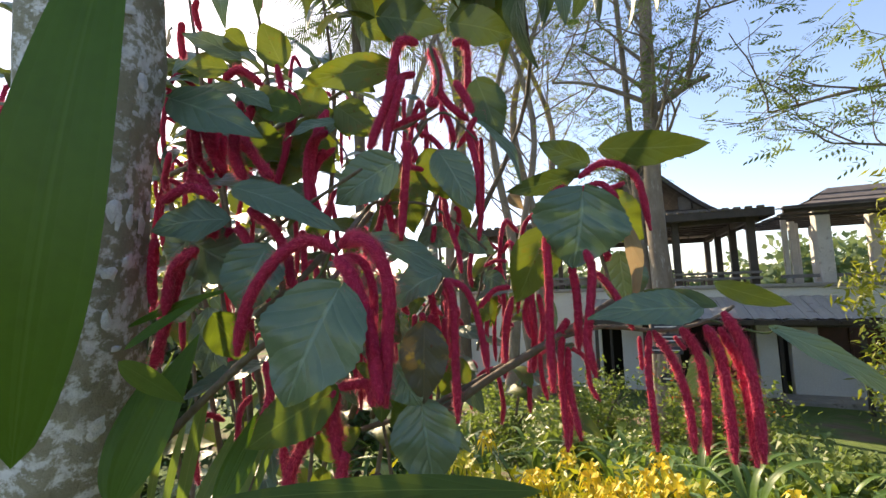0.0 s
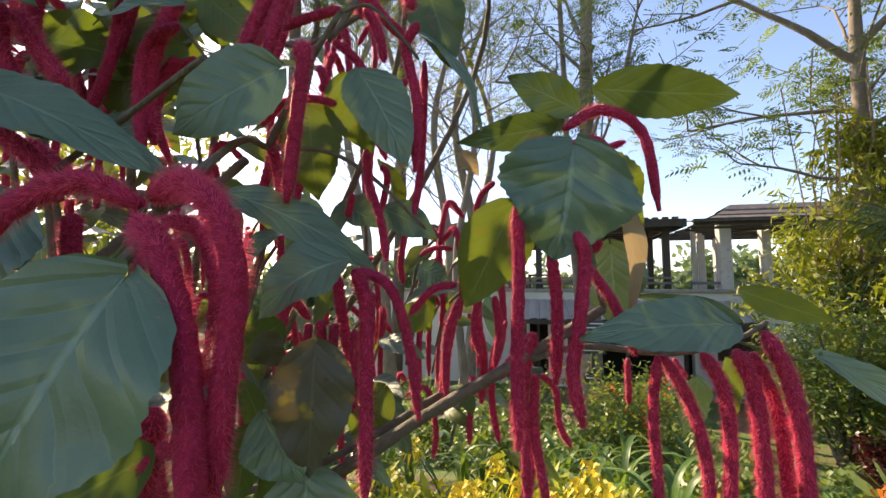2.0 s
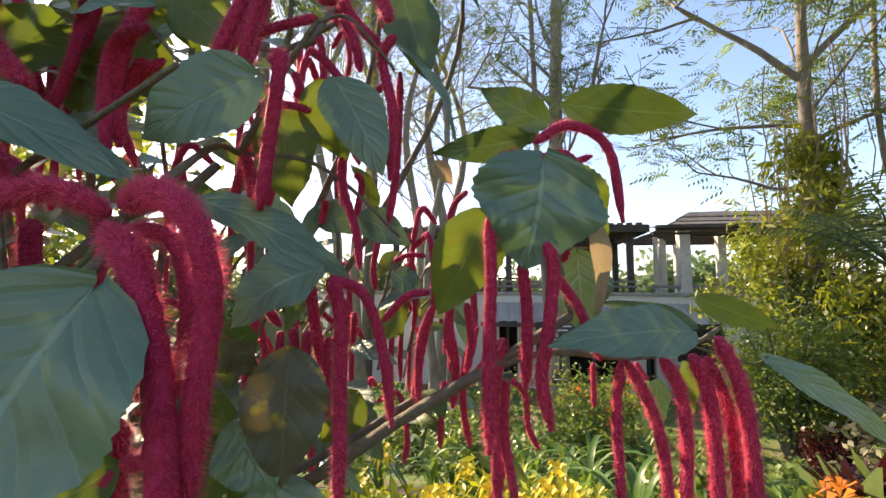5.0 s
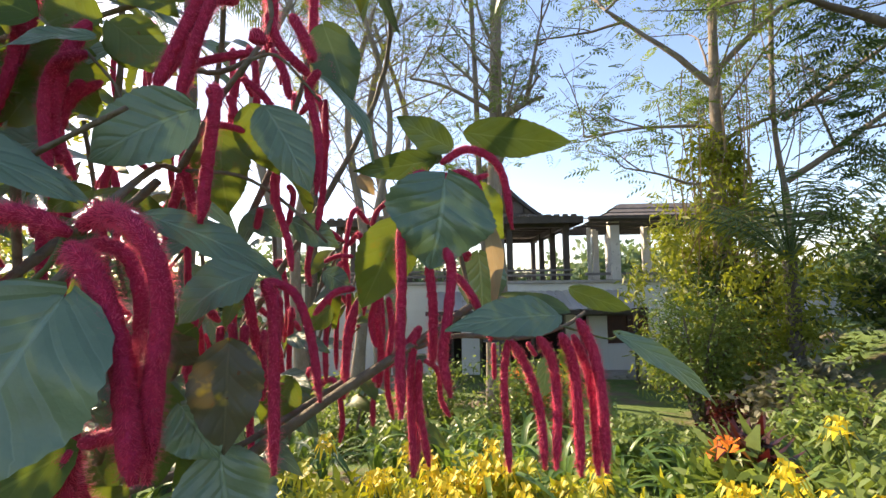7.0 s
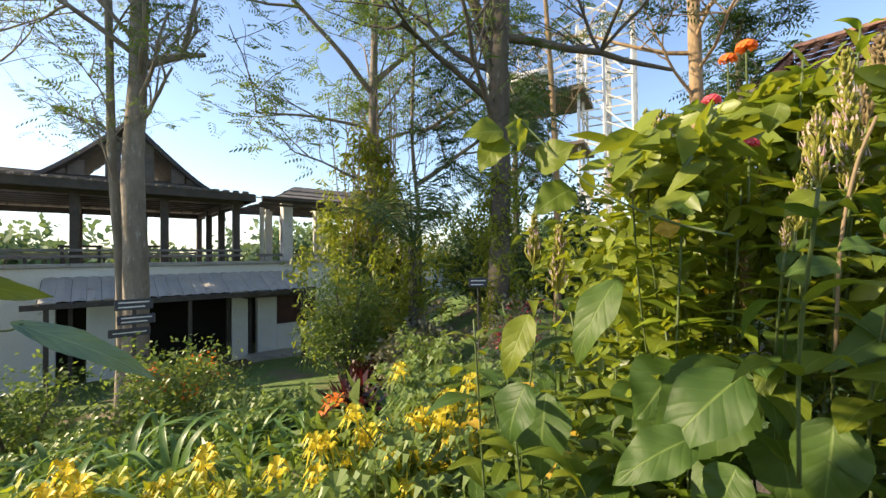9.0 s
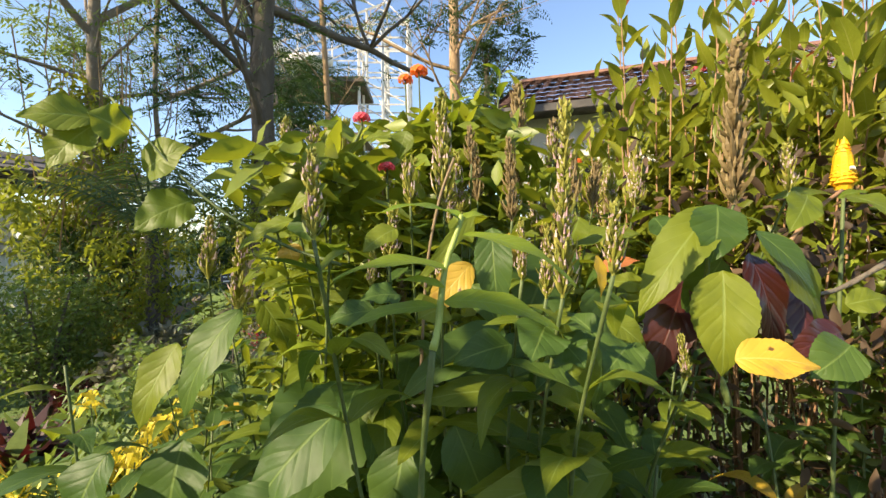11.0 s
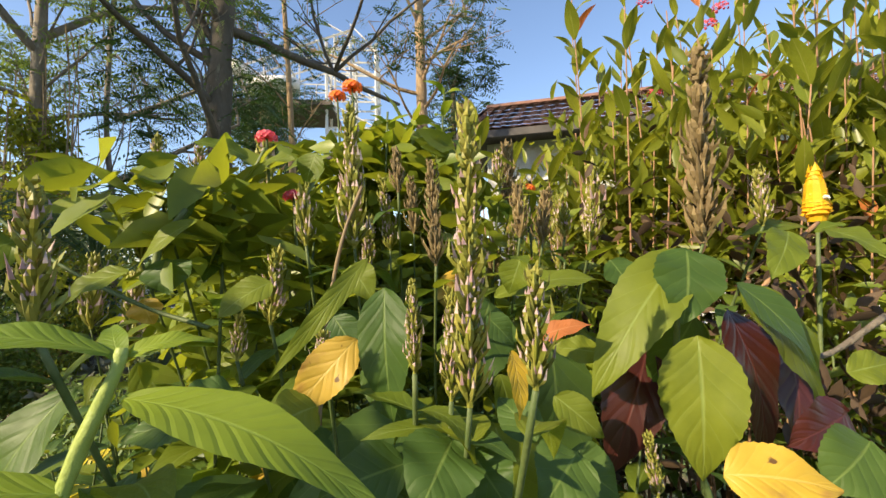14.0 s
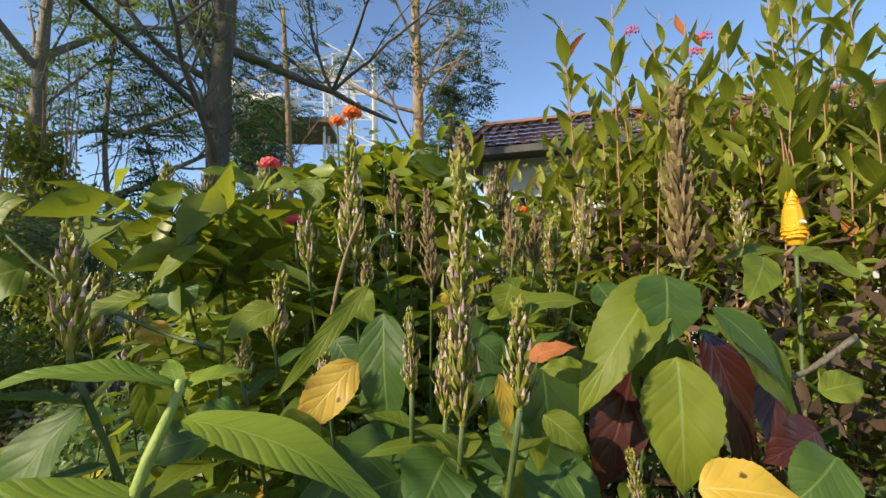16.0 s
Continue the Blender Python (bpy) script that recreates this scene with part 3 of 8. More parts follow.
def gallery():
    g = thing("covered_walk", SITE, "covered walk with white columns and dark upswept roof beside the pavilion", "pavilion")
    for x, w, y in ((7.62, 0.36, 0.8), (9.2, 0.28, 1.6), (7.25, 0.16, 1.9), (6.95, 0.14, 1.6), (7.6, 0.12, 2.6), (10.8, 0.36, 0.8), (8.7, 0.3, 4.2), (10.4, 0.3, 4.2), (13.0, 0.36, 4.2), (15.2, 0.36, 4.2)):
        part("column", boxed(x - w / 2, y - w / 2, 1.34, x + w / 2, y + w / 2, 3.66, bevel=0.015), M_WCOL, g, "white painted masonry column")
    for k in range(7):
        y = 0.6 + k * 0.6
        part("roof_slat", boxed(6.6, y, 3.50, 15.6, y + 0.10, 3.58), M_DARKWOOD, g)
    for s, z in ((0.35, 3.62), (4.5, 3.62)):
        part("beam", boxed(6.6, s, z, 15.6, s + 0.14, z + 0.2), M_DARKWOOD, g)
    for a, b in ((0.2, 2.6), (4.8, 2.6)):
        bm = bmesh.new()
        for j in range(6):
            u, v = j / 6, (j + 1) / 6
            f = lambda t: (a + (b - a) * t, 3.70 + 0.95 * t ** 1.9)
            (ya, za), (yb, zb) = f(u), f(v)
            bm.faces.new([bm.verts.new(q) for q in ((6.3 + 2.3 * u, ya, za + 0.04), (16.0 - 2.3 * u, ya, za + 0.04), (16.0 - 2.3 * v, yb, zb), (6.3 + 2.3 * v, yb, zb))])
            bm.faces.new([bm.verts.new(q) for q in ((6.3 + 2.3 * u, ya, za), (16.0 - 2.3 * u, ya, za), (16.0 - 2.3 * u, ya, za + 0.04), (6.3 + 2.3 * u, ya, za + 0.04))])
        bmesh.ops.remove_doubles(bm, verts=bm.verts, dist=0.0005)
        part("roof_slope", bm, M_ROOFSH, g)
    part("low_rail", boxed(6.5, 0.72, 1.62, 11.6, 0.86, 1.72), M_RAIL, g)


terrace()
awning()
pavilion()
gallery()


# ---------------- house with tiled roof ----------------
def house():
    m = Matrix.Translation((0.3 + 12.6 * 0.94, -0.3 - 12.6 * 0.342, 0)) @ Matrix(((0.342, 0.94, 0), (0.94, -0.342, 0), (0, 0, 1))).to_4x4()
    h = thing("house", m, "house with a long roof of dark red-brown clay tiles", "house")
    part("wall", boxed(-11, -1.6, -0.5, 1.5, 3.5, 5.0), M_HOUSE, h)
    for x in (-9.0, -6.5, -4.2, -2.2, -0.2):
        w = part("window", boxed(x, -1.66, 2.3, x + 0.9, -1.59, 3.7), M_VOID, h, "dark glazed window")
        for a, b, c, d in ((-0.06, 2.24, 0.0, 3.76), (0.9, 2.24, 0.96, 3.76), (0, 2.24, 0.9, 2.3), (0, 3.7, 0.9, 3.76), (0.42, 2.3, 0.48, 3.7)):
            part("window_frame", boxed(x + a, -1.70, b, x + c, -1.6, d), M_STEEL, w)
    ex0, ex1, ey0, ey1, ez, rz, hip = -12, 2.1, -2.6, 4.6, 4.80, 6.70, 0.25
    lo = [Vector(p) for p in ((ex0, ey0, ez), (ex1, ey0, ez), (ex1, ey1, ez), (ex0, ey1, ez))]
    ra, rb = Vector((ex0 + hip, 1, rz)), Vector((ex1 - hip, 1, rz))
    for a, b, c, d in ((lo[0], lo[1], rb, ra), (lo[2], lo[3], ra, rb), (lo[1], lo[2], rb, rb), (lo[3], lo[0], ra, ra)):
        bm = bmesh.new()
        n, across = 24, 40
        nrm = (b - a).cross(d - a).normalized()
        for j in range(n):
            s, t = j / n, (j + 1) / n
            p0, p1, p2, p3 = a.lerp(d, s), b.lerp(c, s), b.lerp(c, t), a.lerp(d, t)
            for i in range(across):
                u, v = i / across, (i + 1) / across
                mid = (u + v) / 2
                f = lambda k, lift0, lift1: (p0.lerp(p1, k) + nrm * lift0, p3.lerp(p2, k) + nrm * lift1)
                (q0, r0), (qm, rm), (q1, r1) = f(u, 0.025, 0.005), f(mid, 0.055, 0.035), f(v, 0.025, 0.005)
                vs = [bm.verts.new(w) for w in (q0, qm, q1, r1, rm, r0)]
                bm.faces.new((vs[0], vs[1], vs[4], vs[5]))
                bm.faces.new((vs[1], vs[2], vs[3], vs[4]))
        part("roof_slope", bm, M_TILE, h, "courses of weathered clay tiles")
    part("eave_board", boxed(ex0, ey0, ez - 0.18, ex1, ey0 + 0.08, ez), M_DARKWOOD, h)
    part("soffit", boxed(ex0 + 0.1, ey0 + 0.1, ez - 0.06, ex1 - 0.1, ey1 - 0.1, ez - 0.02), M_DARKWOOD, h)
    bm = bmesh.new()
    tube(bm, smooth_line([ra, rb], 30), [0.11] * 31, 6)
    part("ridge_tiles", bm, M_TILE, h)


house()


# ---------------- scaffold tower ----------------
def tower():
    t = thing("steel_tower", (26, 1.1, 0), "tall pale steel frame tower with a sloping canopy", "tower")

    def bar(name, a, b, w=0.06):
        bm = bmesh.new()
        beam(bm, a, b, w * 1.15)
        part(name, bm, M_STEEL, t)
    for x in (0, 1.6, 3.2):
        for y in (0, 1.55, 3.0):
            bar("post", (x, y, -0.5), (x, y, 15.4), 0.09)
    for k in range(9):
        z = 2.0 + k * 1.62
        for y in (0, 1.55, 3.0):
            bar("ledger", (0, y, z), (3.2, y, z))
        for x in (0, 1.6, 3.2):
            bar("ledger", (x, 0, z), (x, 3.0, z))
        bar("brace", (0, 0, z), (0, 3.0, z + 1.62), 0.04)
        bar("brace", (0, 1.55 if k % 2 else 0, z), (0, 3.0 if k % 2 else 1.55, z + 1.6), 0.04)
    for x in (-0.6, 0.8, 2.2, 3.4):
        bar("canopy_rafter", (x, 1.3, 15.9), (x, 8.6, 13.2), 0.07)
    for k in range(8):
        y = 1.4 + k * 1.02
        z = 15.86 - (y - 1.3) * 0.37
        bar("purlin", (-0.8, y, z), (3.6, y, z), 0.05)
        if k % 2:
            bar("hanger", (-0.6, y, z), (-0.6, y, 11.4), 0.05)
    part("platform", boxed(-0.8, 2.6, 11.2, 3.4, 8.2, 11.5), M_DECK, t, "dark underside of the platform")
    part("platform", boxed(-0.8, 2.6, 8.0, 3.4, 6.4, 8.2), M_DECK, t)
    for k in range(9):
        bar("rail_post", (-0.8, 2.8 + k * 0.66, 11.4), (-0.8, 2.8 + k * 0.66, 12.4), 0.035)
    for z in (11.9, 12.4):
        bar("rail", (-0.8, 2.6, z), (-0.8, 8.2, z), 0.04)
    bm = bmesh.new()
    pts = [Vector((-1.0 + 1.1 * math.sin(a), 6.4 + 1.7 * math.cos(a), 13.4 - a * 0.35)) for a in [k * 0.35 for k in range(15)]]
    tube(bm, pts, [0.42] * 15, 8)
    part("slide", bm, M_STEEL, t, "white curved slide tube", True)


tower()


# ---------------- trees ----------------
def limb(bm, ends, start, direction, length, r, depth, g, droop=0.0, spread=0.7, kids=3):
    n = 6
    pts, d = [start], direction.normalized()
    for i in range(n):
        d = (d + Vector((g.uniform(-1, 1), g.uniform(-1, 1), g.uniform(-0.7, 0.8) - droop)) * 0.20).normalized()
        pts.append(pts[-1] + d * length / n)
    tube(bm, pts, [r * (1 - 0.55 * i / n) for i in range(n + 1)], 6 if r > 0.03 else 4, False)
    if depth == 0:
        ends.extend(pts[2:])
        return
    for k in range(kids):
        p = pts[g.randint(2, n)]
        side = Vector((g.uniform(-1, 1), g.uniform(-1, 1), g.uniform(-0.2, 0.9)))
        limb(bm, ends, p, d * (1 - spread) + side * spread, length * g.uniform(0.5, 0.75), r * 0.45, depth - 1, g, droop, spread, kids)
    ends.append(pts[-1])


def tree(label, trunk, r0, r1, limbs, leaves, leaf_size, material, bark=M_BARK, seed=1, depth=2, reach=2.0, spread=(0.28, 0.28, 0.2), kids=3, extra=(), droop=0.0, lean=None, tuft=0):
    g = random.Random(seed)
    base = Vector(trunk[0])
    t = thing("tree", (base.x, base.y, base.z), label, "tree")
    pts = smooth_line([Vector(p) - base for p in trunk], 16)
    bm = bmesh.new()
    tube(bm, pts, [r0 + (r1 - r0) * (i / 16) + (0.35 * r0 * max(0, 1 - i / 2)) + 0.04 * r0 * math.sin(i * 2.3) for i in range(17)], 10)
    part("trunk", bm, bark, t, smooth=True)
    ends = []
    bm = bmesh.new()
    for k in range(limbs):
        f = 0.45 + 0.55 * (k + 0.5) / limbs
        p = pts[int(f * 16)]
        a = g.uniform(0, math.tau)
        d = Vector((math.cos(a), math.sin(a), g.uniform(0.6, 1.7)))
        if lean:
            d += Vector(lean)
        limb(bm, ends, p, d, reach * g.uniform(0.7, 1.2), r1 * 0.42, depth, g, droop, kids=kids)
    for p, d, ln, r in extra:
        limb(bm, ends, Vector(p) - base, Vector(d), ln, r, depth, g, droop, kids=kids)
    part("bough", bm, bark, t, smooth=True)
    if tuft:
        sprays("crown", ends[::tuft], 3, leaf_size * 2.2, material, t, seed, 0.35, 5, 0.38, 0.16)
    elif leaves:
        scatter("crown", ends, leaves, spread, leaf_size, material, t, 0.35, 0.45, 0.15, seed)
    return t


def sprays(name, ends, per_end, length, material, parent, seed, droop=0.25, pairs=6, width=0.30, jitter=0.22, label=""):
    """Feathery compound leaves: each a slim stalk with pairs of small leaflets, tufted at the twig ends."""
    g = np.random.default_rng(seed)
    c = np.repeat(np.array([tuple(p) for p in ends], dtype=float), per_end, 0)
    n = len(c)
    c = c + g.normal(0, jitter, (n, 3)) * np.array([1, 1, 0.7])
    a, e = g.uniform(0, math.tau, n), g.normal(0.05, 0.35, n)
    d = np.stack([np.cos(a) * np.cos(e), np.sin(a) * np.cos(e), np.sin(e)], 1)
    up = np.array([0, 0, 1.0]) + g.normal(0, 0.45, (n, 3))
    x = np.cross(d, up)
    x /= np.linalg.norm(x, axis=1)[:, None] + 1e-9
    ln = length * g.uniform(0.6, 1.25, n)[:, None]
    quads = []
    for k in range(pairs):
        s = 0.22 + 0.78 * k / (pairs - 1)
        w = width * math.sin(math.pi * (0.25 + 0.6 * s))
        root = c + d * ln * s - np.array([0, 0, 1.0]) * ln * droop * s * s
        for sg in (-1, 1):
            o = x * sg * w + d * 0.16 - np.array([0, 0, 0.10])
            q = d * ln * 0.30 / pairs
            quads.append(np.stack([root, root + o * ln * 0.5 + q, root + o * ln, root + o * ln * 0.5 - q], 1))
    v = np.concatenate(quads, 1).reshape(-1, 3)
    me = bpy.data.meshes.new(name)
    me.from_pydata(v.tolist(), [], np.arange(len(v)).reshape(-1, 4).tolist())
    me.materials.append(material)
    ob = new(name, me)
    ob.parent = parent
    tagged(ob, label, kind="stuff")
    return ob


def feather(parent, base, direction, length, fall, material, seed, leaflets=30, width=0.26, name="frond", leaf_w=0.020):
    """A palm frond: bowed rachis with two rows of narrow leaflets."""
    g = random.Random(seed)
    d = Vector(direction).normalized()
    flat = Vector((d.x, d.y, 0)).normalized()
    side = Vector((0, 0, 1)).cross(flat).normalized()
    pts = [Vector(base) + d * length * s - Vector((0, 0, fall * length * s * s)) for s in [k / 14 for k in range(15)]]
    bm = bmesh.new()
    tube(bm, pts, [0.02 * length * (1 - 0.85 * k / 14) * 0.6 for k in range(15)], 4)
    for k in range(leaflets):
        s = 0.16 + 0.84 * k / leaflets
        i = min(13, int(s * 14))
        p = pts[i].lerp(pts[i + 1], s * 14 - i)
        w = width * length * math.sin(math.pi * (0.12 + 0.85 * s)) + 0.04
        fw = (pts[i + 1] - pts[i]).normalized()
        for sg in (-1, 1):
            q = (side * sg + fw * 0.55 + Vector((0, 0, -0.25 + g.uniform(-0.25, 0.1)))).normalized()
            tip = p + q * w + Vector((0, 0, -0.25 * w))
            mid = p + q * w * 0.45
            o = fw * leaf_w * length * 0.5
            vs = [bm.verts.new(v) for v in (p, mid + o, tip, mid - o)]
            bm.faces.new(vs)
    return part(name, bm, material, parent)


def palm(label, base, top, r, fronds, length, material, seed, fall=0.5, up=(0.1, 1.0), bark=M_BARKD, leaflets=30, leaf_w=0.020):
    g = random.Random(seed)
    b = Vector(base)
    t = thing("palm", (b.x, b.y, b.z), label, "palm")
    bm = bmesh.new()
    pts = smooth_line([Vector((0, 0, 0)), (Vector(top) - b) * 0.5 + Vector((0.05, 0, 0)), Vector(top) - b], 22)
    tube(bm, pts, [r * (1.25 - 0.3 * i / 22) * (1 + 0.10 * (i % 2)) for i in range(23)], 10)
    part("trunk", bm, bark, t)
    for k in range(fronds):
        a = k * 2.39996 + g.uniform(-0.2, 0.2)
        e = g.uniform(*up)
        feather(t, Vector(top) - b, (math.cos(a), math.sin(a), e), length * g.uniform(0.8, 1.1), fall, material, seed * 50 + k, leaflets, leaf_w=leaf_w)
    return t


def bush(label, at, size, count, leaf_size, material, seed, twig=M_TWIG, flowers=None, name="bush"):
    """A shrub of twigs with leaves gathered in uneven clumps."""
    g = random.Random(seed)
    z = ground_z(at[0], at[1])
    b = thing(name, (at[0], at[1], z), label, "shrub")
    bm, ends = bmesh.new(), []
    for k in range(11):
        a, e = g.uniform(0, math.tau), g.uniform(0.15, 1.0)
        tip = Vector((math.cos(a) * size[0] * (1.05 - e * 0.6) * g.uniform(0.6, 1), math.sin(a) * size[0] * (1.05 - e * 0.6) * g.uniform(0.6, 1), size[1] * e))
        pts = smooth_line([Vector((0, 0, -0.05)), tip * 0.5 + Vector((0, 0, 0.15 * size[1])), tip], 6)
        tube(bm, pts, [0.022 * (1 - 0.7 * i / 6) * size[1] for i in range(7)], 5)
        for j in range(5):
            q = pts[g.randint(2, 6)] + Vector((g.gauss(0, 0.2), g.gauss(0, 0.2), g.gauss(0.05, 0.14))) * size[0]
            tube(bm, [pts[4], q], [0.008, 0.004], 4)
            ends.append(q)
        ends.append(tip)
    part("twig_frame", bm, twig, b)
    scatter("foliage", ends, count, (size[0] * 0.16, size[0] * 0.16, size[1] * 0.11), leaf_size, material, b, 0.3, 0.45, 0.1, seed)
    if flowers:
        top = [e for e in ends if e.z > size[1] * 0.6]
        scatter("blossom", top, 260, (0.07, 0.07, 0.05), 0.045, flowers, b, 0.3, 0.7, 0, seed + 5)
    return b


# pale forked tree and its slim neighbour
tree("tall pale-barked tree with a forked trunk and sparse feathery leaves", [(3.95, 7.55, -1.3), (3.97, 7.55, 1.2), (3.92, 7.56, 3.0), (3.98, 7.55, 4.3), (4.0, 7.5, 6.2), (4.1, 7.5, 9.0)],
     0.20, 0.10, 9, 2600, 0.11, M_TREE, M_BARK, 3, 3, 1.5, (0.22, 0.22, 0.16), 3, [((4.0, 7.55, 4.75), (0.75, -0.3, 0.45), 1.1, 0.085), ((4.6, 7.3, 5.3), (0.25, -0.1, 1.0), 1.5, 0.05), ((3.9, 7.6, 5.0), (-0.7, 0.3, 0.5), 1.8, 0.05)], tuft=7)
tree("slim pale tree leaning beside a larger trunk", [(3.95, 7.95, -1.3), (3.93, 7.95, 1.2), (3.80, 7.95, 3.2), (3.74, 7.95, 5.8), (3.6, 7.9, 8.6)],
     0.085, 0.045, 8, 900, 0.10, M_TREE, M_BARK, 5, 2, 1.3, (0.2, 0.2, 0.15), 4, tuft=4)
# tree hung with vines
vine_tree = tree("tree wrapped in climbing vines with a thin feathery crown", [(9.35, 6.85, -1.7), (9.38, 6.85, 2), (9.40, 6.82, 4.2), (9.42, 6.78, 6.3), (9.5, 6.7, 10.5)],
     0.20, 0.08, 9, 6500, 0.17, M_TREE, M_BARK, 8, 2, 2.6, (0.28, 0.28, 0.18), 4,
     [((9.40, 6.8, 6.0), (-0.55, 0.3, 0.85), 3.2, 0.085), ((9.42, 6.78, 6.3), (0.75, -0.5, 0.7), 3.4, 0.09), ((9.40, 6.8, 4.6), (1.0, -0.7, 0.55), 3.2, 0.06), ((9.40, 6.8, 5.0), (-1.0, 0.75, 0.25), 3.0, 0.05), ((9.38, 6.85, 3.6), (-1.1, 0.55, 0.25), 2.2, 0.04)], tuft=2)
ends = []
for k in range(130):
    h = rng.uniform(0.2, 6.3)
    w = 0.40 + 1.25 * math.sin(math.pi * min(1, max(0, (6.6 - h) / 7.4))) ** 1.5
    ends.append(Vector((rng.gauss(0, w * 0.62), rng.gauss(0, w * 0.62), h)))
scatter("vines", ends, 9500, (0.15, 0.15, 0.26), 0.23, M_TREEY, vine_tree, 0.1, 0.24, 0.75, 21, "hanging yellow-green vines")
# darker leaves near the trunk put the vine mass's inner shade into colour
scatter("inner_vines", [e * 0.6 + Vector((0, 0, 0.6)) for e in ends if e.z < 4.6], 4500, (0.20, 0.20, 0.26), 0.17, M_TREED, vine_tree, 0.1, 0.34, 0.5, 23, "climbing leaves close to the trunk, dark with painted shade")
bm = bmesh.new()
for k in range(34):
    p = Vector((rng.gauss(0, 0.55), rng.gauss(0, 0.5), rng.uniform(5.2, 8.2)))
    tube(bm, smooth_line([p, p + Vector((rng.gauss(0, 0.12), rng.gauss(0, 0.1), -1.6)), p * 0.7 + Vector((rng.gauss(0, 0.2), rng.gauss(0, 0.2), -rng.uniform(0.6, 2.2)))], 5), [0.014] * 6, 4)
part("root_curtain", bm, M_BARKW, vine_tree, "thin hanging aerial roots")
# large trunk with vine-clad foot
clad = tree("large grey tree with vines climbing its lower trunk", [(6.80, 2.28, -0.9), (6.80, 2.27, 1.0), (6.85, 2.22, 3.0), (6.83, 2.25, 4.2), (6.90, 2.18, 5.9), (6.98, 2.14, 9.5)],
     0.19, 0.14, 7, 3400, 0.13, M_TREE, M_BARKD, 12, 2, 2.3, (0.26, 0.26, 0.2), 4, [((6.83, 2.2, 3.6), (0.10, -0.20, 1.0), 4.6, 0.13), ((6.88, 2.15, 5.2), (0.5, -0.95, 0.05), 3.6, 0.075), ((6.85, 2.2, 4.6), (-0.2, 0.9, 0.6), 2.6, 0.06)], tuft=3)
scatter("climber", [(rng.gauss(0, 0.17), rng.gauss(0, 0.17), z * 0.040) for z in range(8, 96)], 6000, (0.09, 0.09, 0.12), 0.10, M_TREEY, clad, 0.0, 0.35, 0.7, 22, "yellowing climber leaves")
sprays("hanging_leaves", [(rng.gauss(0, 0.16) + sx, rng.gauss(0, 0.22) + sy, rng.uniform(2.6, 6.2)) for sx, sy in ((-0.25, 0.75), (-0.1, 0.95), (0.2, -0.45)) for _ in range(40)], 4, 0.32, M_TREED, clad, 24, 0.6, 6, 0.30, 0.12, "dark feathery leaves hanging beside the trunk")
# slim trees towards the tower and the house
tree("slim straight tree before the steel tower", [(10.05, 2.05, -0.9), (10.05, 2.0, 2.6), (10.05, 2.05, 5.0), (10.0, 2.2, 8.0)], 0.10, 0.05, 8, 1500, 0.13, M_TREED, M_BARKW, 14, 2, 1.7, tuft=2)
tree("slender warm-barked tree near the house", [(14.4, -1.2, -0.2), (14.45, -1.15, 4.5), (14.4, -1.1, 8.9), (14.5, -1.05, 12.0)], 0.22, 0.14, 8, 2600, 0.2, M_TREED, M_BARKW, 16, 2, 2.6, (0.35, 0.35, 0.25), 4, [((14.4, -1.1, 7.4), (-0.1, 1.0, 0.12), 4.5, 0.07), ((14.4, -1.1, 8.4), (0.1, -0.8, 0.5), 2.2, 0.07)], tuft=4)
tree("dense dark green tree beside the tiled house", [(16.8, -2.5, -0.2), (16.8, -2.5, 4), (16.8, -2.5, 9)], 0.2, 0.08, 20, 12000, 0.24, M_TREED, M_BARKD, 18, 1, 1.5, (0.42, 0.42, 0.38), 4, tuft=1)
tree("dense dark green tree before the steel tower", [(17.0, 5.2, -0.5), (17.0, 5.2, 3.4), (17.0, 5.2, 7.6)], 0.2, 0.08, 22, 6500, 0.24, M_TREED, M_BARKD, 19, 1, 2.2, (0.45, 0.45, 0.35), 4, tuft=1)
tree("spreading tree with feathery leaves and curved limbs", [(10.4, 6.0, -1.4), (10.45, 6.0, 2.5), (10.3, 6.1, 5.0), (10.4, 6.0, 8.5)], 0.07, 0.045, 5, 4200, 0.15, M_TREE, M_BARK, 27, 2, 2.4, (0.26, 0.26, 0.18), 4, [((10.4, 6.0, 3.6), (0.6, -1.0, 0.7), 3.0, 0.08), ((10.4, 6.0, 5.0), (0.4, -1.0, 0.4), 3.2, 0.07)], tuft=3)
# bare trees towards the low sun
for k, (x, y, h, r, lab) in enumerate([(1.75, 11.6, 11, 0.17, "bare pale-trunked tree against the bright sky"), (2.6, 12.4, 12, 0.20, "bare branching tree with twisted limbs"), (3.5, 13.5, 12, 0.17, "bare tree with curved upper limbs"), (0.5, 13.0, 12, 0.20, "bare slender tree in the haze"), (2.2, 10.2, 10, 0.11, "slender bare tree with lichen on its trunk"), (-0.6, 11.4, 11, 0.16, "bare tree with a pale grey trunk")]):
    z = ground_z(x, y)
    s = rng.choice((-1, 1)) * rng.uniform(0.5, 1.0)
    tree(lab, [(x, y, z - 0.1), (x + s * 0.5, y, z + h * 0.35), (x - s * 0.4, y + 0.1, z + h * 0.7), (x + s, y, z + h)], r, 0.06, 11, 0, 0.095, M_TREEY, M_BARK, 40 + k, 3, 2.5, (0.2, 0.2, 0.16), 3, droop=-0.05, tuft=9)
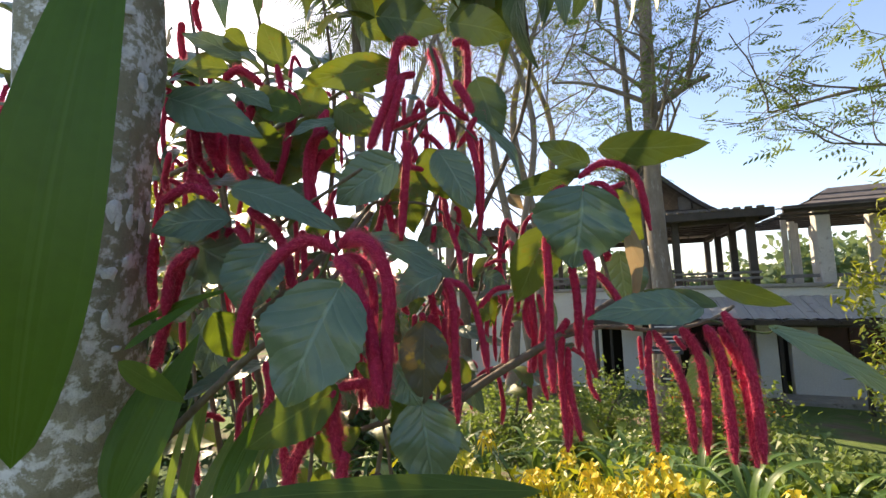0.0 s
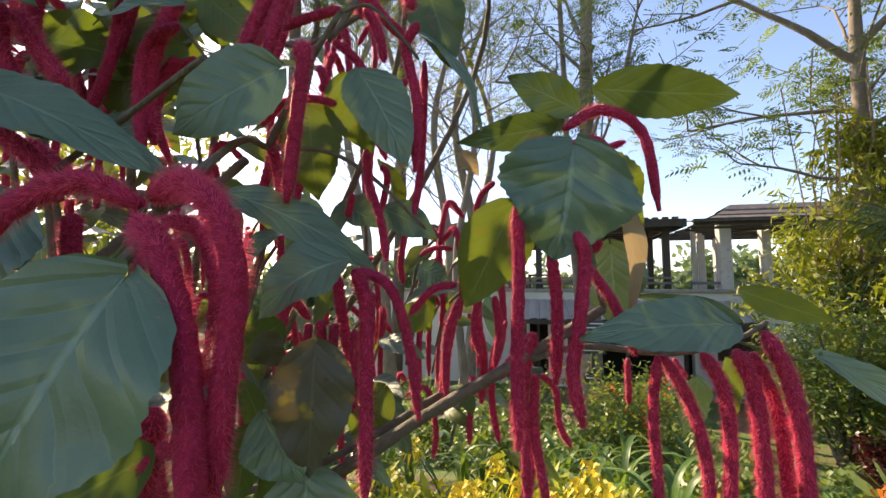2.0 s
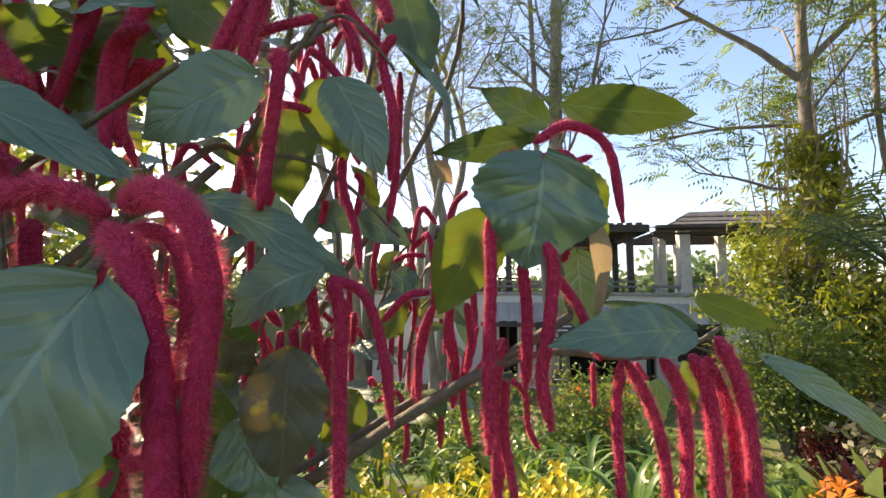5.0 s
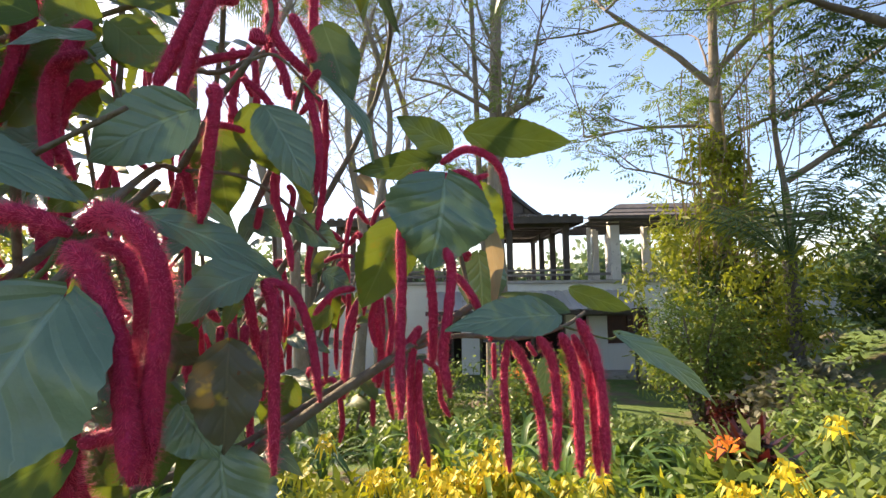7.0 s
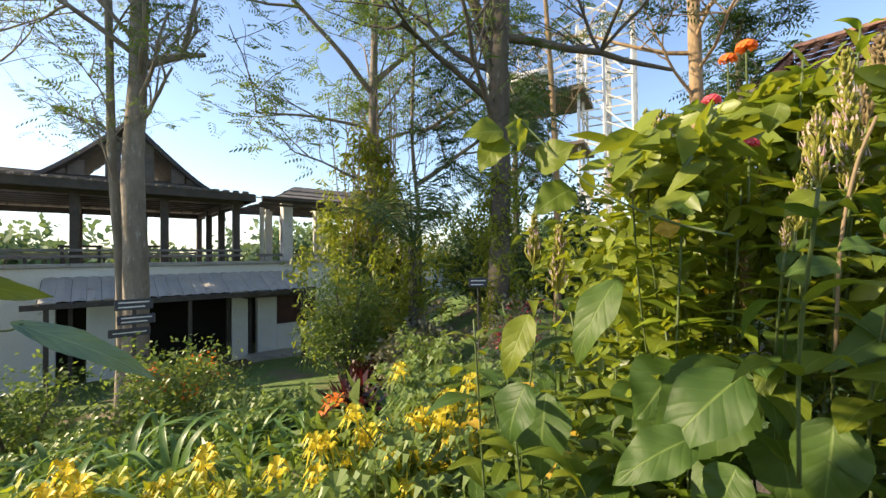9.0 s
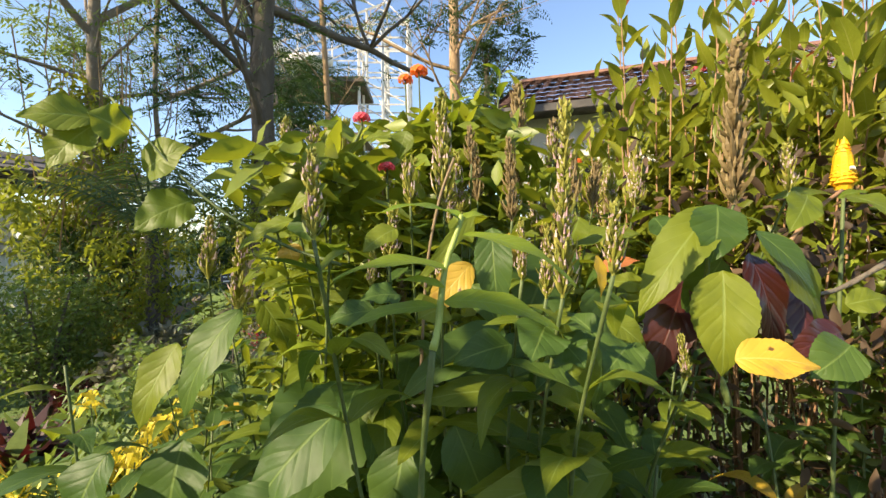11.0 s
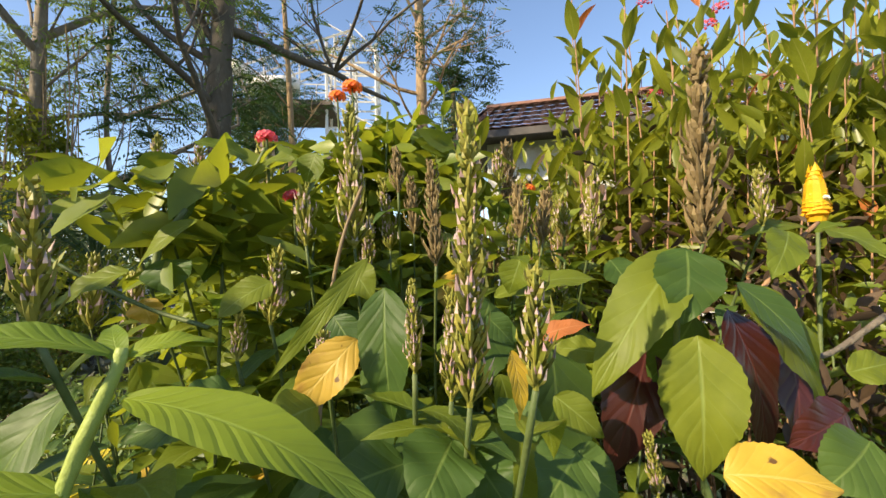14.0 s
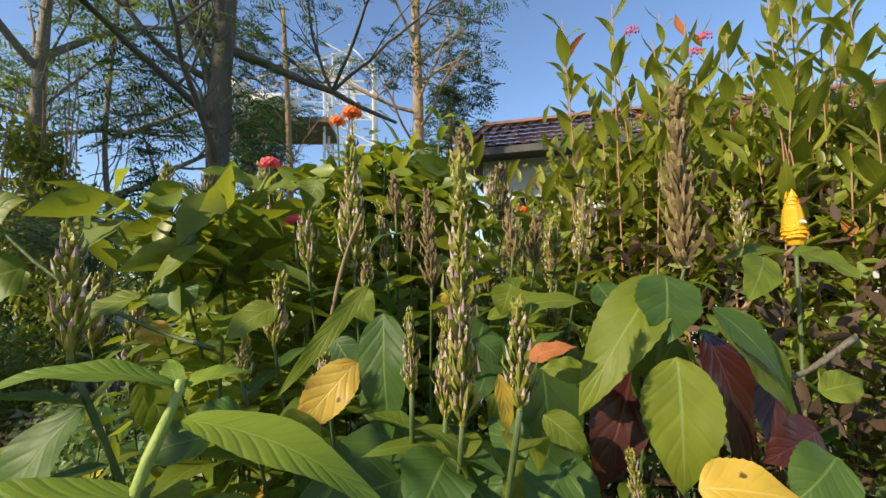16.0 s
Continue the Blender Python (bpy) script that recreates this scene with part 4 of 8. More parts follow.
# backdrop trees behind the chenille shrub
for k, (x, y, h, n) in enumerate([(-7.0, 12.0, 6, 4500), (-9.5, 8.0, 6, 5000), (-4.4, 6.0, 3.4, 2600), (-6.5, 3.0, 5, 5000)]):
    z = ground_z(x, y)
    tree("broad leafy garden tree behind the chenille shrub", [(x, y, z - 0.1), (x, y, z + h * 0.5), (x + 0.3, y, z + h)], 0.14, 0.05, 12, n, 0.16, M_TREE if k % 2 else M_TREEY, M_BARKD, 60 + k, 2, 1.7, (0.3, 0.3, 0.25), 3)
palm("tall coconut palm with long drooping fronds", (-2.66, 13.7, -1.7), (-2.8, 13.7, 11.2), 0.17, 22, 3.6, M_PALM, 4, 0.55, (-0.1, 0.9), bark=M_BARKD)
palm("coconut palm with drooping grey-green fronds", (0.75, 15.5, -1.8), (0.8, 15.5, 12.6), 0.17, 20, 3.4, M_PALM, 5, 0.55, (-0.1, 0.9), bark=M_BARKD)
short_palm = palm("short feather palm with upright arching fronds and a dark trunk", (7.75, 4.6, -1.05), (7.88, 4.62, 1.75), 0.10, 13, 2.5, M_PALM, 6, 0.42, (1.1, 3.6), leaflets=17, leaf_w=0.011)

scatter("climber", [(rng.gauss(0.06, 0.13), rng.gauss(0, 0.13), rng.uniform(0.3, 2.9)) for _ in range(50)], 1700, (0.07, 0.07, 0.10), 0.11, M_TREEY, short_palm, 0.0, 0.35, 0.7, 26, "yellowing climber leaves")

# bushes
bush("rounded bush with narrow grey-green leaves and orange blossom", (3.75, 5.75), (1.0, 1.35), 7000, 0.075, M_BUSH, 71, flowers=M_REDF)
bush("rounded light green bush below the vine-hung tree", (7.05, 5.75), (1.15, 2.15), 12000, 0.08, M_BUSH, 72)
bush("low bush with pale bamboo-like leaves", (7.3, 4.3), (0.85, 0.9), 2600, 0.16, M_DUST, 73)
bush("leafless-looking brown shrub against the shaded grey wall", (9.9, 6.6), (0.95, 2.9), 4200, 0.09, M_TWIGGY, 74)
bush("green shrub with fine leaves beside the wall", (2.2, 6.4), (0.9, 1.15), 5200, 0.08, M_BUSH, 75)
bush("loose green shrub at the lawn edge", (0.9, 6.6), (0.9, 1.0), 4200, 0.09, M_TREE, 76)
bush("dark purple-leaved low shrub", (6.9, 5.2), (0.35, 0.75), 1500, 0.09, M_MAROON, 77)
bush("flowering shrub with dull brown seed heads", (6.0, 1.75), (0.6, 1.25), 3000, 0.07, M_DUST, 78, flowers=M_PINKF)
bush("leafy shrub below the large grey tree", (5.6, 2.9), (0.7, 1.0), 3600, 0.09, M_BUSH, 79)
bush("dark leafy shrub at the foot of the slope", (-1.0, 4.6), (1.1, 1.5), 6000, 0.10, M_TREED, 80)
bush("dark leafy shrub behind the chenille plant", (-2.6, 3.2), (1.2, 1.7), 7000, 0.10, M_TREED, 81)
bush("shrub below the house wall", (8.6, -0.4), (1.2, 1.9), 6500, 0.11, M_TREED, 82)
bush("shrub below the house wall", (9.4, -4.0), (1.5, 2.3), 7500, 0.11, M_TREE, 83)
bush("tall leafy hedge shrub", (12.2, 3.4), (1.6, 2.2), 6000, 0.13, M_TREE, 84)
bush("tall leafy hedge shrub", (11.5, 1.0), (1.3, 2.1), 6000, 0.12, M_TREE, 85)

bush("tall dark hedge shrub below the steel tower", (13.4, 2.8), (1.7, 3.9), 6500, 0.17, M_TREED, 86)
bush("tall dark hedge shrub below the steel tower", (12.4, 4.9), (1.5, 3.2), 5500, 0.16, M_TREED, 87)

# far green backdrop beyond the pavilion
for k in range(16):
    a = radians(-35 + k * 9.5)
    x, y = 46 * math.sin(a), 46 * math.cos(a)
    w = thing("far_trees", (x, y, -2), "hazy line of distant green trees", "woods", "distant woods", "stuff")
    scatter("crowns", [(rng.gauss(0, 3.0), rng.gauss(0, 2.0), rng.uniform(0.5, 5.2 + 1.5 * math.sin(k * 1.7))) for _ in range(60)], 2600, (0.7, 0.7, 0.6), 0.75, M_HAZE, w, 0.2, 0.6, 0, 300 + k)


# ---------------- planted bed ----------------
def strap_mesh(length, width, rise, seed, n=9):
    """One arching strap leaf from the origin, along +y."""
    bm = bmesh.new()
    uv = bm.loops.layers.uv.new("UVMap")
    rows, tag = [], {}
    for i in range(n + 1):
        s = i / n
        y, z = length * (s * 0.55 + 0.35 * s * s), length * rise * (1.55 * s - 1.25 * s * s)
        w = width / 2 * min(1, 0.55 + s * 1.6) * (1 - s ** 3.2) + 0.0006
        row = []
        for a in (-1, 0, 1):
            v = bm.verts.new((a * w, y, z + abs(a) * w * 0.35))
            tag[v] = (0.5 + a / 2, s)
            row.append(v)
        rows.append(row)
    for q, w in zip(rows, rows[1:]):
        for k in (0, 1):
            f = bm.faces.new((q[k], q[k + 1], w[k + 1], w[k]))
            f.smooth = True
            for lp in f.loops:
                lp[uv].uv = tag[lp.vert]
    return bm


STRAPS = [mesh_of("strap_leaf", strap_mesh(ln, w, r, i), M_STRAP) for i, (ln, w, r) in enumerate([(0.62, 0.042, 1.15), (0.55, 0.052, 0.95), (0.48, 0.045, 1.35), (0.66, 0.038, 0.8)])]


def strap_plant(at, size, seed, label="clump of arching green strap leaves", blades=26):
    g = random.Random(seed)
    p = thing("strap_plant", (at[0], at[1], ground_z(*at)), label, "plant", "strap-leaved bed plants")
    for k in range(blades):
        s = size * g.uniform(0.7, 1.15)
        m = pose(g.gauss(0, 0.02), g.gauss(0, 0.02), 0, g.uniform(-12, 28), g.uniform(-12, 12), k * 137.5 + g.uniform(-20, 20)) @ Matrix.Diagonal((s, s, s, 1))
        part("leaf", STRAPS[g.randrange(4)], None, p, m=m)
    return p


def rosette_plant(at, height, material, seed, name, label, heads=7, petals=15, leaf=0.075, spread=0.17, under=M_GOLDG, drop=0.5):
    """Upright stems topped with drooping whorls of narrow leaves."""
    g = random.Random(seed)
    p = thing(name, (at[0], at[1], ground_z(*at)), label, "shrub", label)
    bm, tops = bmesh.new(), []
    for k in range(heads):
        tip = Vector((g.gauss(0, spread), g.gauss(0, spread), height * g.uniform(0.7, 1.05)))
        tube(bm, smooth_line([Vector((tip.x * 0.2, tip.y * 0.2, -0.02)), tip * 0.6 + Vector((0, 0, 0.03)), tip], 5), [0.006, 0.006, 0.005, 0.005, 0.004, 0.003], 5)
        tops.append(tip)
    part("stem", bm, M_STEM, p)
    for tip in tops:
        bm = bmesh.new()
        for j in range(2):
            for i in range(petals):
                a = i * 2.4 + j * 0.7
                ln = leaf * g.uniform(0.7, 1.2) * (1 - 0.2 * j)
                o = Vector((math.cos(a), math.sin(a), 0))
                x = Vector((-o.y, o.x, 0)) * ln * g.uniform(0.10, 0.16)
                b = tip + Vector((g.uniform(-0.004, 0.004), 0, 0.045 * j - 0.025))
                mid = b + o * ln * 0.55 + Vector((0, 0, ln * (0.30 + 0.2 * j)))
                end = b + o * ln * 0.95 - Vector((0, 0, ln * (drop - 0.45 * j) * g.uniform(0.1, 1.6)))
                v = [bm.verts.new(q) for q in (b, mid + x, mid - x, end)]
                bm.faces.new((v[0], v[1], v[2]))
                bm.faces.new((v[1], v[3], v[2]))
        part("leaf_whorl", bm, material, p)
    low = [Vector((g.gauss(0, spread), g.gauss(0, spread), g.uniform(0.1, 0.75) * height)) for _ in range(30)]
    scatter("foliage", low, 420, (0.05, 0.05, 0.05), leaf * 1.1, under, p, 0.3, 0.32, 0.1, seed)
    return p


for k in range(96):
    x, y = rng.uniform(-0.9, 4.8), rng.uniform(1.35, 4.6)
    if y < 1.3 + 0.1 * x or math.hypot(x, y) < 1.5:
        continue
    strap_plant((x, y), rng.uniform(0.75, 1.2), 500 + k, blades=15 if y < 2.6 else 8)
for k, (*at, tall) in enumerate([(0.72, 2.30, 0.52), (0.60, 2.48, 0.50), (0.86, 2.42, 0.5), (0.95, 2.24, 0.44), (1.62, 1.75, 0.46), (1.95, 1.35, 0.54), (2.05, 1.12, 0.62), (2.22, 0.98, 0.80), (2.35, 1.18, 0.74), (2.12, 0.86, 0.56)]):
    rosette_plant(at, tall, M_GOLD, 700 + k, "golden_shrub", "bright golden-yellow leafy bedding shrub", 6, 12, 0.088, 0.19, M_BUSH if k > 3 else M_GOLDG)
for k, at in enumerate([(0.25, 2.45), (0.05, 2.25), (0.38, 2.15), (-0.25, 2.4), (1.25, 2.2), (1.5, 1.75), (0.1, 2.7), (0.5, 1.95), (-0.5, 2.2)]):
    rosette_plant(at, rng.uniform(0.36, 0.48), M_GOLDG, 740 + k, "bedding_shrub", "yellow-green leafy bedding shrub", 7, 10, 0.10)
for k, at in enumerate([(2.65, 0.95), (2.9, 1.35), (2.5, 0.62), (3.2, 1.0), (1.75, 1.0), (3.4, 1.7), (3.0, 0.6), (3.7, 1.2), (2.2, 0.6), (4.2, 1.6), (4.0, 0.9), (4.7, 1.3)]):
    rosette_plant(at, rng.uniform(0.6, 0.85), M_BUSH, 850 + k, "bedding_plant", "leafy green bedding plant", 7, 12, 0.13, 0.2, M_BUSH, 0.2)
for k in range(14):
    x, y = rng.uniform(1.0, 5.2), rng.uniform(3.0, 5.4)
    rosette_plant((x, y), rng.uniform(0.35, 0.6), M_BUSH, 780 + k, "bedding_plant", "leafy green bedding plant", 5, 12, 0.13, 0.16, M_BUSH, 0.2)
for k, at in enumerate([(2.75, 1.95), (2.95, 2.05)]):
    rosette_plant(at, 0.5, M_MAROON, 820 + k, "cordyline", "dark maroon-leaved bedding plant", 2, 7, 0.26, 0.06, M_BUSH, -0.4)
rosette_plant((2.55, 2.05), 0.5, M_REDF, 830, "red_bedding_plant", "bedding plant with red-orange leaves", 2, 6, 0.14, 0.08, M_BUSH, 0.1)


def sign(at, yaw, boards, label, post=0.03, height=1.4):
    s = thing("garden_sign", (at[0], at[1], ground_z(*at[:2]), 0, 0, yaw), label, "sign")
    part("post", boxed(-post, -post, -0.05, post, post, height), M_DARKWOOD, s)
    for z, w, h, dx, bars in boards:
        b = part("board", boxed(dx - w / 2, -post - 0.03, z - h / 2, dx + w / 2, -post - 0.004, z + h / 2, bevel=0.006), M_SIGN, s)
        for k in range(bars):
            zz = z + h / 2 - (k + 0.7) * h / (bars + 0.4)
            part("lettering", boxed(dx - w * 0.4, -post - 0.034, zz - h * 0.06, dx + w * (0.4 - 0.12 * (k % 3)), -post - 0.031, zz + h * 0.06, bevel=0), M_INK, b)


sign((3.55, 6.75), -20, [(2.02, 0.46, 0.16, 0.0, 2), (1.80, 0.46, 0.14, 0.03, 2), (1.62, 0.5, 0.12, -0.05, 1), (1.18, 0.30, 0.18, 0.0, 1)], "dark wooden post sign with slate boards of white lettering", 0.03, 2.1)
sign((5.75, 2.2), -60, [(1.72, 0.26, 0.13, 0.0, 2)], "small dark plant label on a slim post", 0.012, 1.78)


# ---------------- chenille shrub ----------------
def catkin(parent, pts, r, dense=1.0, name="catkin"):
    """A drooping chenille flower: a knobbly cord with a pile of fine hairs."""
    line = smooth_line(pts, 26)
    g = np.random.default_rng(int(abs(pts[0][0] * 991 + pts[-1][2] * 577) * 100))
    core = bmesh.new()
    n = len(line)
    rad = [r * 0.66 * min(1, 0.45 + i * 0.3, 0.35 + (n - 1 - i) * 0.22) * (1 + 0.10 * math.sin(i * 2.7)) for i in range(n)]
    tube(core, line, rad, 9)
    ob = part(name, core, M_CORE, parent, smooth=True)
    length = sum((b - a).length for a, b in zip(line, line[1:]))
    count = int(length * 13500 * dense)
    p = np.array([tuple(q) for q in line])
    s = g.uniform(0, n - 1.001, count)
    k = s.astype(int)
    u = (s - k)[:, None]
    c = p[k] * (1 - u) + p[k + 1] * u
    d = p[k + 1] - p[k]
    d /= np.linalg.norm(d, axis=1)[:, None]
    o = g.normal(0, 1, (count, 3))
    o -= d * (o * d).sum(1)[:, None]
    o /= np.linalg.norm(o, axis=1)[:, None]
    rr = np.array(rad)[k][:, None]
    w = np.cross(d, o)
    ln = r * g.uniform(0.15, 0.85, count)[:, None] * np.minimum(1, rr / (r * 0.5))
    a = c + o * rr * 0.9
    tip = a + o * ln + d * ln * g.uniform(-0.2, 0.6, count)[:, None]
    fine = r * 0.020 if dense > 1.25 else r * 0.028
    v = np.stack([a + w * fine, a - w * fine, tip], 1).reshape(-1, 3)
    me = bpy.data.meshes.new("fuzz")
    me.from_pydata(v.tolist(), [], np.arange(count * 3).reshape(-1, 3).tolist())
    me.materials.append(M_HAIR)
    h = new("fuzz", me)
    h.parent = ob
    tagged(h, "soft crimson pile of fine hairs", kind="stuff")
    return ob


def stem(parent, pts, r0, r1, material, name="branch"):
    line = smooth_line(pts, 12)
    bm = bmesh.new()
    tube(bm, line, [(r0 + (r1 - r0) * i / 12) * (1 + 0.10 * math.sin(i * 1.9)) for i in range(13)], 8)
    return part(name, bm, material, parent, smooth=True)


chenille = thing("chenille_shrub", (0, 0, 0), "chenille shrub with crimson hanging catkins and broad serrated leaves", "shrub")
# main branches
stem(chenille, [(-0.089, 0.766, 1.249), (-0.011, 0.743, 1.293), (0.080, 0.715, 1.357), (0.177, 0.686, 1.418), (0.268, 0.658, 1.479)], 0.0088, 0.0054, M_TWIG)
stem(chenille, [(0.268, 0.658, 1.479), (0.244, 0.650, 1.567), (0.217, 0.642, 1.659)], 0.0034, 0.0023, M_TWIG)
stem(chenille, [(0.177, 0.686, 1.418), (0.247, 0.662, 1.438), (0.329, 0.638, 1.432), (0.390, 0.617, 1.448), (0.417, 0.604, 1.468)], 0.0041, 0.0023, M_TWIG)
stem(chenille, [(0.386, 0.613, 1.448), (0.450, 0.600, 1.429), (0.469, 0.595, 1.437)], 0.0016, 0.0013, M_STEM)
stem(chenille, [(-0.117, 0.683, 1.634), (-0.141, 0.661, 1.597), (-0.176, 0.641, 1.570), (-0.217, 0.625, 1.521), (-0.275, 0.612, 1.471)], 0.0049, 0.0045, M_TWIG)
stem(chenille, [(-0.146, 0.573, 1.561), (-0.128, 0.606, 1.602), (-0.106, 0.638, 1.640), (-0.094, 0.676, 1.646)], 0.0045, 0.0031, M_TWIG)
stem(chenille, [(-0.155, 0.575, 1.561), (-0.169, 0.576, 1.529), (-0.199, 0.581, 1.499)], 0.0027, 0.0020, M_STEM)
stem(chenille, [(-0.096, 0.686, 1.649), (-0.053, 0.648, 1.721), (-0.018, 0.615, 1.762)], 0.0044, 0.0026, M_TWIG)
stem(chenille, [(-0.018, 0.615, 1.762), (0.010, 0.621, 1.776), (0.040, 0.630, 1.754), (0.060, 0.641, 1.737)], 0.0020, 0.0016, M_TWIG)
stem(chenille, [(-0.090, 0.685, 1.649), (-0.031, 0.685, 1.647), (0.020, 0.689, 1.618), (0.075, 0.695, 1.567)], 0.0028, 0.0020, M_TWIG)
stem(chenille, [(-0.192, 0.686, 1.780), (-0.162, 0.682, 1.743), (-0.155, 0.683, 1.719)], 0.0018, 0.0015, M_TWIG)
stem(chenille, [(-0.466, 0.649, 1.250), (-0.294, 0.600, 1.402), (-0.200, 0.560, 1.465), (-0.123, 0.519, 1.536)], 0.0067, 0.0035, M_TWIG)
stem(chenille, [(-0.170, 0.769, 1.847), (-0.081, 0.748, 1.802), (-0.006, 0.720, 1.831)], 0.0043, 0.0031, M_TWIG)
stem(chenille, [(-0.365, 0.699, 1.554), (-0.222, 0.616, 1.621), (-0.104, 0.536, 1.664)], 0.0038, 0.0022, M_TWIG)
stem(chenille, [(-0.553, 0.829, 1.752), (-0.413, 0.824, 1.806), (-0.249, 0.816, 1.882), (-0.155, 0.810, 1.937)], 0.0052, 0.0035, M_TWIG)
stem(chenille, [(0.114, 0.767, 1.371), (-0.030, 0.749, 1.301), (-0.144, 0.727, 1.273)], 0.0046, 0.0043, M_TWIG)
stem(chenille, [(-0.036, 0.695, 1.780), (0.000, 0.702, 1.864), (-0.013, 0.709, 1.943)], 0.0039, 0.0031, M_TWIG)
# broad leaves
blade(chenille, (-0.126, 0.502, 1.506), (-0.187, 0.486, 1.374), 0.137, (-0.098, -0.965, 0.244), M_AC, 0.05, 0.12)
blade(chenille, (-0.006, 0.585, 1.524), (-0.074, 0.574, 1.481), 0.062, (-0.188, -0.795, 0.577), M_AC, 0.1, 0.25)
blade(chenille, (-0.029, 0.602, 1.454), (-0.032, 0.599, 1.344), 0.073, (0.059, -0.981, -0.186), M_ACB, 0.03, 0.12)
blade(chenille, (-0.110, 0.614, 1.584), (0.025, 0.640, 1.521), 0.050, (-0.379, -0.653, 0.655), M_AC, 0.05, 0.12)
blade(chenille, (-0.067, 0.598, 1.692), (-0.164, 0.621, 1.638), 0.084, (-0.231, -0.973, 0.002), M_AC, 0.04, 0.12)
blade(chenille, (-0.295, 0.581, 1.656), (-0.145, 0.561, 1.591), 0.056, (-0.088, -0.809, 0.581), M_AC, 0.05, 0.12)
blade(chenille, (-0.001, 0.646, 1.722), (0.050, 0.634, 1.623), 0.072, (0.054, -0.899, 0.435), M_AC, 0.04, 0.12)
blade(chenille, (0.061, 0.657, 1.776), (0.133, 0.630, 1.671), 0.030, (0.304, -0.607, 0.734), M_AC, 0.08, 0.12)
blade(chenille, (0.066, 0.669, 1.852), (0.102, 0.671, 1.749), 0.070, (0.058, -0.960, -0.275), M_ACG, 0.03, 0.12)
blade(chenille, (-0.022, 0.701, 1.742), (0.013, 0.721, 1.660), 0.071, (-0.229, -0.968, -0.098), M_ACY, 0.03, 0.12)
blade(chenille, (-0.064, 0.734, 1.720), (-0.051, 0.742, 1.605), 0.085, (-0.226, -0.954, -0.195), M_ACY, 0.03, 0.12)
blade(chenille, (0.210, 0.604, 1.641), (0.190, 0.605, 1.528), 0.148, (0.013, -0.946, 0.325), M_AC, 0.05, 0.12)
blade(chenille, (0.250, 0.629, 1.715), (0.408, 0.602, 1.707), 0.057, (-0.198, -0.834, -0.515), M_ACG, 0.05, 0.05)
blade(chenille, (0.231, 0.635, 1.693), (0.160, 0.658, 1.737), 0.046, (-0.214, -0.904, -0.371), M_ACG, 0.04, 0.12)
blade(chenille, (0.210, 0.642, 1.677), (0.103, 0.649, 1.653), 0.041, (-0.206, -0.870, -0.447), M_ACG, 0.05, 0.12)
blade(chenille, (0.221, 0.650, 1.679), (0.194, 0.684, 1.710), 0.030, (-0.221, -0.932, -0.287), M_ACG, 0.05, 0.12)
blade(chenille, (0.238, 0.650, 1.638), (0.323, 0.657, 1.573), 0.086, (-0.231, -0.973, 0.002), M_ACY, 0.05, 0.12)
blade(chenille, (0.170, 0.670, 1.595), (0.120, 0.694, 1.478), 0.084, (-0.131, -0.987, -0.097), M_ACY, 0.04, 0.12)
blade(chenille, (0.347, 0.569, 1.468), (0.193, 0.559, 1.463), 0.057, (-0.197, -0.832, 0.518), M_AC, 0.05, 0.12)
blade(chenille, (0.400, 0.618, 1.467), (0.330, 0.694, 1.495), 0.031, (-0.206, -0.869, 0.451), M_ACG, 0.04, 0.12)
blade(chenille, (0.407, 0.624, 1.500), (0.503, 0.604, 1.465), 0.034, (-0.214, -0.904, -0.371), M_ACG, 0.04, 0.12)
blade(chenille, (0.459, 0.597, 1.437), (0.620, 0.559, 1.330), 0.040, (0.054, -0.899, 0.435), M_AC, 0.05, 0.12)
blade(chenille, (0.289, 0.677, 1.553), (0.298, 0.685, 1.456), 0.078, (-0.229, -0.968, 0.102), M_AC, 0.04, 0.12)
blade(chenille, (0.285, 0.642, 1.602), (0.302, 0.652, 1.469), 0.029, (0.148, -0.985, -0.090), M_DRY, 0.06, 0.4)
blade(chenille, (0.433, 0.677, 1.417), (0.449, 0.680, 1.350), 0.040, (0.148, -0.985, -0.090), M_ACY, 0.04, 0.12)
blade(chenille, (0.440, 0.731, 1.384), (0.426, 0.742, 1.303), 0.053, (0.148, -0.984, 0.096), M_AC, 0.04, 0.12)
blade(chenille, (-0.106, 0.671, 1.410), (-0.053, 0.648, 1.312), 0.027, (0.227, -0.957, 0.179), M_SHD, 0.05, 0.12)
blade(chenille, (-0.091, 0.651, 1.372), (-0.099, 0.639, 1.309), 0.049, (-0.226, -0.954, 0.199), M_SHD, 0.04, 0.12)
blade(chenille, (-0.040, 0.664, 1.325), (-0.089, 0.658, 1.299), 0.066, (-0.214, -0.902, 0.375), M_SHD, 0.04, 0.12)
blade(chenille, (-0.189, 0.733, 1.816), (-0.132, 0.739, 1.822), 0.067, (-0.229, -0.968, -0.098), M_ACY, 0.04, 0.12)
blade(chenille, (-0.171, 0.650, 1.779), (-0.254, 0.651, 1.755), 0.036, (-0.188, -0.795, 0.577), M_AC, 0.06, 0.12)
blade(chenille, (-0.248, 0.749, 1.789), (-0.194, 0.743, 1.722), 0.066, (-0.229, -0.968, -0.098), M_ACY, 0.04, 0.12)
blade(chenille, (-0.205, 0.755, 1.634), (-0.257, 0.770, 1.607), 0.037, (-0.229, -0.968, -0.098), M_ACY, 0.04, 0.12)
blade(chenille, (0.122, 0.726, 1.669), (0.144, 0.723, 1.640), 0.024, (-0.229, -0.968, -0.098), M_DRY, 0.06, 0.3)
blade(chenille, (-0.098, 0.696, 1.451), (-0.073, 0.694, 1.418), 0.040, (-0.229, -0.968, -0.098), M_ACB, 0.05, 0.12)
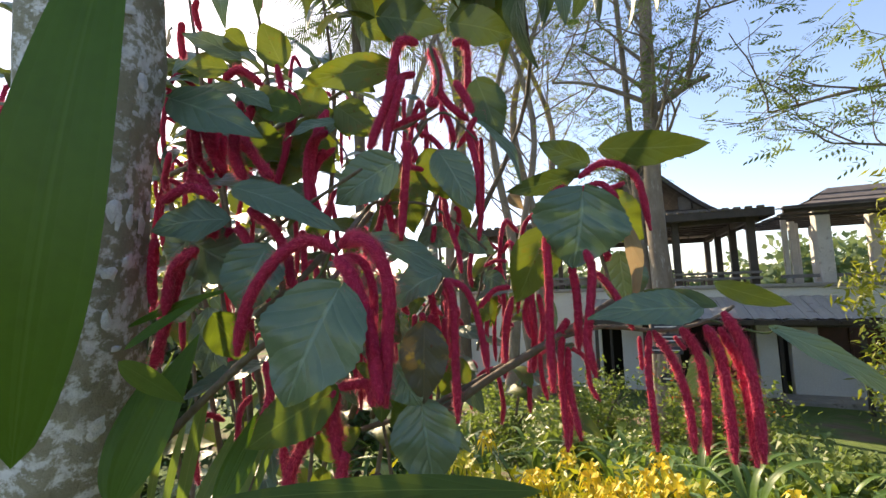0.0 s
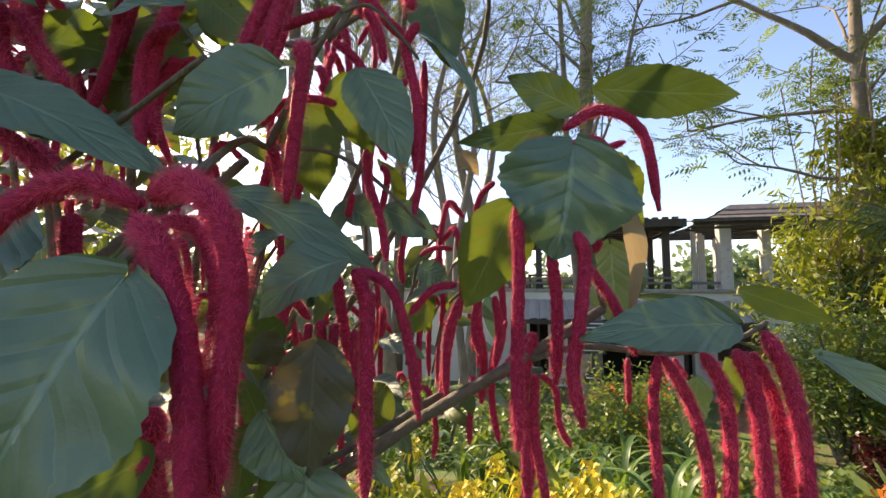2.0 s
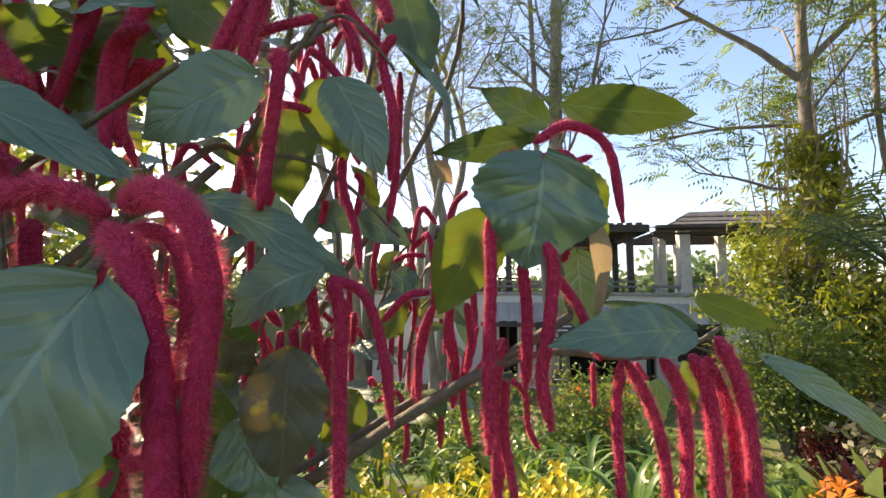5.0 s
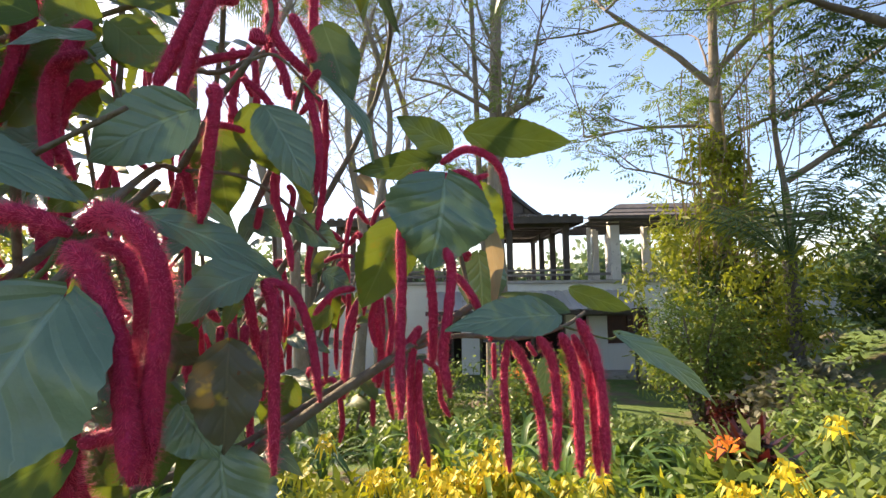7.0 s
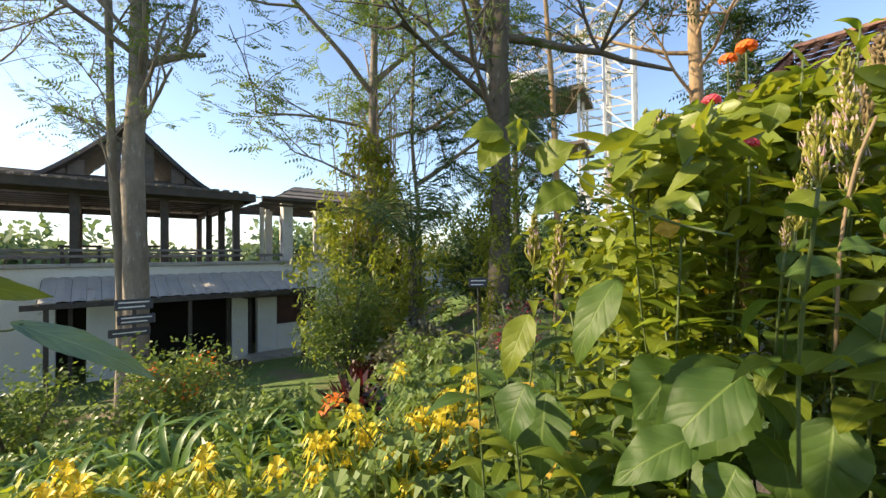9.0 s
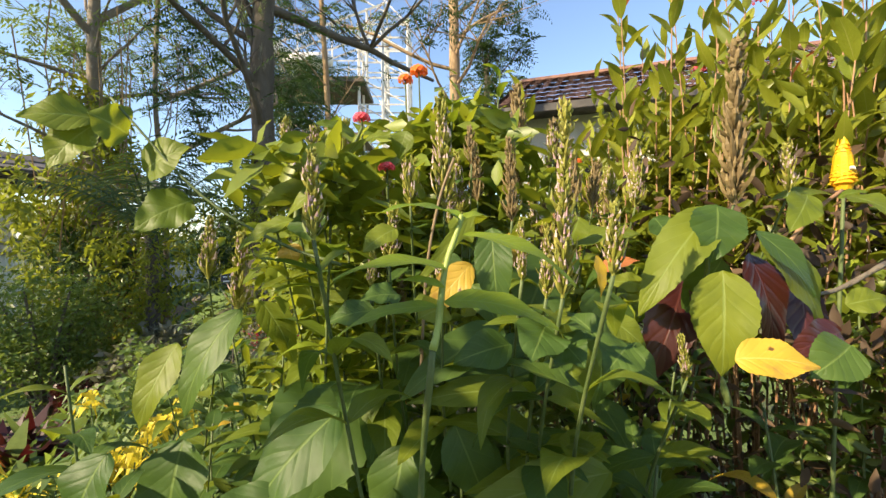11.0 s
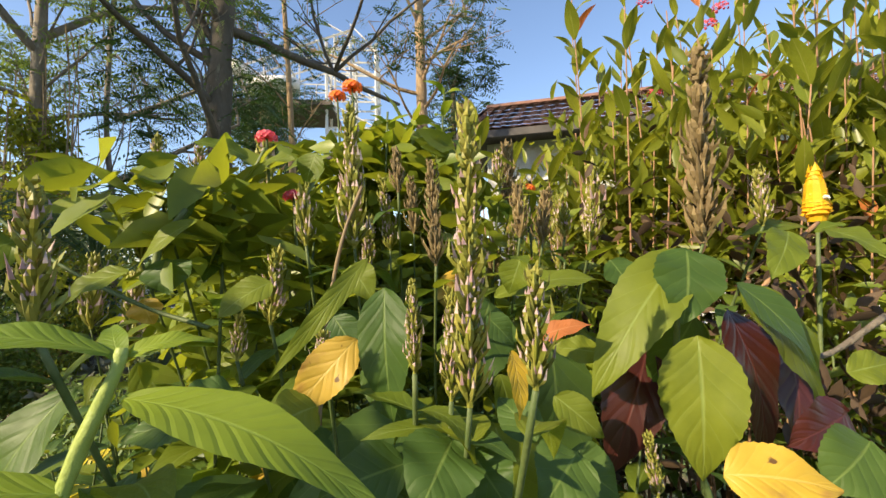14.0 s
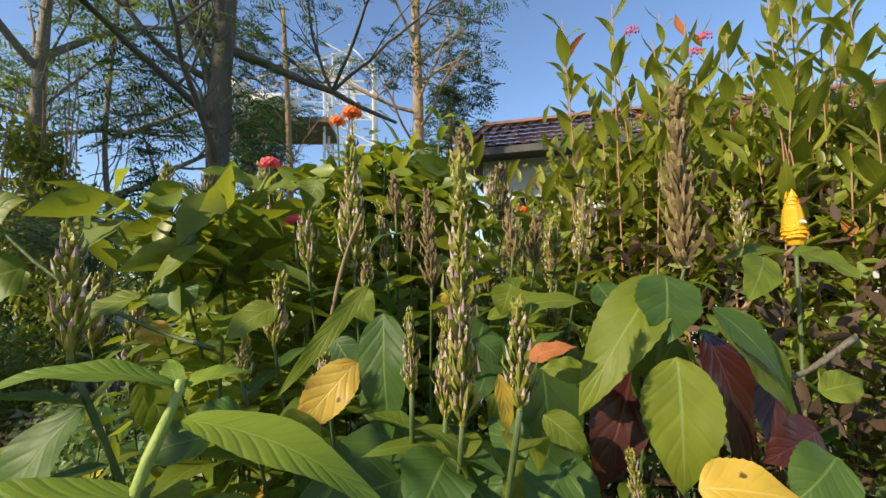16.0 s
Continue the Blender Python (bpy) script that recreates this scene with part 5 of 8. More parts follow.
blade(chenille, (0.030, 0.805, 1.610), (0.102, 0.792, 1.570), 0.053, (-0.221, -0.931, 0.291), M_AC, 0.05, 0.12)
blade(chenille, (0.080, 0.801, 1.529), (0.120, 0.794, 1.505), 0.040, (-0.221, -0.931, 0.291), M_AC, 0.05, 0.12)
blade(chenille, (-0.026, 0.817, 1.618), (0.023, 0.809, 1.586), 0.048, (-0.214, -0.902, 0.375), M_AC, 0.05, 0.12)
blade(chenille, (0.089, 0.805, 1.473), (0.050, 0.817, 1.440), 0.044, (-0.229, -0.968, 0.102), M_ACY, 0.05, 0.12)
blade(chenille, (0.191, 0.705, 1.408), (0.191, 0.686, 1.391), 0.045, (-0.206, -0.869, 0.451), M_AC, 0.05, 0.12)
# leaves of the shaded side
blade(chenille, (-0.321, 0.612, 1.616), (-0.424, 0.593, 1.602), 0.072, (-0.001, -0.928, 0.372), M_AC, 0.05, 0.12)
blade(chenille, (-0.246, 0.577, 1.567), (-0.280, 0.566, 1.476), 0.096, (-0.001, -0.958, 0.287), M_AC, 0.05, 0.12)
blade(chenille, (-0.277, 0.589, 1.644), (-0.139, 0.574, 1.593), 0.050, (-0.001, -0.780, 0.626), M_AC, 0.05, 0.12)
blade(chenille, (-0.252, 0.771, 1.825), (-0.251, 0.782, 1.725), 0.115, (-0.001, -0.995, -0.102), M_ACY, 0.04, 0.12)
blade(chenille, (-0.181, 0.720, 1.836), (-0.111, 0.725, 1.783), 0.068, (-0.001, -0.995, -0.102), M_ACY, 0.04, 0.12)
blade(chenille, (-0.080, 0.713, 1.906), (-0.241, 0.687, 1.868), 0.063, (-0.001, -0.957, -0.290), M_ACY, 0.05, 0.12)
blade(chenille, (-0.298, 0.760, 1.941), (-0.336, 0.751, 2.026), 0.070, (-0.001, -0.995, -0.102), M_ACY, 0.04, 0.12)
blade(chenille, (-0.379, 0.758, 1.958), (-0.493, 0.753, 2.012), 0.047, (-0.001, -0.995, 0.098), M_AC, 0.05, 0.12)
blade(chenille, (-0.406, 0.760, 1.938), (-0.491, 0.759, 1.947), 0.053, (-0.001, -0.995, -0.102), M_ACY, 0.05, 0.12)
blade(chenille, (-0.404, 0.753, 2.005), (-0.362, 0.757, 1.971), 0.047, (-0.001, -0.995, -0.102), M_ACY, 0.05, 0.12)
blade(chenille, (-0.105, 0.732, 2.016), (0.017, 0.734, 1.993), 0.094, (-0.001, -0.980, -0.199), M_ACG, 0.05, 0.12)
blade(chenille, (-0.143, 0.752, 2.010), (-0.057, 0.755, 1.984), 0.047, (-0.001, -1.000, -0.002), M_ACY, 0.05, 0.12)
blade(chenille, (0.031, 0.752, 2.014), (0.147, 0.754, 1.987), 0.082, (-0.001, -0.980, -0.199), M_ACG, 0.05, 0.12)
blade(chenille, (-0.442, 0.669, 1.845), (-0.353, 0.675, 1.788), 0.068, (-0.001, -0.958, 0.287), M_AC, 0.05, 0.12)
blade(chenille, (-0.352, 0.688, 1.856), (-0.275, 0.692, 1.817), 0.042, (-0.001, -0.818, 0.575), M_AC, 0.05, 0.12)
blade(chenille, (-0.484, 0.765, 1.888), (-0.353, 0.764, 1.895), 0.047, (-0.001, -0.894, 0.448), M_AC, 0.05, 0.12)
blade(chenille, (-0.037, 0.620, 1.340), (-0.020, 0.611, 1.223), 0.104, (-0.001, -0.958, 0.287), M_AC, 0.05, 0.12)
blade(chenille, (-0.159, 0.617, 1.363), (-0.286, 0.605, 1.289), 0.082, (-0.001, -0.928, 0.372), M_SHD, 0.05, 0.12)
blade(chenille, (-0.072, 0.614, 1.393), (-0.036, 0.599, 1.341), 0.061, (-0.001, -0.981, 0.196), M_AC, 0.05, 0.12)
blade(chenille, (-0.346, 0.832, 1.723), (-0.258, 0.825, 1.790), 0.062, (-0.001, -0.981, 0.196), M_AC, 0.05, 0.12)
blade(chenille, (-0.234, 0.735, 1.685), (-0.306, 0.737, 1.667), 0.055, (-0.001, -0.894, 0.448), M_AC, 0.05, 0.12)
blade(chenille, (0.079, 0.675, 1.778), (0.139, 0.664, 1.686), 0.036, (0.440, -0.526, 0.728), M_AC, 0.08, 0.12)
blade(chenille, (-0.137, 0.768, 1.856), (-0.281, 0.779, 1.752), 0.042, (0.181, -0.635, 0.751), M_AC, 0.08, 0.12)
blade(chenille, (-0.082, 0.708, 1.461), (-0.131, 0.712, 1.424), 0.062, (-0.001, -0.981, 0.196), M_SHD, 0.05, 0.12)
blade(chenille, (-0.414, 0.758, 1.467), (-0.355, 0.766, 1.384), 0.077, (-0.001, -0.981, 0.196), M_SHD, 0.05, 0.12)
blade(chenille, (-0.450, 0.743, 1.610), (-0.503, 0.748, 1.561), 0.066, (-0.001, -0.981, 0.196), M_AC, 0.05, 0.12)
blade(chenille, (0.034, 0.818, 1.365), (-0.011, 0.824, 1.301), 0.070, (-0.001, -0.995, 0.098), M_ACY, 0.05, 0.12)
blade(chenille, (-0.237, 0.783, 1.219), (-0.155, 0.779, 1.257), 0.066, (-0.001, -0.995, 0.098), M_ACY, 0.05, 0.12)
# crown of the shrub above the path
blade(chenille, (-0.423, 0.631, 1.816), (-0.269, 0.601, 1.742), 0.078, (-0.106, -0.973, 0.207), M_AC, 0.05, 0.12)
blade(chenille, (-0.242, 0.692, 1.814), (-0.330, 0.700, 1.841), 0.066, (-0.106, -0.973, 0.207), M_SHD, 0.05, 0.12)
blade(chenille, (-0.378, 0.760, 1.786), (-0.274, 0.750, 1.771), 0.097, (-0.108, -0.988, 0.110), M_SHD, 0.05, 0.12)
blade(chenille, (-0.316, 0.809, 1.730), (-0.220, 0.786, 1.868), 0.106, (-0.108, -0.990, -0.089), M_ACY, 0.04, 0.12)
blade(chenille, (-0.415, 0.681, 1.595), (-0.279, 0.642, 1.520), 0.096, (-0.103, -0.949, 0.298), M_AC, 0.05, 0.12)
blade(chenille, (-0.489, 0.750, 1.470), (-0.422, 0.736, 1.551), 0.088, (-0.106, -0.973, 0.207), M_AC, 0.05, 0.12)
blade(chenille, (-0.212, 0.778, 1.949), (-0.123, 0.773, 1.892), 0.070, (-0.108, -0.990, -0.089), M_ACY, 0.04, 0.12)
blade(chenille, (-0.450, 0.725, 1.703), (-0.257, 0.685, 1.686), 0.043, (-0.084, -0.771, 0.631), M_AC, 0.05, 0.12)
blade(chenille, (-0.220, 0.786, 1.868), (-0.293, 0.791, 1.900), 0.070, (-0.108, -0.990, -0.089), M_ACY, 0.04, 0.12)
catkin(chenille, [(-0.339, 0.667, 1.771), (-0.338, 0.665, 1.731), (-0.319, 0.662, 1.689)], 0.0136, 1.2)
catkin(chenille, [(-0.324, 0.665, 1.765), (-0.301, 0.662, 1.725), (-0.270, 0.656, 1.689)], 0.0105, 1.2)
catkin(chenille, [(-0.326, 0.700, 1.835), (-0.340, 0.705, 1.794), (-0.343, 0.709, 1.753)], 0.0115)
catkin(chenille, [(-0.368, 0.689, 1.776), (-0.374, 0.694, 1.737), (-0.377, 0.697, 1.705)], 0.0098)
catkin(chenille, [(-0.268, 0.740, 1.875), (-0.271, 0.745, 1.830), (-0.289, 0.752, 1.771)], 0.0105)
catkin(chenille, [(-0.334, 0.748, 1.868), (-0.319, 0.749, 1.838)], 0.0097)
catkin(chenille, [(-0.444, 0.719, 1.767), (-0.424, 0.719, 1.740), (-0.389, 0.719, 1.693)], 0.0088)
catkin(chenille, [(-0.416, 0.671, 1.704), (-0.392, 0.669, 1.692), (-0.373, 0.671, 1.656)], 0.0104)
catkin(chenille, [(-0.404, 0.649, 1.600), (-0.376, 0.643, 1.623), (-0.353, 0.644, 1.594)], 0.0143)
catkin(chenille, [(-0.343, 0.671, 1.613), (-0.349, 0.674, 1.589)], 0.0122)
catkin(chenille, [(-0.306, 0.665, 1.637), (-0.276, 0.664, 1.613), (-0.264, 0.664, 1.601)], 0.0104)
catkin(chenille, [(-0.398, 0.811, 1.811), (-0.365, 0.811, 1.771), (-0.352, 0.814, 1.718)], 0.0073)
catkin(chenille, [(-0.345, 0.807, 1.787), (-0.347, 0.813, 1.722)], 0.0073)
catkin(chenille, [(-0.324, 0.807, 1.763), (-0.328, 0.811, 1.718)], 0.0073)
catkin(chenille, [(-0.186, 0.674, 1.387), (-0.186, 0.675, 1.329), (-0.169, 0.673, 1.271)], 0.0181, 1.2)
# hanging flowers
catkin(chenille, [(-0.137, 0.550, 1.564), (-0.108, 0.532, 1.572), (-0.080, 0.517, 1.547), (-0.066, 0.508, 1.500), (-0.069, 0.504, 1.442), (-0.071, 0.502, 1.367)], 0.0122, 2.2)
catkin(chenille, [(-0.136, 0.531, 1.547), (-0.112, 0.515, 1.519), (-0.091, 0.502, 1.465), (-0.081, 0.492, 1.413), (-0.073, 0.481, 1.375)], 0.0128, 2.2)
catkin(chenille, [(-0.136, 0.533, 1.555), (-0.169, 0.529, 1.570), (-0.208, 0.529, 1.551), (-0.241, 0.530, 1.508), (-0.255, 0.529, 1.467), (-0.259, 0.527, 1.427)], 0.0112, 2.2)
catkin(chenille, [(-0.140, 0.572, 1.552), (-0.109, 0.561, 1.543), (-0.094, 0.555, 1.507), (-0.093, 0.554, 1.465), (-0.097, 0.553, 1.432)], 0.0092, 2.0)
catkin(chenille, [(-0.228, 0.613, 1.561), (-0.225, 0.610, 1.535), (-0.218, 0.605, 1.511)], 0.0108, 1.3)
catkin(chenille, [(-0.189, 0.685, 1.777), (-0.220, 0.691, 1.760), (-0.229, 0.694, 1.710), (-0.222, 0.697, 1.631)], 0.0091)
catkin(chenille, [(-0.186, 0.717, 1.759), (-0.217, 0.727, 1.736), (-0.232, 0.735, 1.694), (-0.214, 0.736, 1.641)], 0.0078)
catkin(chenille, [(-0.056, 0.619, 1.715), (-0.049, 0.613, 1.718), (-0.056, 0.619, 1.643), (-0.062, 0.623, 1.578)], 0.0099, 1.2)
catkin(chenille, [(-0.099, 0.724, 1.688), (-0.104, 0.730, 1.648), (-0.115, 0.737, 1.604)], 0.0088)
catkin(chenille, [(-0.064, 0.618, 1.836), (-0.091, 0.627, 1.770), (-0.109, 0.630, 1.722)], 0.0096, 1.2)
catkin(chenille, [(-0.053, 0.616, 1.836), (-0.073, 0.622, 1.770), (-0.086, 0.626, 1.713)], 0.0090, 1.2)
catkin(chenille, [(0.026, 0.609, 1.821), (0.042, 0.608, 1.792), (0.051, 0.608, 1.769)], 0.0093)
catkin(chenille, [(-0.013, 0.622, 1.786), (-0.011, 0.620, 1.797), (-0.002, 0.619, 1.786)], 0.0099)
catkin(chenille, [(-0.020, 0.644, 1.786), (-0.056, 0.653, 1.777), (-0.086, 0.662, 1.768)], 0.0073)
catkin(chenille, [(0.068, 0.672, 1.817), (0.077, 0.672, 1.797), (0.080, 0.673, 1.775)], 0.0068)
catkin(chenille, [(0.003, 0.667, 1.808), (0.018, 0.667, 1.779), (0.025, 0.669, 1.746)], 0.0078)
catkin(chenille, [(0.059, 0.637, 1.774), (0.047, 0.642, 1.749), (0.059, 0.645, 1.693), (0.058, 0.653, 1.621)], 0.0081)
catkin(chenille, [(0.070, 0.677, 1.756), (0.070, 0.684, 1.689), (0.068, 0.690, 1.634), (0.061, 0.697, 1.579)], 0.0068)
catkin(chenille, [(0.007, 0.682, 1.652), (0.011, 0.685, 1.616), (0.025, 0.686, 1.571), (0.031, 0.689, 1.529)], 0.0072)
catkin(chenille, [(0.024, 0.750, 1.654), (0.032, 0.750, 1.639), (0.025, 0.756, 1.595)], 0.0067)
catkin(chenille, [(-0.030, 0.669, 1.765), (-0.008, 0.666, 1.748), (0.015, 0.664, 1.717)], 0.0070)
catkin(chenille, [(-0.068, 0.714, 1.719), (-0.048, 0.709, 1.717), (-0.029, 0.706, 1.711)], 0.0068)
catkin(chenille, [(-0.049, 0.706, 1.756), (-0.042, 0.706, 1.736), (-0.047, 0.708, 1.726)], 0.0075)
catkin(chenille, [(0.002, 0.599, 1.517), (0.012, 0.595, 1.487), (0.014, 0.596, 1.416), (0.015, 0.601, 1.317)], 0.0092, 1.2)
catkin(chenille, [(0.001, 0.635, 1.518), (0.033, 0.629, 1.502), (0.052, 0.630, 1.450), (0.063, 0.635, 1.376)], 0.0077, 1.2)
catkin(chenille, [(0.114, 0.713, 1.505), (0.087, 0.720, 1.499), (0.060, 0.729, 1.469)], 0.0071)
catkin(chenille, [(0.117, 0.714, 1.488), (0.104, 0.722, 1.443), (0.104, 0.729, 1.372)], 0.0071)
catkin(chenille, [(0.148, 0.738, 1.487), (0.142, 0.743, 1.454), (0.150, 0.744, 1.417)], 0.0067)
catkin(chenille, [(0.166, 0.733, 1.491), (0.172, 0.736, 1.446), (0.168, 0.742, 1.402)], 0.0075)
catkin(chenille, [(0.190, 0.762, 1.458), (0.174, 0.770, 1.411), (0.174, 0.777, 1.349), (0.184, 0.779, 1.298)], 0.0067)
catkin(chenille, [(0.217, 0.641, 1.672), (0.255, 0.630, 1.692), (0.298, 0.622, 1.666), (0.317, 0.626, 1.583)], 0.0083, 1.2)
catkin(chenille, [(0.221, 0.652, 1.655), (0.249, 0.634, 1.660), (0.270, 0.622, 1.633)], 0.0073)
catkin(chenille, [(0.210, 0.635, 1.643), (0.189, 0.634, 1.653), (0.173, 0.633, 1.643)], 0.0097)
catkin(chenille, [(0.225, 0.651, 1.652), (0.258, 0.644, 1.652), (0.287, 0.636, 1.661)], 0.0061)
catkin(chenille, [(0.151, 0.604, 1.580), (0.153, 0.606, 1.518), (0.152, 0.611, 1.438), (0.154, 0.616, 1.351)], 0.0095, 1.2)
catkin(chenille, [(0.201, 0.584, 1.553), (0.209, 0.585, 1.524), (0.204, 0.593, 1.456), (0.201, 0.598, 1.422), (0.211, 0.600, 1.374)], 0.0094, 1.2)
catkin(chenille, [(0.191, 0.619, 1.537), (0.198, 0.623, 1.482), (0.199, 0.631, 1.406)], 0.0092, 1.2)
catkin(chenille, [(0.226, 0.613, 1.522), (0.249, 0.610, 1.490), (0.273, 0.610, 1.437)], 0.0076)
catkin(chenille, [(0.196, 0.678, 1.452), (0.186, 0.687, 1.385), (0.193, 0.699, 1.249)], 0.0081)
catkin(chenille, [(0.198, 0.683, 1.405), (0.198, 0.689, 1.344), (0.214, 0.694, 1.256)], 0.0081)
catkin(chenille, [(0.207, 0.732, 1.402), (0.239, 0.727, 1.380), (0.246, 0.730, 1.335), (0.260, 0.729, 1.307)], 0.0060)
catkin(chenille, [(0.323, 0.703, 1.417), (0.326, 0.708, 1.361)], 0.0056)
catkin(chenille, [(0.293, 0.605, 1.436), (0.290, 0.611, 1.385), (0.295, 0.616, 1.324), (0.300, 0.621, 1.264)], 0.0073)
catkin(chenille, [(0.298, 0.604, 1.436), (0.323, 0.603, 1.391), (0.339, 0.604, 1.337), (0.347, 0.610, 1.264)], 0.0083, 1.2)
catkin(chenille, [(0.333, 0.595, 1.440), (0.353, 0.594, 1.404), (0.361, 0.598, 1.349), (0.362, 0.606, 1.264)], 0.0092, 1.2)
catkin(chenille, [(0.363, 0.588, 1.443), (0.378, 0.585, 1.405), (0.384, 0.586, 1.345), (0.389, 0.590, 1.257)], 0.0103, 1.2)
catkin(chenille, [(0.379, 0.572, 1.462), (0.398, 0.568, 1.419), (0.410, 0.569, 1.355), (0.416, 0.573, 1.263)], 0.0103, 1.2)
catkin(chenille, [(0.386, 0.593, 1.439), (0.410, 0.593, 1.383), (0.421, 0.597, 1.321), (0.427, 0.603, 1.246)], 0.0094, 1.2)
catkin(chenille, [(0.375, 0.691, 1.417), (0.390, 0.690, 1.395)], 0.0052)
catkin(chenille, [(0.263, 0.652, 1.554), (0.257, 0.654, 1.547), (0.259, 0.654, 1.540)], 0.0088)
catkin(chenille, [(0.123, 0.789, 1.554), (0.099, 0.794, 1.555), (0.079, 0.800, 1.546)], 0.0057)
catkin(chenille, [(0.163, 0.720, 1.632), (0.148, 0.725, 1.617), (0.140, 0.729, 1.595)], 0.0060)
catkin(chenille, [(0.214, 0.726, 1.446), (0.193, 0.734, 1.417), (0.169, 0.743, 1.387)], 0.0097)
catkin(chenille, [(-0.036, 0.680, 1.467), (-0.032, 0.683, 1.433)], 0.0079)
catkin(chenille, [(-0.021, 0.677, 1.464), (-0.023, 0.681, 1.433)], 0.0079)
catkin(chenille, [(-0.048, 0.683, 1.464), (-0.049, 0.686, 1.439)], 0.0067)
catkin(chenille, [(-0.000, 0.673, 1.458), (-0.001, 0.681, 1.373)], 0.0073)
catkin(chenille, [(-0.213, 0.701, 1.370), (-0.209, 0.706, 1.313), (-0.214, 0.711, 1.273)], 0.0086)
# flowers on the shaded side
catkin(chenille, [(-0.333, 0.609, 1.647), (-0.368, 0.597, 1.662), (-0.405, 0.590, 1.638)], 0.0108)
catkin(chenille, [(-0.427, 0.614, 1.592), (-0.434, 0.620, 1.542), (-0.433, 0.625, 1.488)], 0.0101)
catkin(chenille, [(-0.353, 0.596, 1.572), (-0.390, 0.600, 1.540), (-0.403, 0.606, 1.476)], 0.0114)
catkin(chenille, [(-0.381, 0.616, 1.574), (-0.411, 0.626, 1.475), (-0.439, 0.635, 1.392)], 0.0109)
catkin(chenille, [(-0.411, 0.675, 1.787), (-0.406, 0.681, 1.725)], 0.0114)
catkin(chenille, [(-0.396, 0.675, 1.786), (-0.383, 0.679, 1.744), (-0.360, 0.683, 1.710)], 0.0114)
catkin(chenille, [(-0.432, 0.695, 1.792), (-0.429, 0.702, 1.722), (-0.435, 0.705, 1.688)], 0.0098)
catkin(chenille, [(-0.382, 0.675, 1.783), (-0.375, 0.682, 1.715)], 0.0105)
catkin(chenille, [(-0.412, 0.762, 1.918), (-0.379, 0.760, 1.934), (-0.337, 0.763, 1.905)], 0.0109)
catkin(chenille, [(-0.357, 0.719, 1.851), (-0.359, 0.724, 1.800), (-0.365, 0.727, 1.765)], 0.0112)
catkin(chenille, [(-0.308, 0.759, 1.942), (-0.299, 0.766, 1.883), (-0.300, 0.768, 1.856)], 0.0098)
catkin(chenille, [(-0.266, 0.721, 1.828), (-0.278, 0.728, 1.757), (-0.301, 0.735, 1.687)], 0.0092)
catkin(chenille, [(-0.192, 0.692, 1.818), (-0.212, 0.696, 1.775), (-0.226, 0.703, 1.707), (-0.218, 0.708, 1.653)], 0.0117)
catkin(chenille, [(-0.204, 0.718, 1.757), (-0.220, 0.720, 1.732), (-0.229, 0.725, 1.693)], 0.0101)
catkin(chenille, [(-0.032, 0.680, 1.930), (-0.066, 0.674, 1.922), (-0.087, 0.677, 1.824), (-0.120, 0.679, 1.744)], 0.0116)
catkin(chenille, [(-0.040, 0.704, 1.887), (-0.074, 0.697, 1.863), (-0.096, 0.698, 1.750)], 0.0099)
catkin(chenille, [(0.029, 0.737, 1.964), (0.055, 0.738, 1.953), (0.055, 0.748, 1.853)], 0.0106)
catkin(chenille, [(-0.005, 0.705, 1.876), (0.014, 0.710, 1.836), (0.054, 0.713, 1.800)], 0.0101)
catkin(chenille, [(-0.013, 0.719, 1.943), (0.001, 0.723, 1.897), (-0.006, 0.730, 1.835)], 0.0124)
catkin(chenille, [(-0.486, 0.793, 2.107), (-0.492, 0.796, 2.084), (-0.482, 0.800, 2.043)], 0.0092)
catkin(chenille, [(-0.519, 0.798, 2.062), (-0.522, 0.801, 2.027), (-0.518, 0.805, 1.987)], 0.0104)
catkin(chenille, [(-0.259, 0.613, 1.407), (-0.254, 0.618, 1.358), (-0.272, 0.623, 1.306)], 0.0098)
catkin(chenille, [(-0.328, 0.721, 1.335), (-0.348, 0.724, 1.307), (-0.354, 0.730, 1.251)], 0.0067)
catkin(chenille, [(-0.278, 0.591, 1.626), (-0.246, 0.593, 1.601), (-0.226, 0.596, 1.568)], 0.0106)
catkin(chenille, [(-0.295, 0.593, 1.602), (-0.279, 0.596, 1.578), (-0.271, 0.597, 1.561)], 0.0106)
catkin(chenille, [(-0.159, 0.617, 1.363), (-0.164, 0.621, 1.323), (-0.158, 0.628, 1.258)], 0.0122)
catkin(chenille, [(-0.155, 0.617, 1.367), (-0.114, 0.617, 1.370), (-0.106, 0.620, 1.338)], 0.0114)
catkin(chenille, [(-0.204, 0.645, 1.293), (-0.230, 0.649, 1.252), (-0.249, 0.656, 1.185)], 0.0126)
catkin(chenille, [(-0.254, 0.667, 1.270), (-0.247, 0.672, 1.218), (-0.240, 0.677, 1.175)], 0.0104)
catkin(chenille, [(-0.149, 0.626, 1.274), (-0.159, 0.633, 1.209)], 0.0122)
catkin(chenille, [(-0.436, 0.824, 1.806), (-0.455, 0.828, 1.761), (-0.471, 0.832, 1.727)], 0.0081)
catkin(chenille, [(-0.519, 0.776, 1.781), (-0.530, 0.782, 1.727), (-0.522, 0.784, 1.705)], 0.0087)
catkin(chenille, [(-0.396, 0.825, 1.794), (-0.386, 0.829, 1.759)], 0.0069)
catkin(chenille, [(-0.079, 0.695, 1.584), (-0.087, 0.690, 1.631), (-0.095, 0.687, 1.660)], 0.0095)
catkin(chenille, [(-0.013, 0.791, 1.626), (-0.019, 0.795, 1.594)], 0.0076)
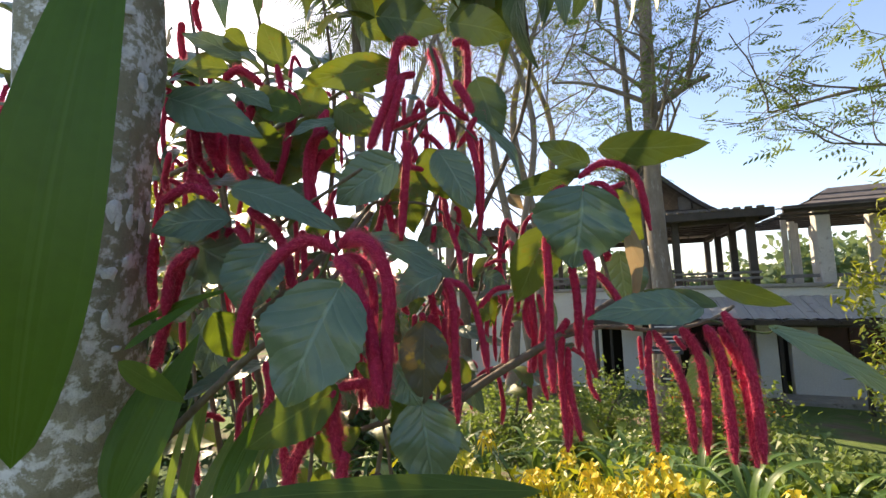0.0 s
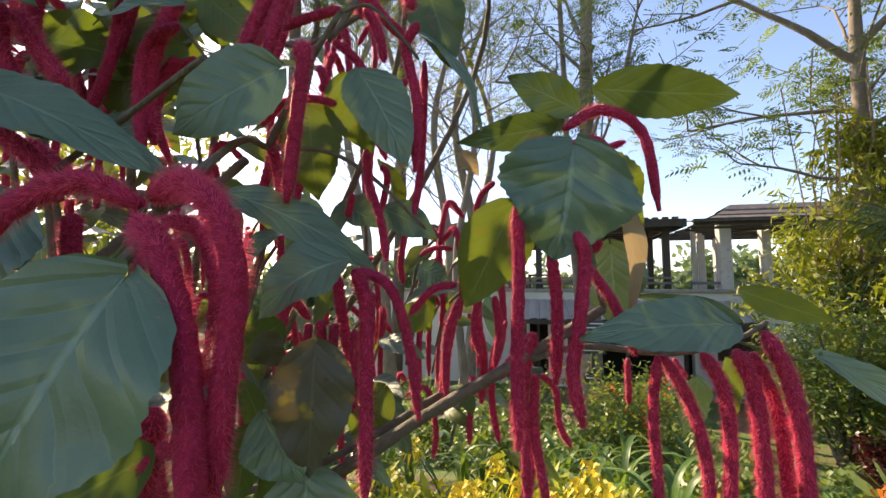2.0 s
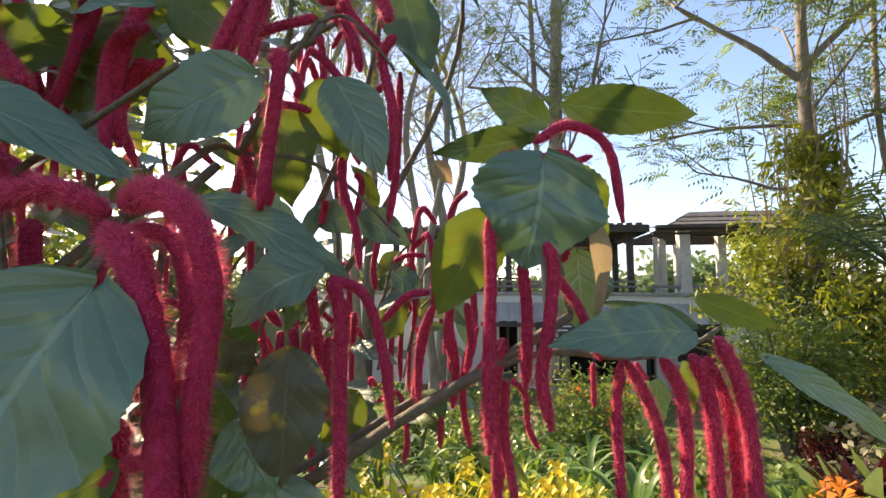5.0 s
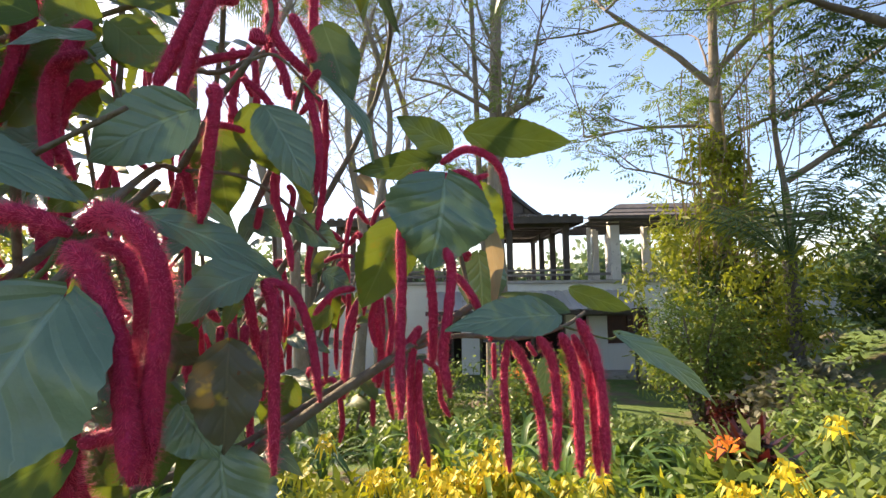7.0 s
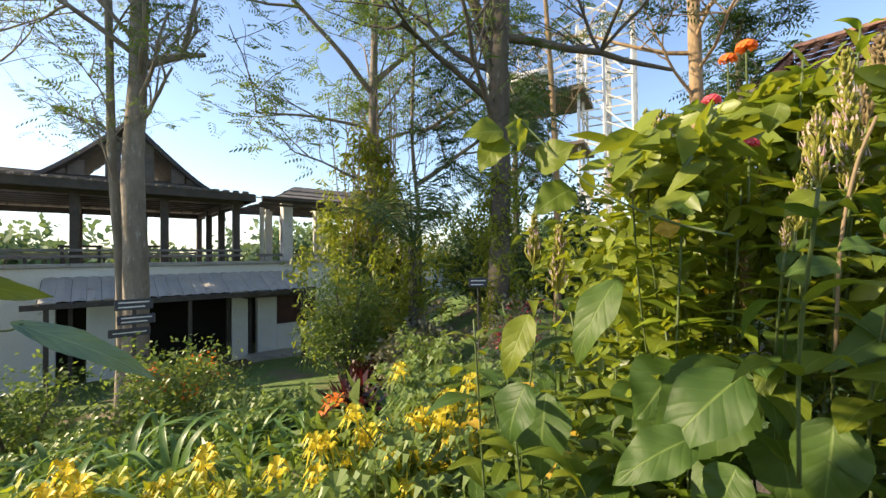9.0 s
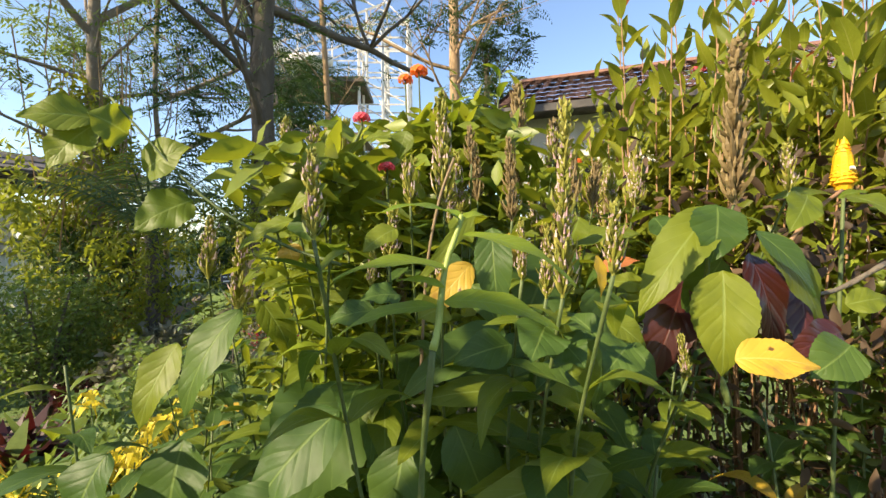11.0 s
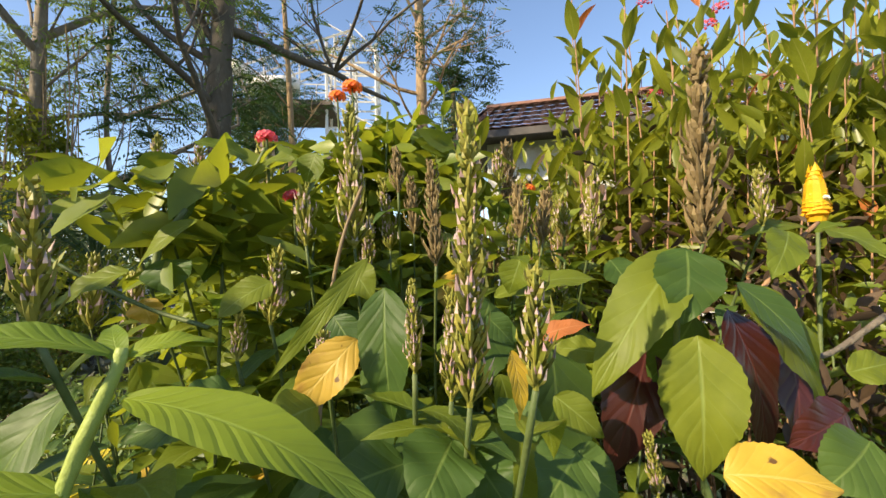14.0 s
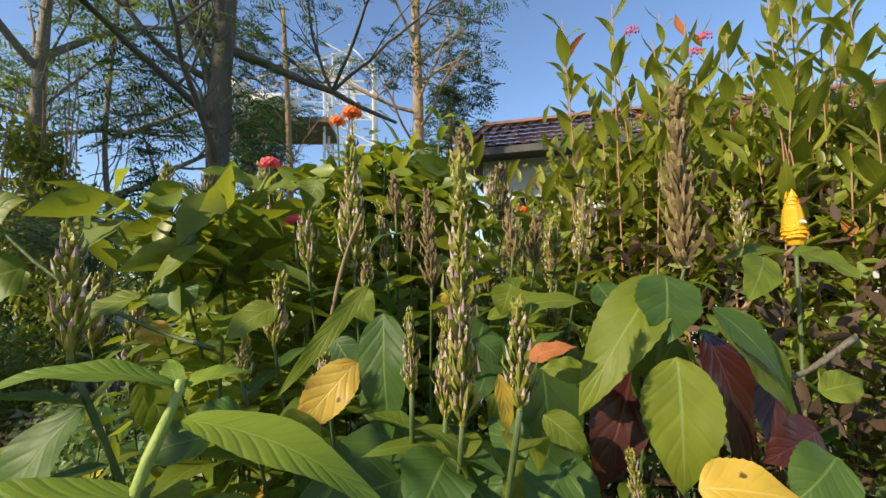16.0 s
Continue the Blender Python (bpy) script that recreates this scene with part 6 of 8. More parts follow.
catkin(chenille, [(0.122, 0.756, 1.483), (0.110, 0.763, 1.412), (0.106, 0.770, 1.341)], 0.0092)
catkin(chenille, [(0.153, 0.787, 1.471), (0.167, 0.793, 1.407), (0.165, 0.800, 1.344)], 0.0085)
catkin(chenille, [(0.207, 0.737, 1.364), (0.214, 0.744, 1.296), (0.207, 0.752, 1.218)], 0.0098)
catkin(chenille, [(-0.024, 0.722, 1.516), (-0.016, 0.728, 1.458), (0.001, 0.736, 1.379)], 0.0098)
catkin(chenille, [(0.015, 0.724, 1.496), (0.012, 0.732, 1.418)], 0.0098)
# pale trunk and strap leaves beside the path
garden_trunk = thing("leaning_tree", (-0.55, 0.56, 0), "leaning pale trunk patched with white lichen", "tree")
stem(garden_trunk, [(-0.082, 0.115, -0.100), (-0.062, 0.095, 0.500), (-0.042, 0.095, 1.195), (0.005, 0.049, 1.447), (0.038, 0.025, 1.690), (0.046, 0.018, 1.947), (0.027, 0.017, 2.350), (0.077, 0.117, 3.200), (-0.023, 0.217, 5.000)], 0.100, 0.075, M_LICHEN, 'trunk')
trunk_line = smooth_line([(-0.082, 0.115, -0.100), (-0.062, 0.095, 0.500), (-0.042, 0.095, 1.195), (0.005, 0.049, 1.447), (0.038, 0.025, 1.690), (0.046, 0.018, 1.947), (0.027, 0.017, 2.350), (0.077, 0.117, 3.200), (-0.023, 0.217, 5.000)], 48)
g_lichen = random.Random(77)
for k in range(95):
    i = g_lichen.randrange(10, 38)
    u = i / 48 * 12
    rad = (0.100 - 0.025 * u / 12) * (1 + 0.10 * math.sin(u * 1.9)) + 0.0005
    turn, w, h = g_lichen.uniform(-2.9, 0.5), g_lichen.uniform(0.05, 0.16), g_lichen.uniform(0.006, 0.024)
    c, d = trunk_line[i].lerp(trunk_line[i + 1], g_lichen.random()), (trunk_line[i + 1] - trunk_line[i]).normalized()
    side = d.cross(Vector((0, 1, 0))).normalized() * -1
    fwd = side.cross(d)
    bm, ring, n = bmesh.new(), [], 9
    for j in range(n):
        a = j * math.tau / n
        q = g_lichen.uniform(0.6, 1.1)
        th = turn + w * q * math.cos(a)
        out_dir = side * math.cos(th) + fwd * math.sin(th)
        ring.append(bm.verts.new(c + d * (h * q * math.sin(a)) + out_dir * (rad - 0.002)))
    th = turn
    top = bm.verts.new(c + (side * math.cos(th) + fwd * math.sin(th)) * (rad + 0.0022))
    for j in range(n):
        bm.faces.new((ring[j], ring[(j + 1) % n], top))
    bmesh.ops.recalc_face_normals(bm, faces=bm.faces)
    part("lichen_patch", bm, M_LICHEN_PALE, garden_trunk, smooth=True)
stem(garden_trunk, [(0.070, 0.10, 3.0), (0.25, 0.35, 3.7), (0.30, 0.75, 4.6)], 0.055, 0.03, M_LICHEN, 'bough')
spear_plant = thing("spear_plant", (-0.42, 0.34, 0), "clump of broad dark green spear-shaped leaves", "plant")
blade(spear_plant, (0.031, 0.047, 1.354), (0.122, 0.019, 1.928), 0.099, (0.241, -0.965, -0.105), M_STRAPD, 0.03, 0.1, teeth=0.0, wave=0.01, lobes=0.0)
blade(spear_plant, (-0.001, 0.210, 1.242), (0.064, 0.269, 1.450), 0.057, (0.286, -0.954, 0.086), M_STRAPD, 0.03, 0.1, teeth=0.0, wave=0.01, lobes=0.0)
blade(spear_plant, (0.081, 0.295, 1.190), (0.125, 0.381, 1.334), 0.044, (0.286, -0.954, 0.086), M_STRAPD, 0.03, 0.1, teeth=0.0, wave=0.01, lobes=0.0)
blade(spear_plant, (0.523, 0.145, 1.277), (0.138, 0.103, 1.298), 0.033, (-0.001, -0.643, 0.766), M_SHD, 0.03, 0.1, teeth=0.0, wave=0.01, lobes=0.0)
blade(spear_plant, (0.027, 0.171, 1.427), (0.076, 0.227, 1.362), 0.029, (-0.001, -0.894, 0.448), M_STRAP, 0.03, 0.1, teeth=0.0, wave=0.01, lobes=0.0)
blade(spear_plant, (-0.004, 0.220, 1.435), (0.082, 0.263, 1.506), 0.017, (-0.001, -0.894, 0.448), M_STRAPD, 0.03, 0.1, teeth=0.0, wave=0.01, lobes=0.0)
blade(spear_plant, (-0.038, 0.268, 1.461), (0.113, 0.282, 1.518), 0.017, (-0.001, -0.818, 0.575), M_STRAPD, 0.03, 0.1, teeth=0.0, wave=0.01, lobes=0.0)
blade(spear_plant, (-0.032, 0.241, 1.235), (-0.025, 0.295, 1.392), 0.048, (0.286, -0.954, 0.086), M_STRAPD, 0.03, 0.1, teeth=0.0, wave=0.01, lobes=0.0)
blade(spear_plant, (0.024, 0.456, 1.091), (0.096, 0.532, 1.335), 0.019, (0.192, -0.963, 0.187), M_STRAP, 0.03, 0.1, teeth=0.0, wave=0.01, lobes=0.0)
blade(spear_plant, (-0.222, 0.456, 1.098), (-0.176, 0.538, 1.280), 0.019, (0.192, -0.963, 0.187), M_STRAP, 0.03, 0.1, teeth=0.0, wave=0.01, lobes=0.0)
blade(spear_plant, (0.046, 0.456, 1.091), (0.141, 0.525, 1.401), 0.016, (0.192, -0.963, 0.187), M_STRAP, 0.03, 0.1, teeth=0.0, wave=0.01, lobes=0.0)
blade(spear_plant, (-0.162, 0.456, 1.097), (-0.135, 0.530, 1.351), 0.023, (0.192, -0.963, 0.187), M_STRAP, 0.03, 0.1, teeth=0.0, wave=0.01, lobes=0.0)
blade(spear_plant, (-0.127, 0.456, 1.096), (-0.135, 0.531, 1.346), 0.017, (0.192, -0.963, 0.187), M_STRAP, 0.03, 0.1, teeth=0.0, wave=0.01, lobes=0.0)
blade(spear_plant, (-0.049, 0.456, 1.093), (0.010, 0.539, 1.269), 0.028, (0.192, -0.963, 0.187), M_STRAP, 0.03, 0.1, teeth=0.0, wave=0.01, lobes=0.0)
blade(spear_plant, (0.002, 0.456, 1.092), (0.076, 0.533, 1.324), 0.019, (0.192, -0.963, 0.187), M_STRAP, 0.03, 0.1, teeth=0.0, wave=0.01, lobes=0.0)
blade(spear_plant, (-0.101, 0.456, 1.095), (-0.103, 0.536, 1.299), 0.016, (0.192, -0.963, 0.187), M_STRAP, 0.03, 0.1, teeth=0.0, wave=0.01, lobes=0.0)
blade(spear_plant, (-0.200, 0.456, 1.098), (-0.138, 0.526, 1.396), 0.024, (0.192, -0.963, 0.187), M_STRAP, 0.03, 0.1, teeth=0.0, wave=0.01, lobes=0.0)
blade(spear_plant, (-0.072, 0.456, 1.094), (-0.048, 0.526, 1.391), 0.027, (0.192, -0.963, 0.187), M_STRAP, 0.03, 0.1, teeth=0.0, wave=0.01, lobes=0.0)


# ---------------- shrubs beside the path ----------------
BROAD = [leaf_bm(1.0, w, b, f, 0.03, 0.012, 90 + i, 0.74, 12, 0.0) for i, (w, b, f) in enumerate([(0.46, 0.10, 0.16), (0.42, 0.14, 0.22), (0.50, 0.07, 0.12), (0.38, 0.18, 0.2), (0.44, 0.02, 0.3)])]
SLIM = [leaf_bm(1.0, w, b, f, 0.02, 0.0, 120 + i, 0.95, 9, 0.0) for i, (w, b, f) in enumerate([(0.34, 0.06, 0.2), (0.30, 0.10, 0.25), (0.38, 0.03, 0.15), (0.28, -0.05, 0.2)])]


def leaf_set(kinds, material):
    return [mesh_of("leaf", k.copy(), material) for k in kinds]


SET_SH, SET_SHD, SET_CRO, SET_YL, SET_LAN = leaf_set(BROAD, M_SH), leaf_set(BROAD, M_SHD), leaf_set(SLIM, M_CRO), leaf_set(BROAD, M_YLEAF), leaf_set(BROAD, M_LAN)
SET_MIX = SET_SH + SET_SHD + SET_SHD
SET_AC, SET_ACY, SET_RST = leaf_set(BROAD, M_AC), leaf_set(BROAD, M_ACY), leaf_set(SLIM, M_RUST)
for k in BROAD + SLIM:
    k.free()


def free_of_path(p, room):
    """True where p keeps clear of the line walked."""
    return all((Vector(p) - Vector(q)).length > room for q in ((0, 0, 1.5), (0.03, 0.26, 1.5), (0.14, 0.02, 1.51), (0.25, -0.14, 1.52), (0.35, -0.28, 1.55), (0.40, -0.36, 1.57), (0.45, -0.42, 1.59), (0.53, -0.45, 1.61)))


def put_leaf(parent, mesh, base, out, length, up, name="leaf"):
    m = aim(base, Vector(base) + Vector(out), up) @ Matrix.Diagonal((length, length, length, 1))
    return part(name, mesh, None, parent, m=m)


def broad_shrub(at, height, stems, leaf, sets, seed, label, room=0.5, gap=0.085, spread=0.28, low=0.35, name="broadleaf_shrub", droop=0.35, yellow=0.03):
    """Upright stems with crossed pairs of drooping leaves."""
    g = random.Random(seed)
    b = Vector((at[0], at[1], ground_z(*at)))
    p = thing(name, (b.x, b.y, b.z), label, "shrub", label)
    for k in range(stems):
        a = k * 2.4 + g.uniform(-0.4, 0.4)
        h = height * g.uniform(0.72, 1.05)
        tip = Vector((math.cos(a) * spread * g.uniform(0.3, 1), math.sin(a) * spread * g.uniform(0.3, 1), h))
        line = smooth_line([Vector((tip.x * 0.15, tip.y * 0.15, -0.03)), tip * 0.55 + Vector((g.gauss(0, 0.03), g.gauss(0, 0.03), 0)), tip], 16)
        if not all(free_of_path(b + q, room * 0.6) for q in line):
            continue
        bm = bmesh.new()
        tube(bm, line, [0.0038 - 0.0001 * i for i in range(17)], 6)
        part("stem", bm, M_STEM, p, smooth=True)
        z, turn = low * h, g.uniform(0, 3)
        while z < h:
            f = z / h * 16
            i = min(15, int(f))
            q = line[i].lerp(line[i + 1], f - i)
            turn += math.pi / 2
            near_top = z / h
            for sg in (0, math.pi):
                o = Vector((math.cos(turn + sg), math.sin(turn + sg), (0.75 if near_top > 0.93 else 0.2) - droop * g.uniform(0.2, 1.3)))
                ln = leaf * g.uniform(0.65, 1.2) * (0.6 if near_top > 0.94 else 1)
                if free_of_path(b + q + o * ln * 0.7, room):
                    s = SET_YL if g.random() < yellow else sets
                    put_leaf(p, s[g.randrange(len(s))], q, o, ln, (o.x * 0.3, o.y * 0.3, 1))
            z += gap * g.uniform(0.8, 1.3)
    return p


def olive_shrub(at, height, stems, leaf, seed, label, spread=0.5, low=0.4):
    """Many ascending stems with narrow upright leaves set spirally."""
    g = random.Random(seed)
    b = Vector((at[0], at[1], ground_z(*at)))
    p = thing("olive_shrub", (b.x, b.y, b.z), label, "shrub", label)
    for k in range(stems):
        a, h = k * 2.4, height * g.uniform(0.7, 1.04)
        r = spread * math.sqrt((k + 0.5) / stems)
        tip = Vector((math.cos(a) * r, math.sin(a) * r, h))
        line = smooth_line([Vector((tip.x * 0.1, tip.y * 0.1, -0.03)), tip * 0.5 + Vector((tip.x * 0.1, tip.y * 0.1, 0.05)), tip], 14)
        if not all(free_of_path(b + q, 0.45) for q in line):
            continue
        bm = bmesh.new()
        tube(bm, line, [0.006 - 0.0003 * i for i in range(15)], 5)
        part("stem", bm, M_RED_STEM, p, smooth=True)
        n = int(12 + 4 * g.random())
        for j in range(n):
            f = (low + (1 - low) * ((j + 0.5) / n) ** 0.75) * 13.9
            i = int(f)
            q = line[i].lerp(line[i + 1], f - i)
            t = j * 2.4 + k
            up = 0.5 + 1.3 * j / n
            o = Vector((math.cos(t), math.sin(t), up * g.uniform(0.6, 1.2)))
            ln = leaf * g.uniform(0.7, 1.2)
            if free_of_path(b + q + o.normalized() * ln, 0.5):
                s = SET_RST if g.random() < (0.04 if j >= n - 1 else 0.0) else SET_CRO
                put_leaf(p, s[g.randrange(4)], q, o, ln, (-o.x, -o.y, 1.0))
    return p


def spike(parent, base, top, r, seed, body=None, tips=None):
    """A tall flower spike: whorls of slim upright buds round a stalk."""
    g = random.Random(seed)
    body, tips = body or M_BUD, tips or M_BUDT
    r *= 1.3
    base, top = Vector(base), Vector(top)
    ax = (top - base).normalized()
    u = ax.orthogonal().normalized()
    v = ax.cross(u)
    n = max(54, int((top - base).length / (r * 0.044)))
    bm = bmesh.new()
    tube(bm, [base, base.lerp(top, 0.5), top], [r * 0.14, r * 0.11, r * 0.06], 6)
    for k in range(n):
        s = min(0.99, (int(k / 6) * 6 + g.uniform(0, 3.5)) / n)
        a = k * 1.047 + int(k / 6) * 0.5 + g.uniform(-0.45, 0.45)
        o = u * math.cos(a) + v * math.sin(a)
        rr = r * (1.0 - 0.66 * s) * g.uniform(0.45, 1.35)
        p = base.lerp(top, s) + o * r * 0.08
        lean = g.uniform(0.25, 0.8)
        q = p + o * rr * lean + ax * rr * g.uniform(0.6, 1.2)
        e = q + ax * rr * g.uniform(0.3, 0.9) + o * rr * g.uniform(-0.1, 0.3)
        w = r * g.uniform(0.10, 0.17)
        sd = ax.cross(o) * w
        m0 = p.lerp(q, 0.6)
        f = [bm.verts.new(x) for x in (p, m0 + sd, m0 - sd, m0 + o * w, q + sd * 0.8, q - sd * 0.8, q + o * w * 0.8, e)]
        for tri in ((0, 1, 3), (0, 3, 2), (0, 2, 1), (1, 4, 6), (1, 6, 3), (3, 6, 5), (3, 5, 2), (2, 5, 4), (2, 4, 1)):
            bm.faces.new([f[i] for i in tri])
        late = s < 0.8 and g.random() < 0.6
        for tri in ((4, 7, 6), (6, 7, 5), (5, 7, 4)):
            bm.faces.new([f[i] for i in tri]).material_index = 1 if late else 0
    return part("flower_spike", bm, [body, tips], parent)


def leafy_stem(parent, pts):
    """The stalk below a flower spike, with crossed pairs of leaves."""
    stem(parent, pts, 0.0024, 0.0018, M_STEM, "stem")
    g = random.Random(int(abs(pts[0][0] * 911 + pts[0][1] * 577) * 100))
    line = smooth_line(pts, 12)
    turn = g.uniform(0, 3)
    for i in (11, 8, 5):
        turn += math.pi / 2
        for sg in (0, math.pi):
            o = Vector((math.cos(turn + sg), math.sin(turn + sg), g.uniform(-0.5, 0.45)))
            q = line[i]
            ln = g.uniform(0.05, 0.075) + 0.007 * (11 - i)
            if free_of_path(parent.location + q + o * ln, 0.24):
                put_leaf(parent, (SET_SH if g.random() < 0.6 else SET_SHD)[g.randrange(5)], q, o, ln, (o.x * 0.3, o.y * 0.3, 1))


def flower_head(parent, at, r, material, seed, count=46, name="flower_head"):
    """A domed head of many small florets."""
    g = random.Random(seed)
    bm = bmesh.new()
    c = Vector(at)
    for k in range(count):
        z = 1 - 1.15 * k / count
        a = k * 2.39996
        rad = math.sqrt(max(0, 1 - z * z))
        o = Vector((rad * math.cos(a), rad * math.sin(a), z * 0.7))
        p = c + o * r
        n = o.normalized()
        u = n.orthogonal().normalized()
        v = n.cross(u)
        s = r * 0.26 * g.uniform(0.7, 1.2)
        mid = bm.verts.new(p + n * s * 0.1)
        ring = [bm.verts.new(p + (u * math.cos(i * 1.2566) + v * math.sin(i * 1.2566)) * s + n * s * 0.35) for i in range(5)]
        for i in range(5):
            bm.faces.new((mid, ring[i], ring[(i + 1) % 5]))
        tube(bm, [c, p], [r * 0.03, r * 0.03], 3, False)
    return part(name, bm, material, parent)


def candle_flower(parent, base, top, r, seed):
    """A candle of overlapping golden bracts with a few white petals."""
    g = random.Random(seed)
    base, top = Vector(base), Vector(top)
    ax = (top - base).normalized()
    u = ax.orthogonal().normalized()
    v = ax.cross(u)
    bm = bmesh.new()
    for k in range(44):
        s = k / 44
        a = (k % 4) * math.pi / 2 + (k // 4) * 0.35
        o = u * math.cos(a) + v * math.sin(a)
        sd = ax.cross(o)
        p = base.lerp(top, s * 0.85)
        w = r * (1.0 - 0.55 * s)
        ln = (top - base).length * 0.30
        pts = [p, p + o * w * 0.8 + sd * w * 0.7 + ax * ln * 0.4, p + o * w * 1.0 + ax * ln * 0.45, p + o * w * 0.8 - sd * w * 0.7 + ax * ln * 0.4, p + o * w * 0.55 + ax * ln]
        q = [bm.verts.new(x) for x in pts]
        for t in ((0, 1, 2), (0, 2, 3), (1, 4, 2), (2, 4, 3)):
            bm.faces.new([q[i] for i in t])
    tube(bm, [base, base.lerp(top, 0.3), base.lerp(top, 0.7), base.lerp(top, 0.98)], [r * 0.6, r * 0.85, r * 0.66, r * 0.2], 10)
    part("bract_candle", bm, M_YELF, parent)
    for k in range(2):
        bm = bmesh.new()
        o = (u * math.cos(2.2 + k * 2) + v * math.sin(2.2 + k * 2))
        p = base.lerp(top, 0.35 + 0.2 * k)
        tube(bm, smooth_line([p, p + o * r * 0.9 + ax * r * 0.4, p + o * r * 1.3 + ax * r * 0.25], 6), [r * 0.10, r * 0.11, r * 0.13, r * 0.15, r * 0.13, r * 0.08, r * 0.03], 6)
        part("white_petal", bm, M_WHITEF, parent)


# fill behind the chenille shrub
g = random.Random(5)
for k in range(300):
    x, y, z = g.uniform(-1.5, 0.05), g.uniform(0.85, 1.9), g.uniform(0.7, 2.6)
    if x > -0.25 and (y < 1.05 or z > 1.5 or g.random() < 0.5):
        continue
    s = SET_ACY if g.random() < 0.35 else SET_AC
    put_leaf(chenille, s[g.randrange(5)], (x, y, z), (g.uniform(-1, 1), g.uniform(-1, 0.3), g.uniform(-0.9, 0.2)), g.uniform(0.12, 0.19), (g.uniform(-0.3, 0.3), -0.8, 1))
g2 = random.Random(19)
for k in range(95):
    y = g2.uniform(1.0, 1.7)
    x, z = y * g2.uniform(-0.66, -0.16), 1.5 + y * g2.uniform(0.02, 0.60)
    s = SET_ACY if g2.random() < 0.4 else SET_AC
    put_leaf(chenille, s[g2.randrange(5)], (x, y, z), (g2.uniform(-1, 1), g2.uniform(-1, 0.3), g2.uniform(-0.7, 0.3)), g2.uniform(0.11, 0.18), (g2.uniform(-0.3, 0.3), -0.8, 1))
for k in range(110):
    x, y, z = g.uniform(-1.5, 0.05), g.uniform(0.8, 1.6), g.uniform(1.15, 2.4)
    if x > -0.3 and (y < 1.0 or z > 1.5):
        continue
    o, n = g.uniform(-0.05, 0.05), g.uniform(0.12, 0.24)
    catkin(chenille, [(x, y, z), (x + o, y - 0.03, z + 0.02), (x + o * 1.4, y - 0.04, z - n * 0.5), (x + o * 1.3, y - 0.03, z - n)], 0.0095, 0.6)
for k in range(46):
    x, y, z = g.uniform(-0.3, 0.26), g.uniform(0.95, 1.5), g.uniform(1.15, 1.66)
    s = SET_ACY if g.random() < 0.4 else SET_AC
    put_leaf(chenille, s[g.randrange(5)], (x, y, z), (g.uniform(-1, 1), g.uniform(-1, 0.3), g.uniform(-0.9, 0.2)), g.uniform(0.07, 0.12), (g.uniform(-0.3, 0.3), -0.8, 1))
for k in range(26):
    x, y, z = g.uniform(-0.3, 0.24), g.uniform(0.95, 1.4), g.uniform(1.25, 1.66)
    o, n = g.uniform(-0.05, 0.05), g.uniform(0.08, 0.18)
    catkin(chenille, [(x, y, z), (x + o, y - 0.03, z + 0.02), (x + o * 1.4, y - 0.04, z - n * 0.5), (x + o * 1.3, y - 0.03, z - n)], 0.0085, 0.6)
    stem(chenille, [(x - 0.05, y + 0.03, z - 0.12), (x - 0.03, y + 0.03, z - 0.04), (x, y, z)], 0.003, 0.003, M_TWIG)
for k in range(16):
    x, y, z = g.uniform(-1.2, 0.0), g.uniform(0.9, 1.6), g.uniform(1.2, 2.1)
    stem(chenille, [(-0.3 + 0.4 * x, 1.1, 0.0), (x * 0.8, y, z * 0.6), (x, y, z)], 0.010, 0.004, M_TWIG)
stem(chenille, [(0.1, 0.9, -0.05), (-0.05, 0.80, 0.7), (-0.12, 0.72, 1.2)], 0.016, 0.011, M_TWIG)
# inner leaves and flowers
g4 = random.Random(41)
for k in range(56):
    y = g4.uniform(0.85, 1.3)
    x, z = y * g4.uniform(-0.45, 0.24), 1.5 + y * g4.uniform(-0.25, 0.52)
    if x > 0.05 and z > 1.68:
        continue
    s = SET_ACY if g4.random() < 0.35 else SET_AC
    put_leaf(chenille, s[g4.randrange(5)], (x, y, z), (g4.uniform(-1, 1), g4.uniform(-1, 0.3), g4.uniform(-0.9, 0.1)), g4.uniform(0.07, 0.13), (g4.uniform(-0.3, 0.3), -0.8, 1))
for k in range(34):
    y = g4.uniform(0.8, 1.2)
    x, z = y * g4.uniform(-0.5, 0.22), 1.5 + y * g4.uniform(-0.12, 0.5)
    if x > 0.05 and z > 1.66:
        continue
    o, n = g4.uniform(-0.05, 0.05), g4.uniform(0.08, 0.18)
    catkin(chenille, [(x, y, z), (x + o, y - 0.03, z + 0.025), (x + o * 1.5, y - 0.04, z - n * 0.5), (x + o * 1.3, y - 0.03, z - n)], 0.0090, 0.7)
for k in range(44):
    y = g4.uniform(0.9, 1.5)
    x, z = y * g4.uniform(-0.78, -0.42), 1.5 + y * g4.uniform(0.28, 0.66)
    s = SET_ACY if g4.random() < 0.4 else SET_AC
    put_leaf(chenille, s[g4.randrange(5)], (x, y, z), (g4.uniform(-1, 1), g4.uniform(-1, 0.3), g4.uniform(-0.7, 0.3)), g4.uniform(0.12, 0.18), (g4.uniform(-0.3, 0.3), -0.8, 1))
# upper crown of the shrub, added out of sight to shade the plants beyond
g3 = random.Random(23)
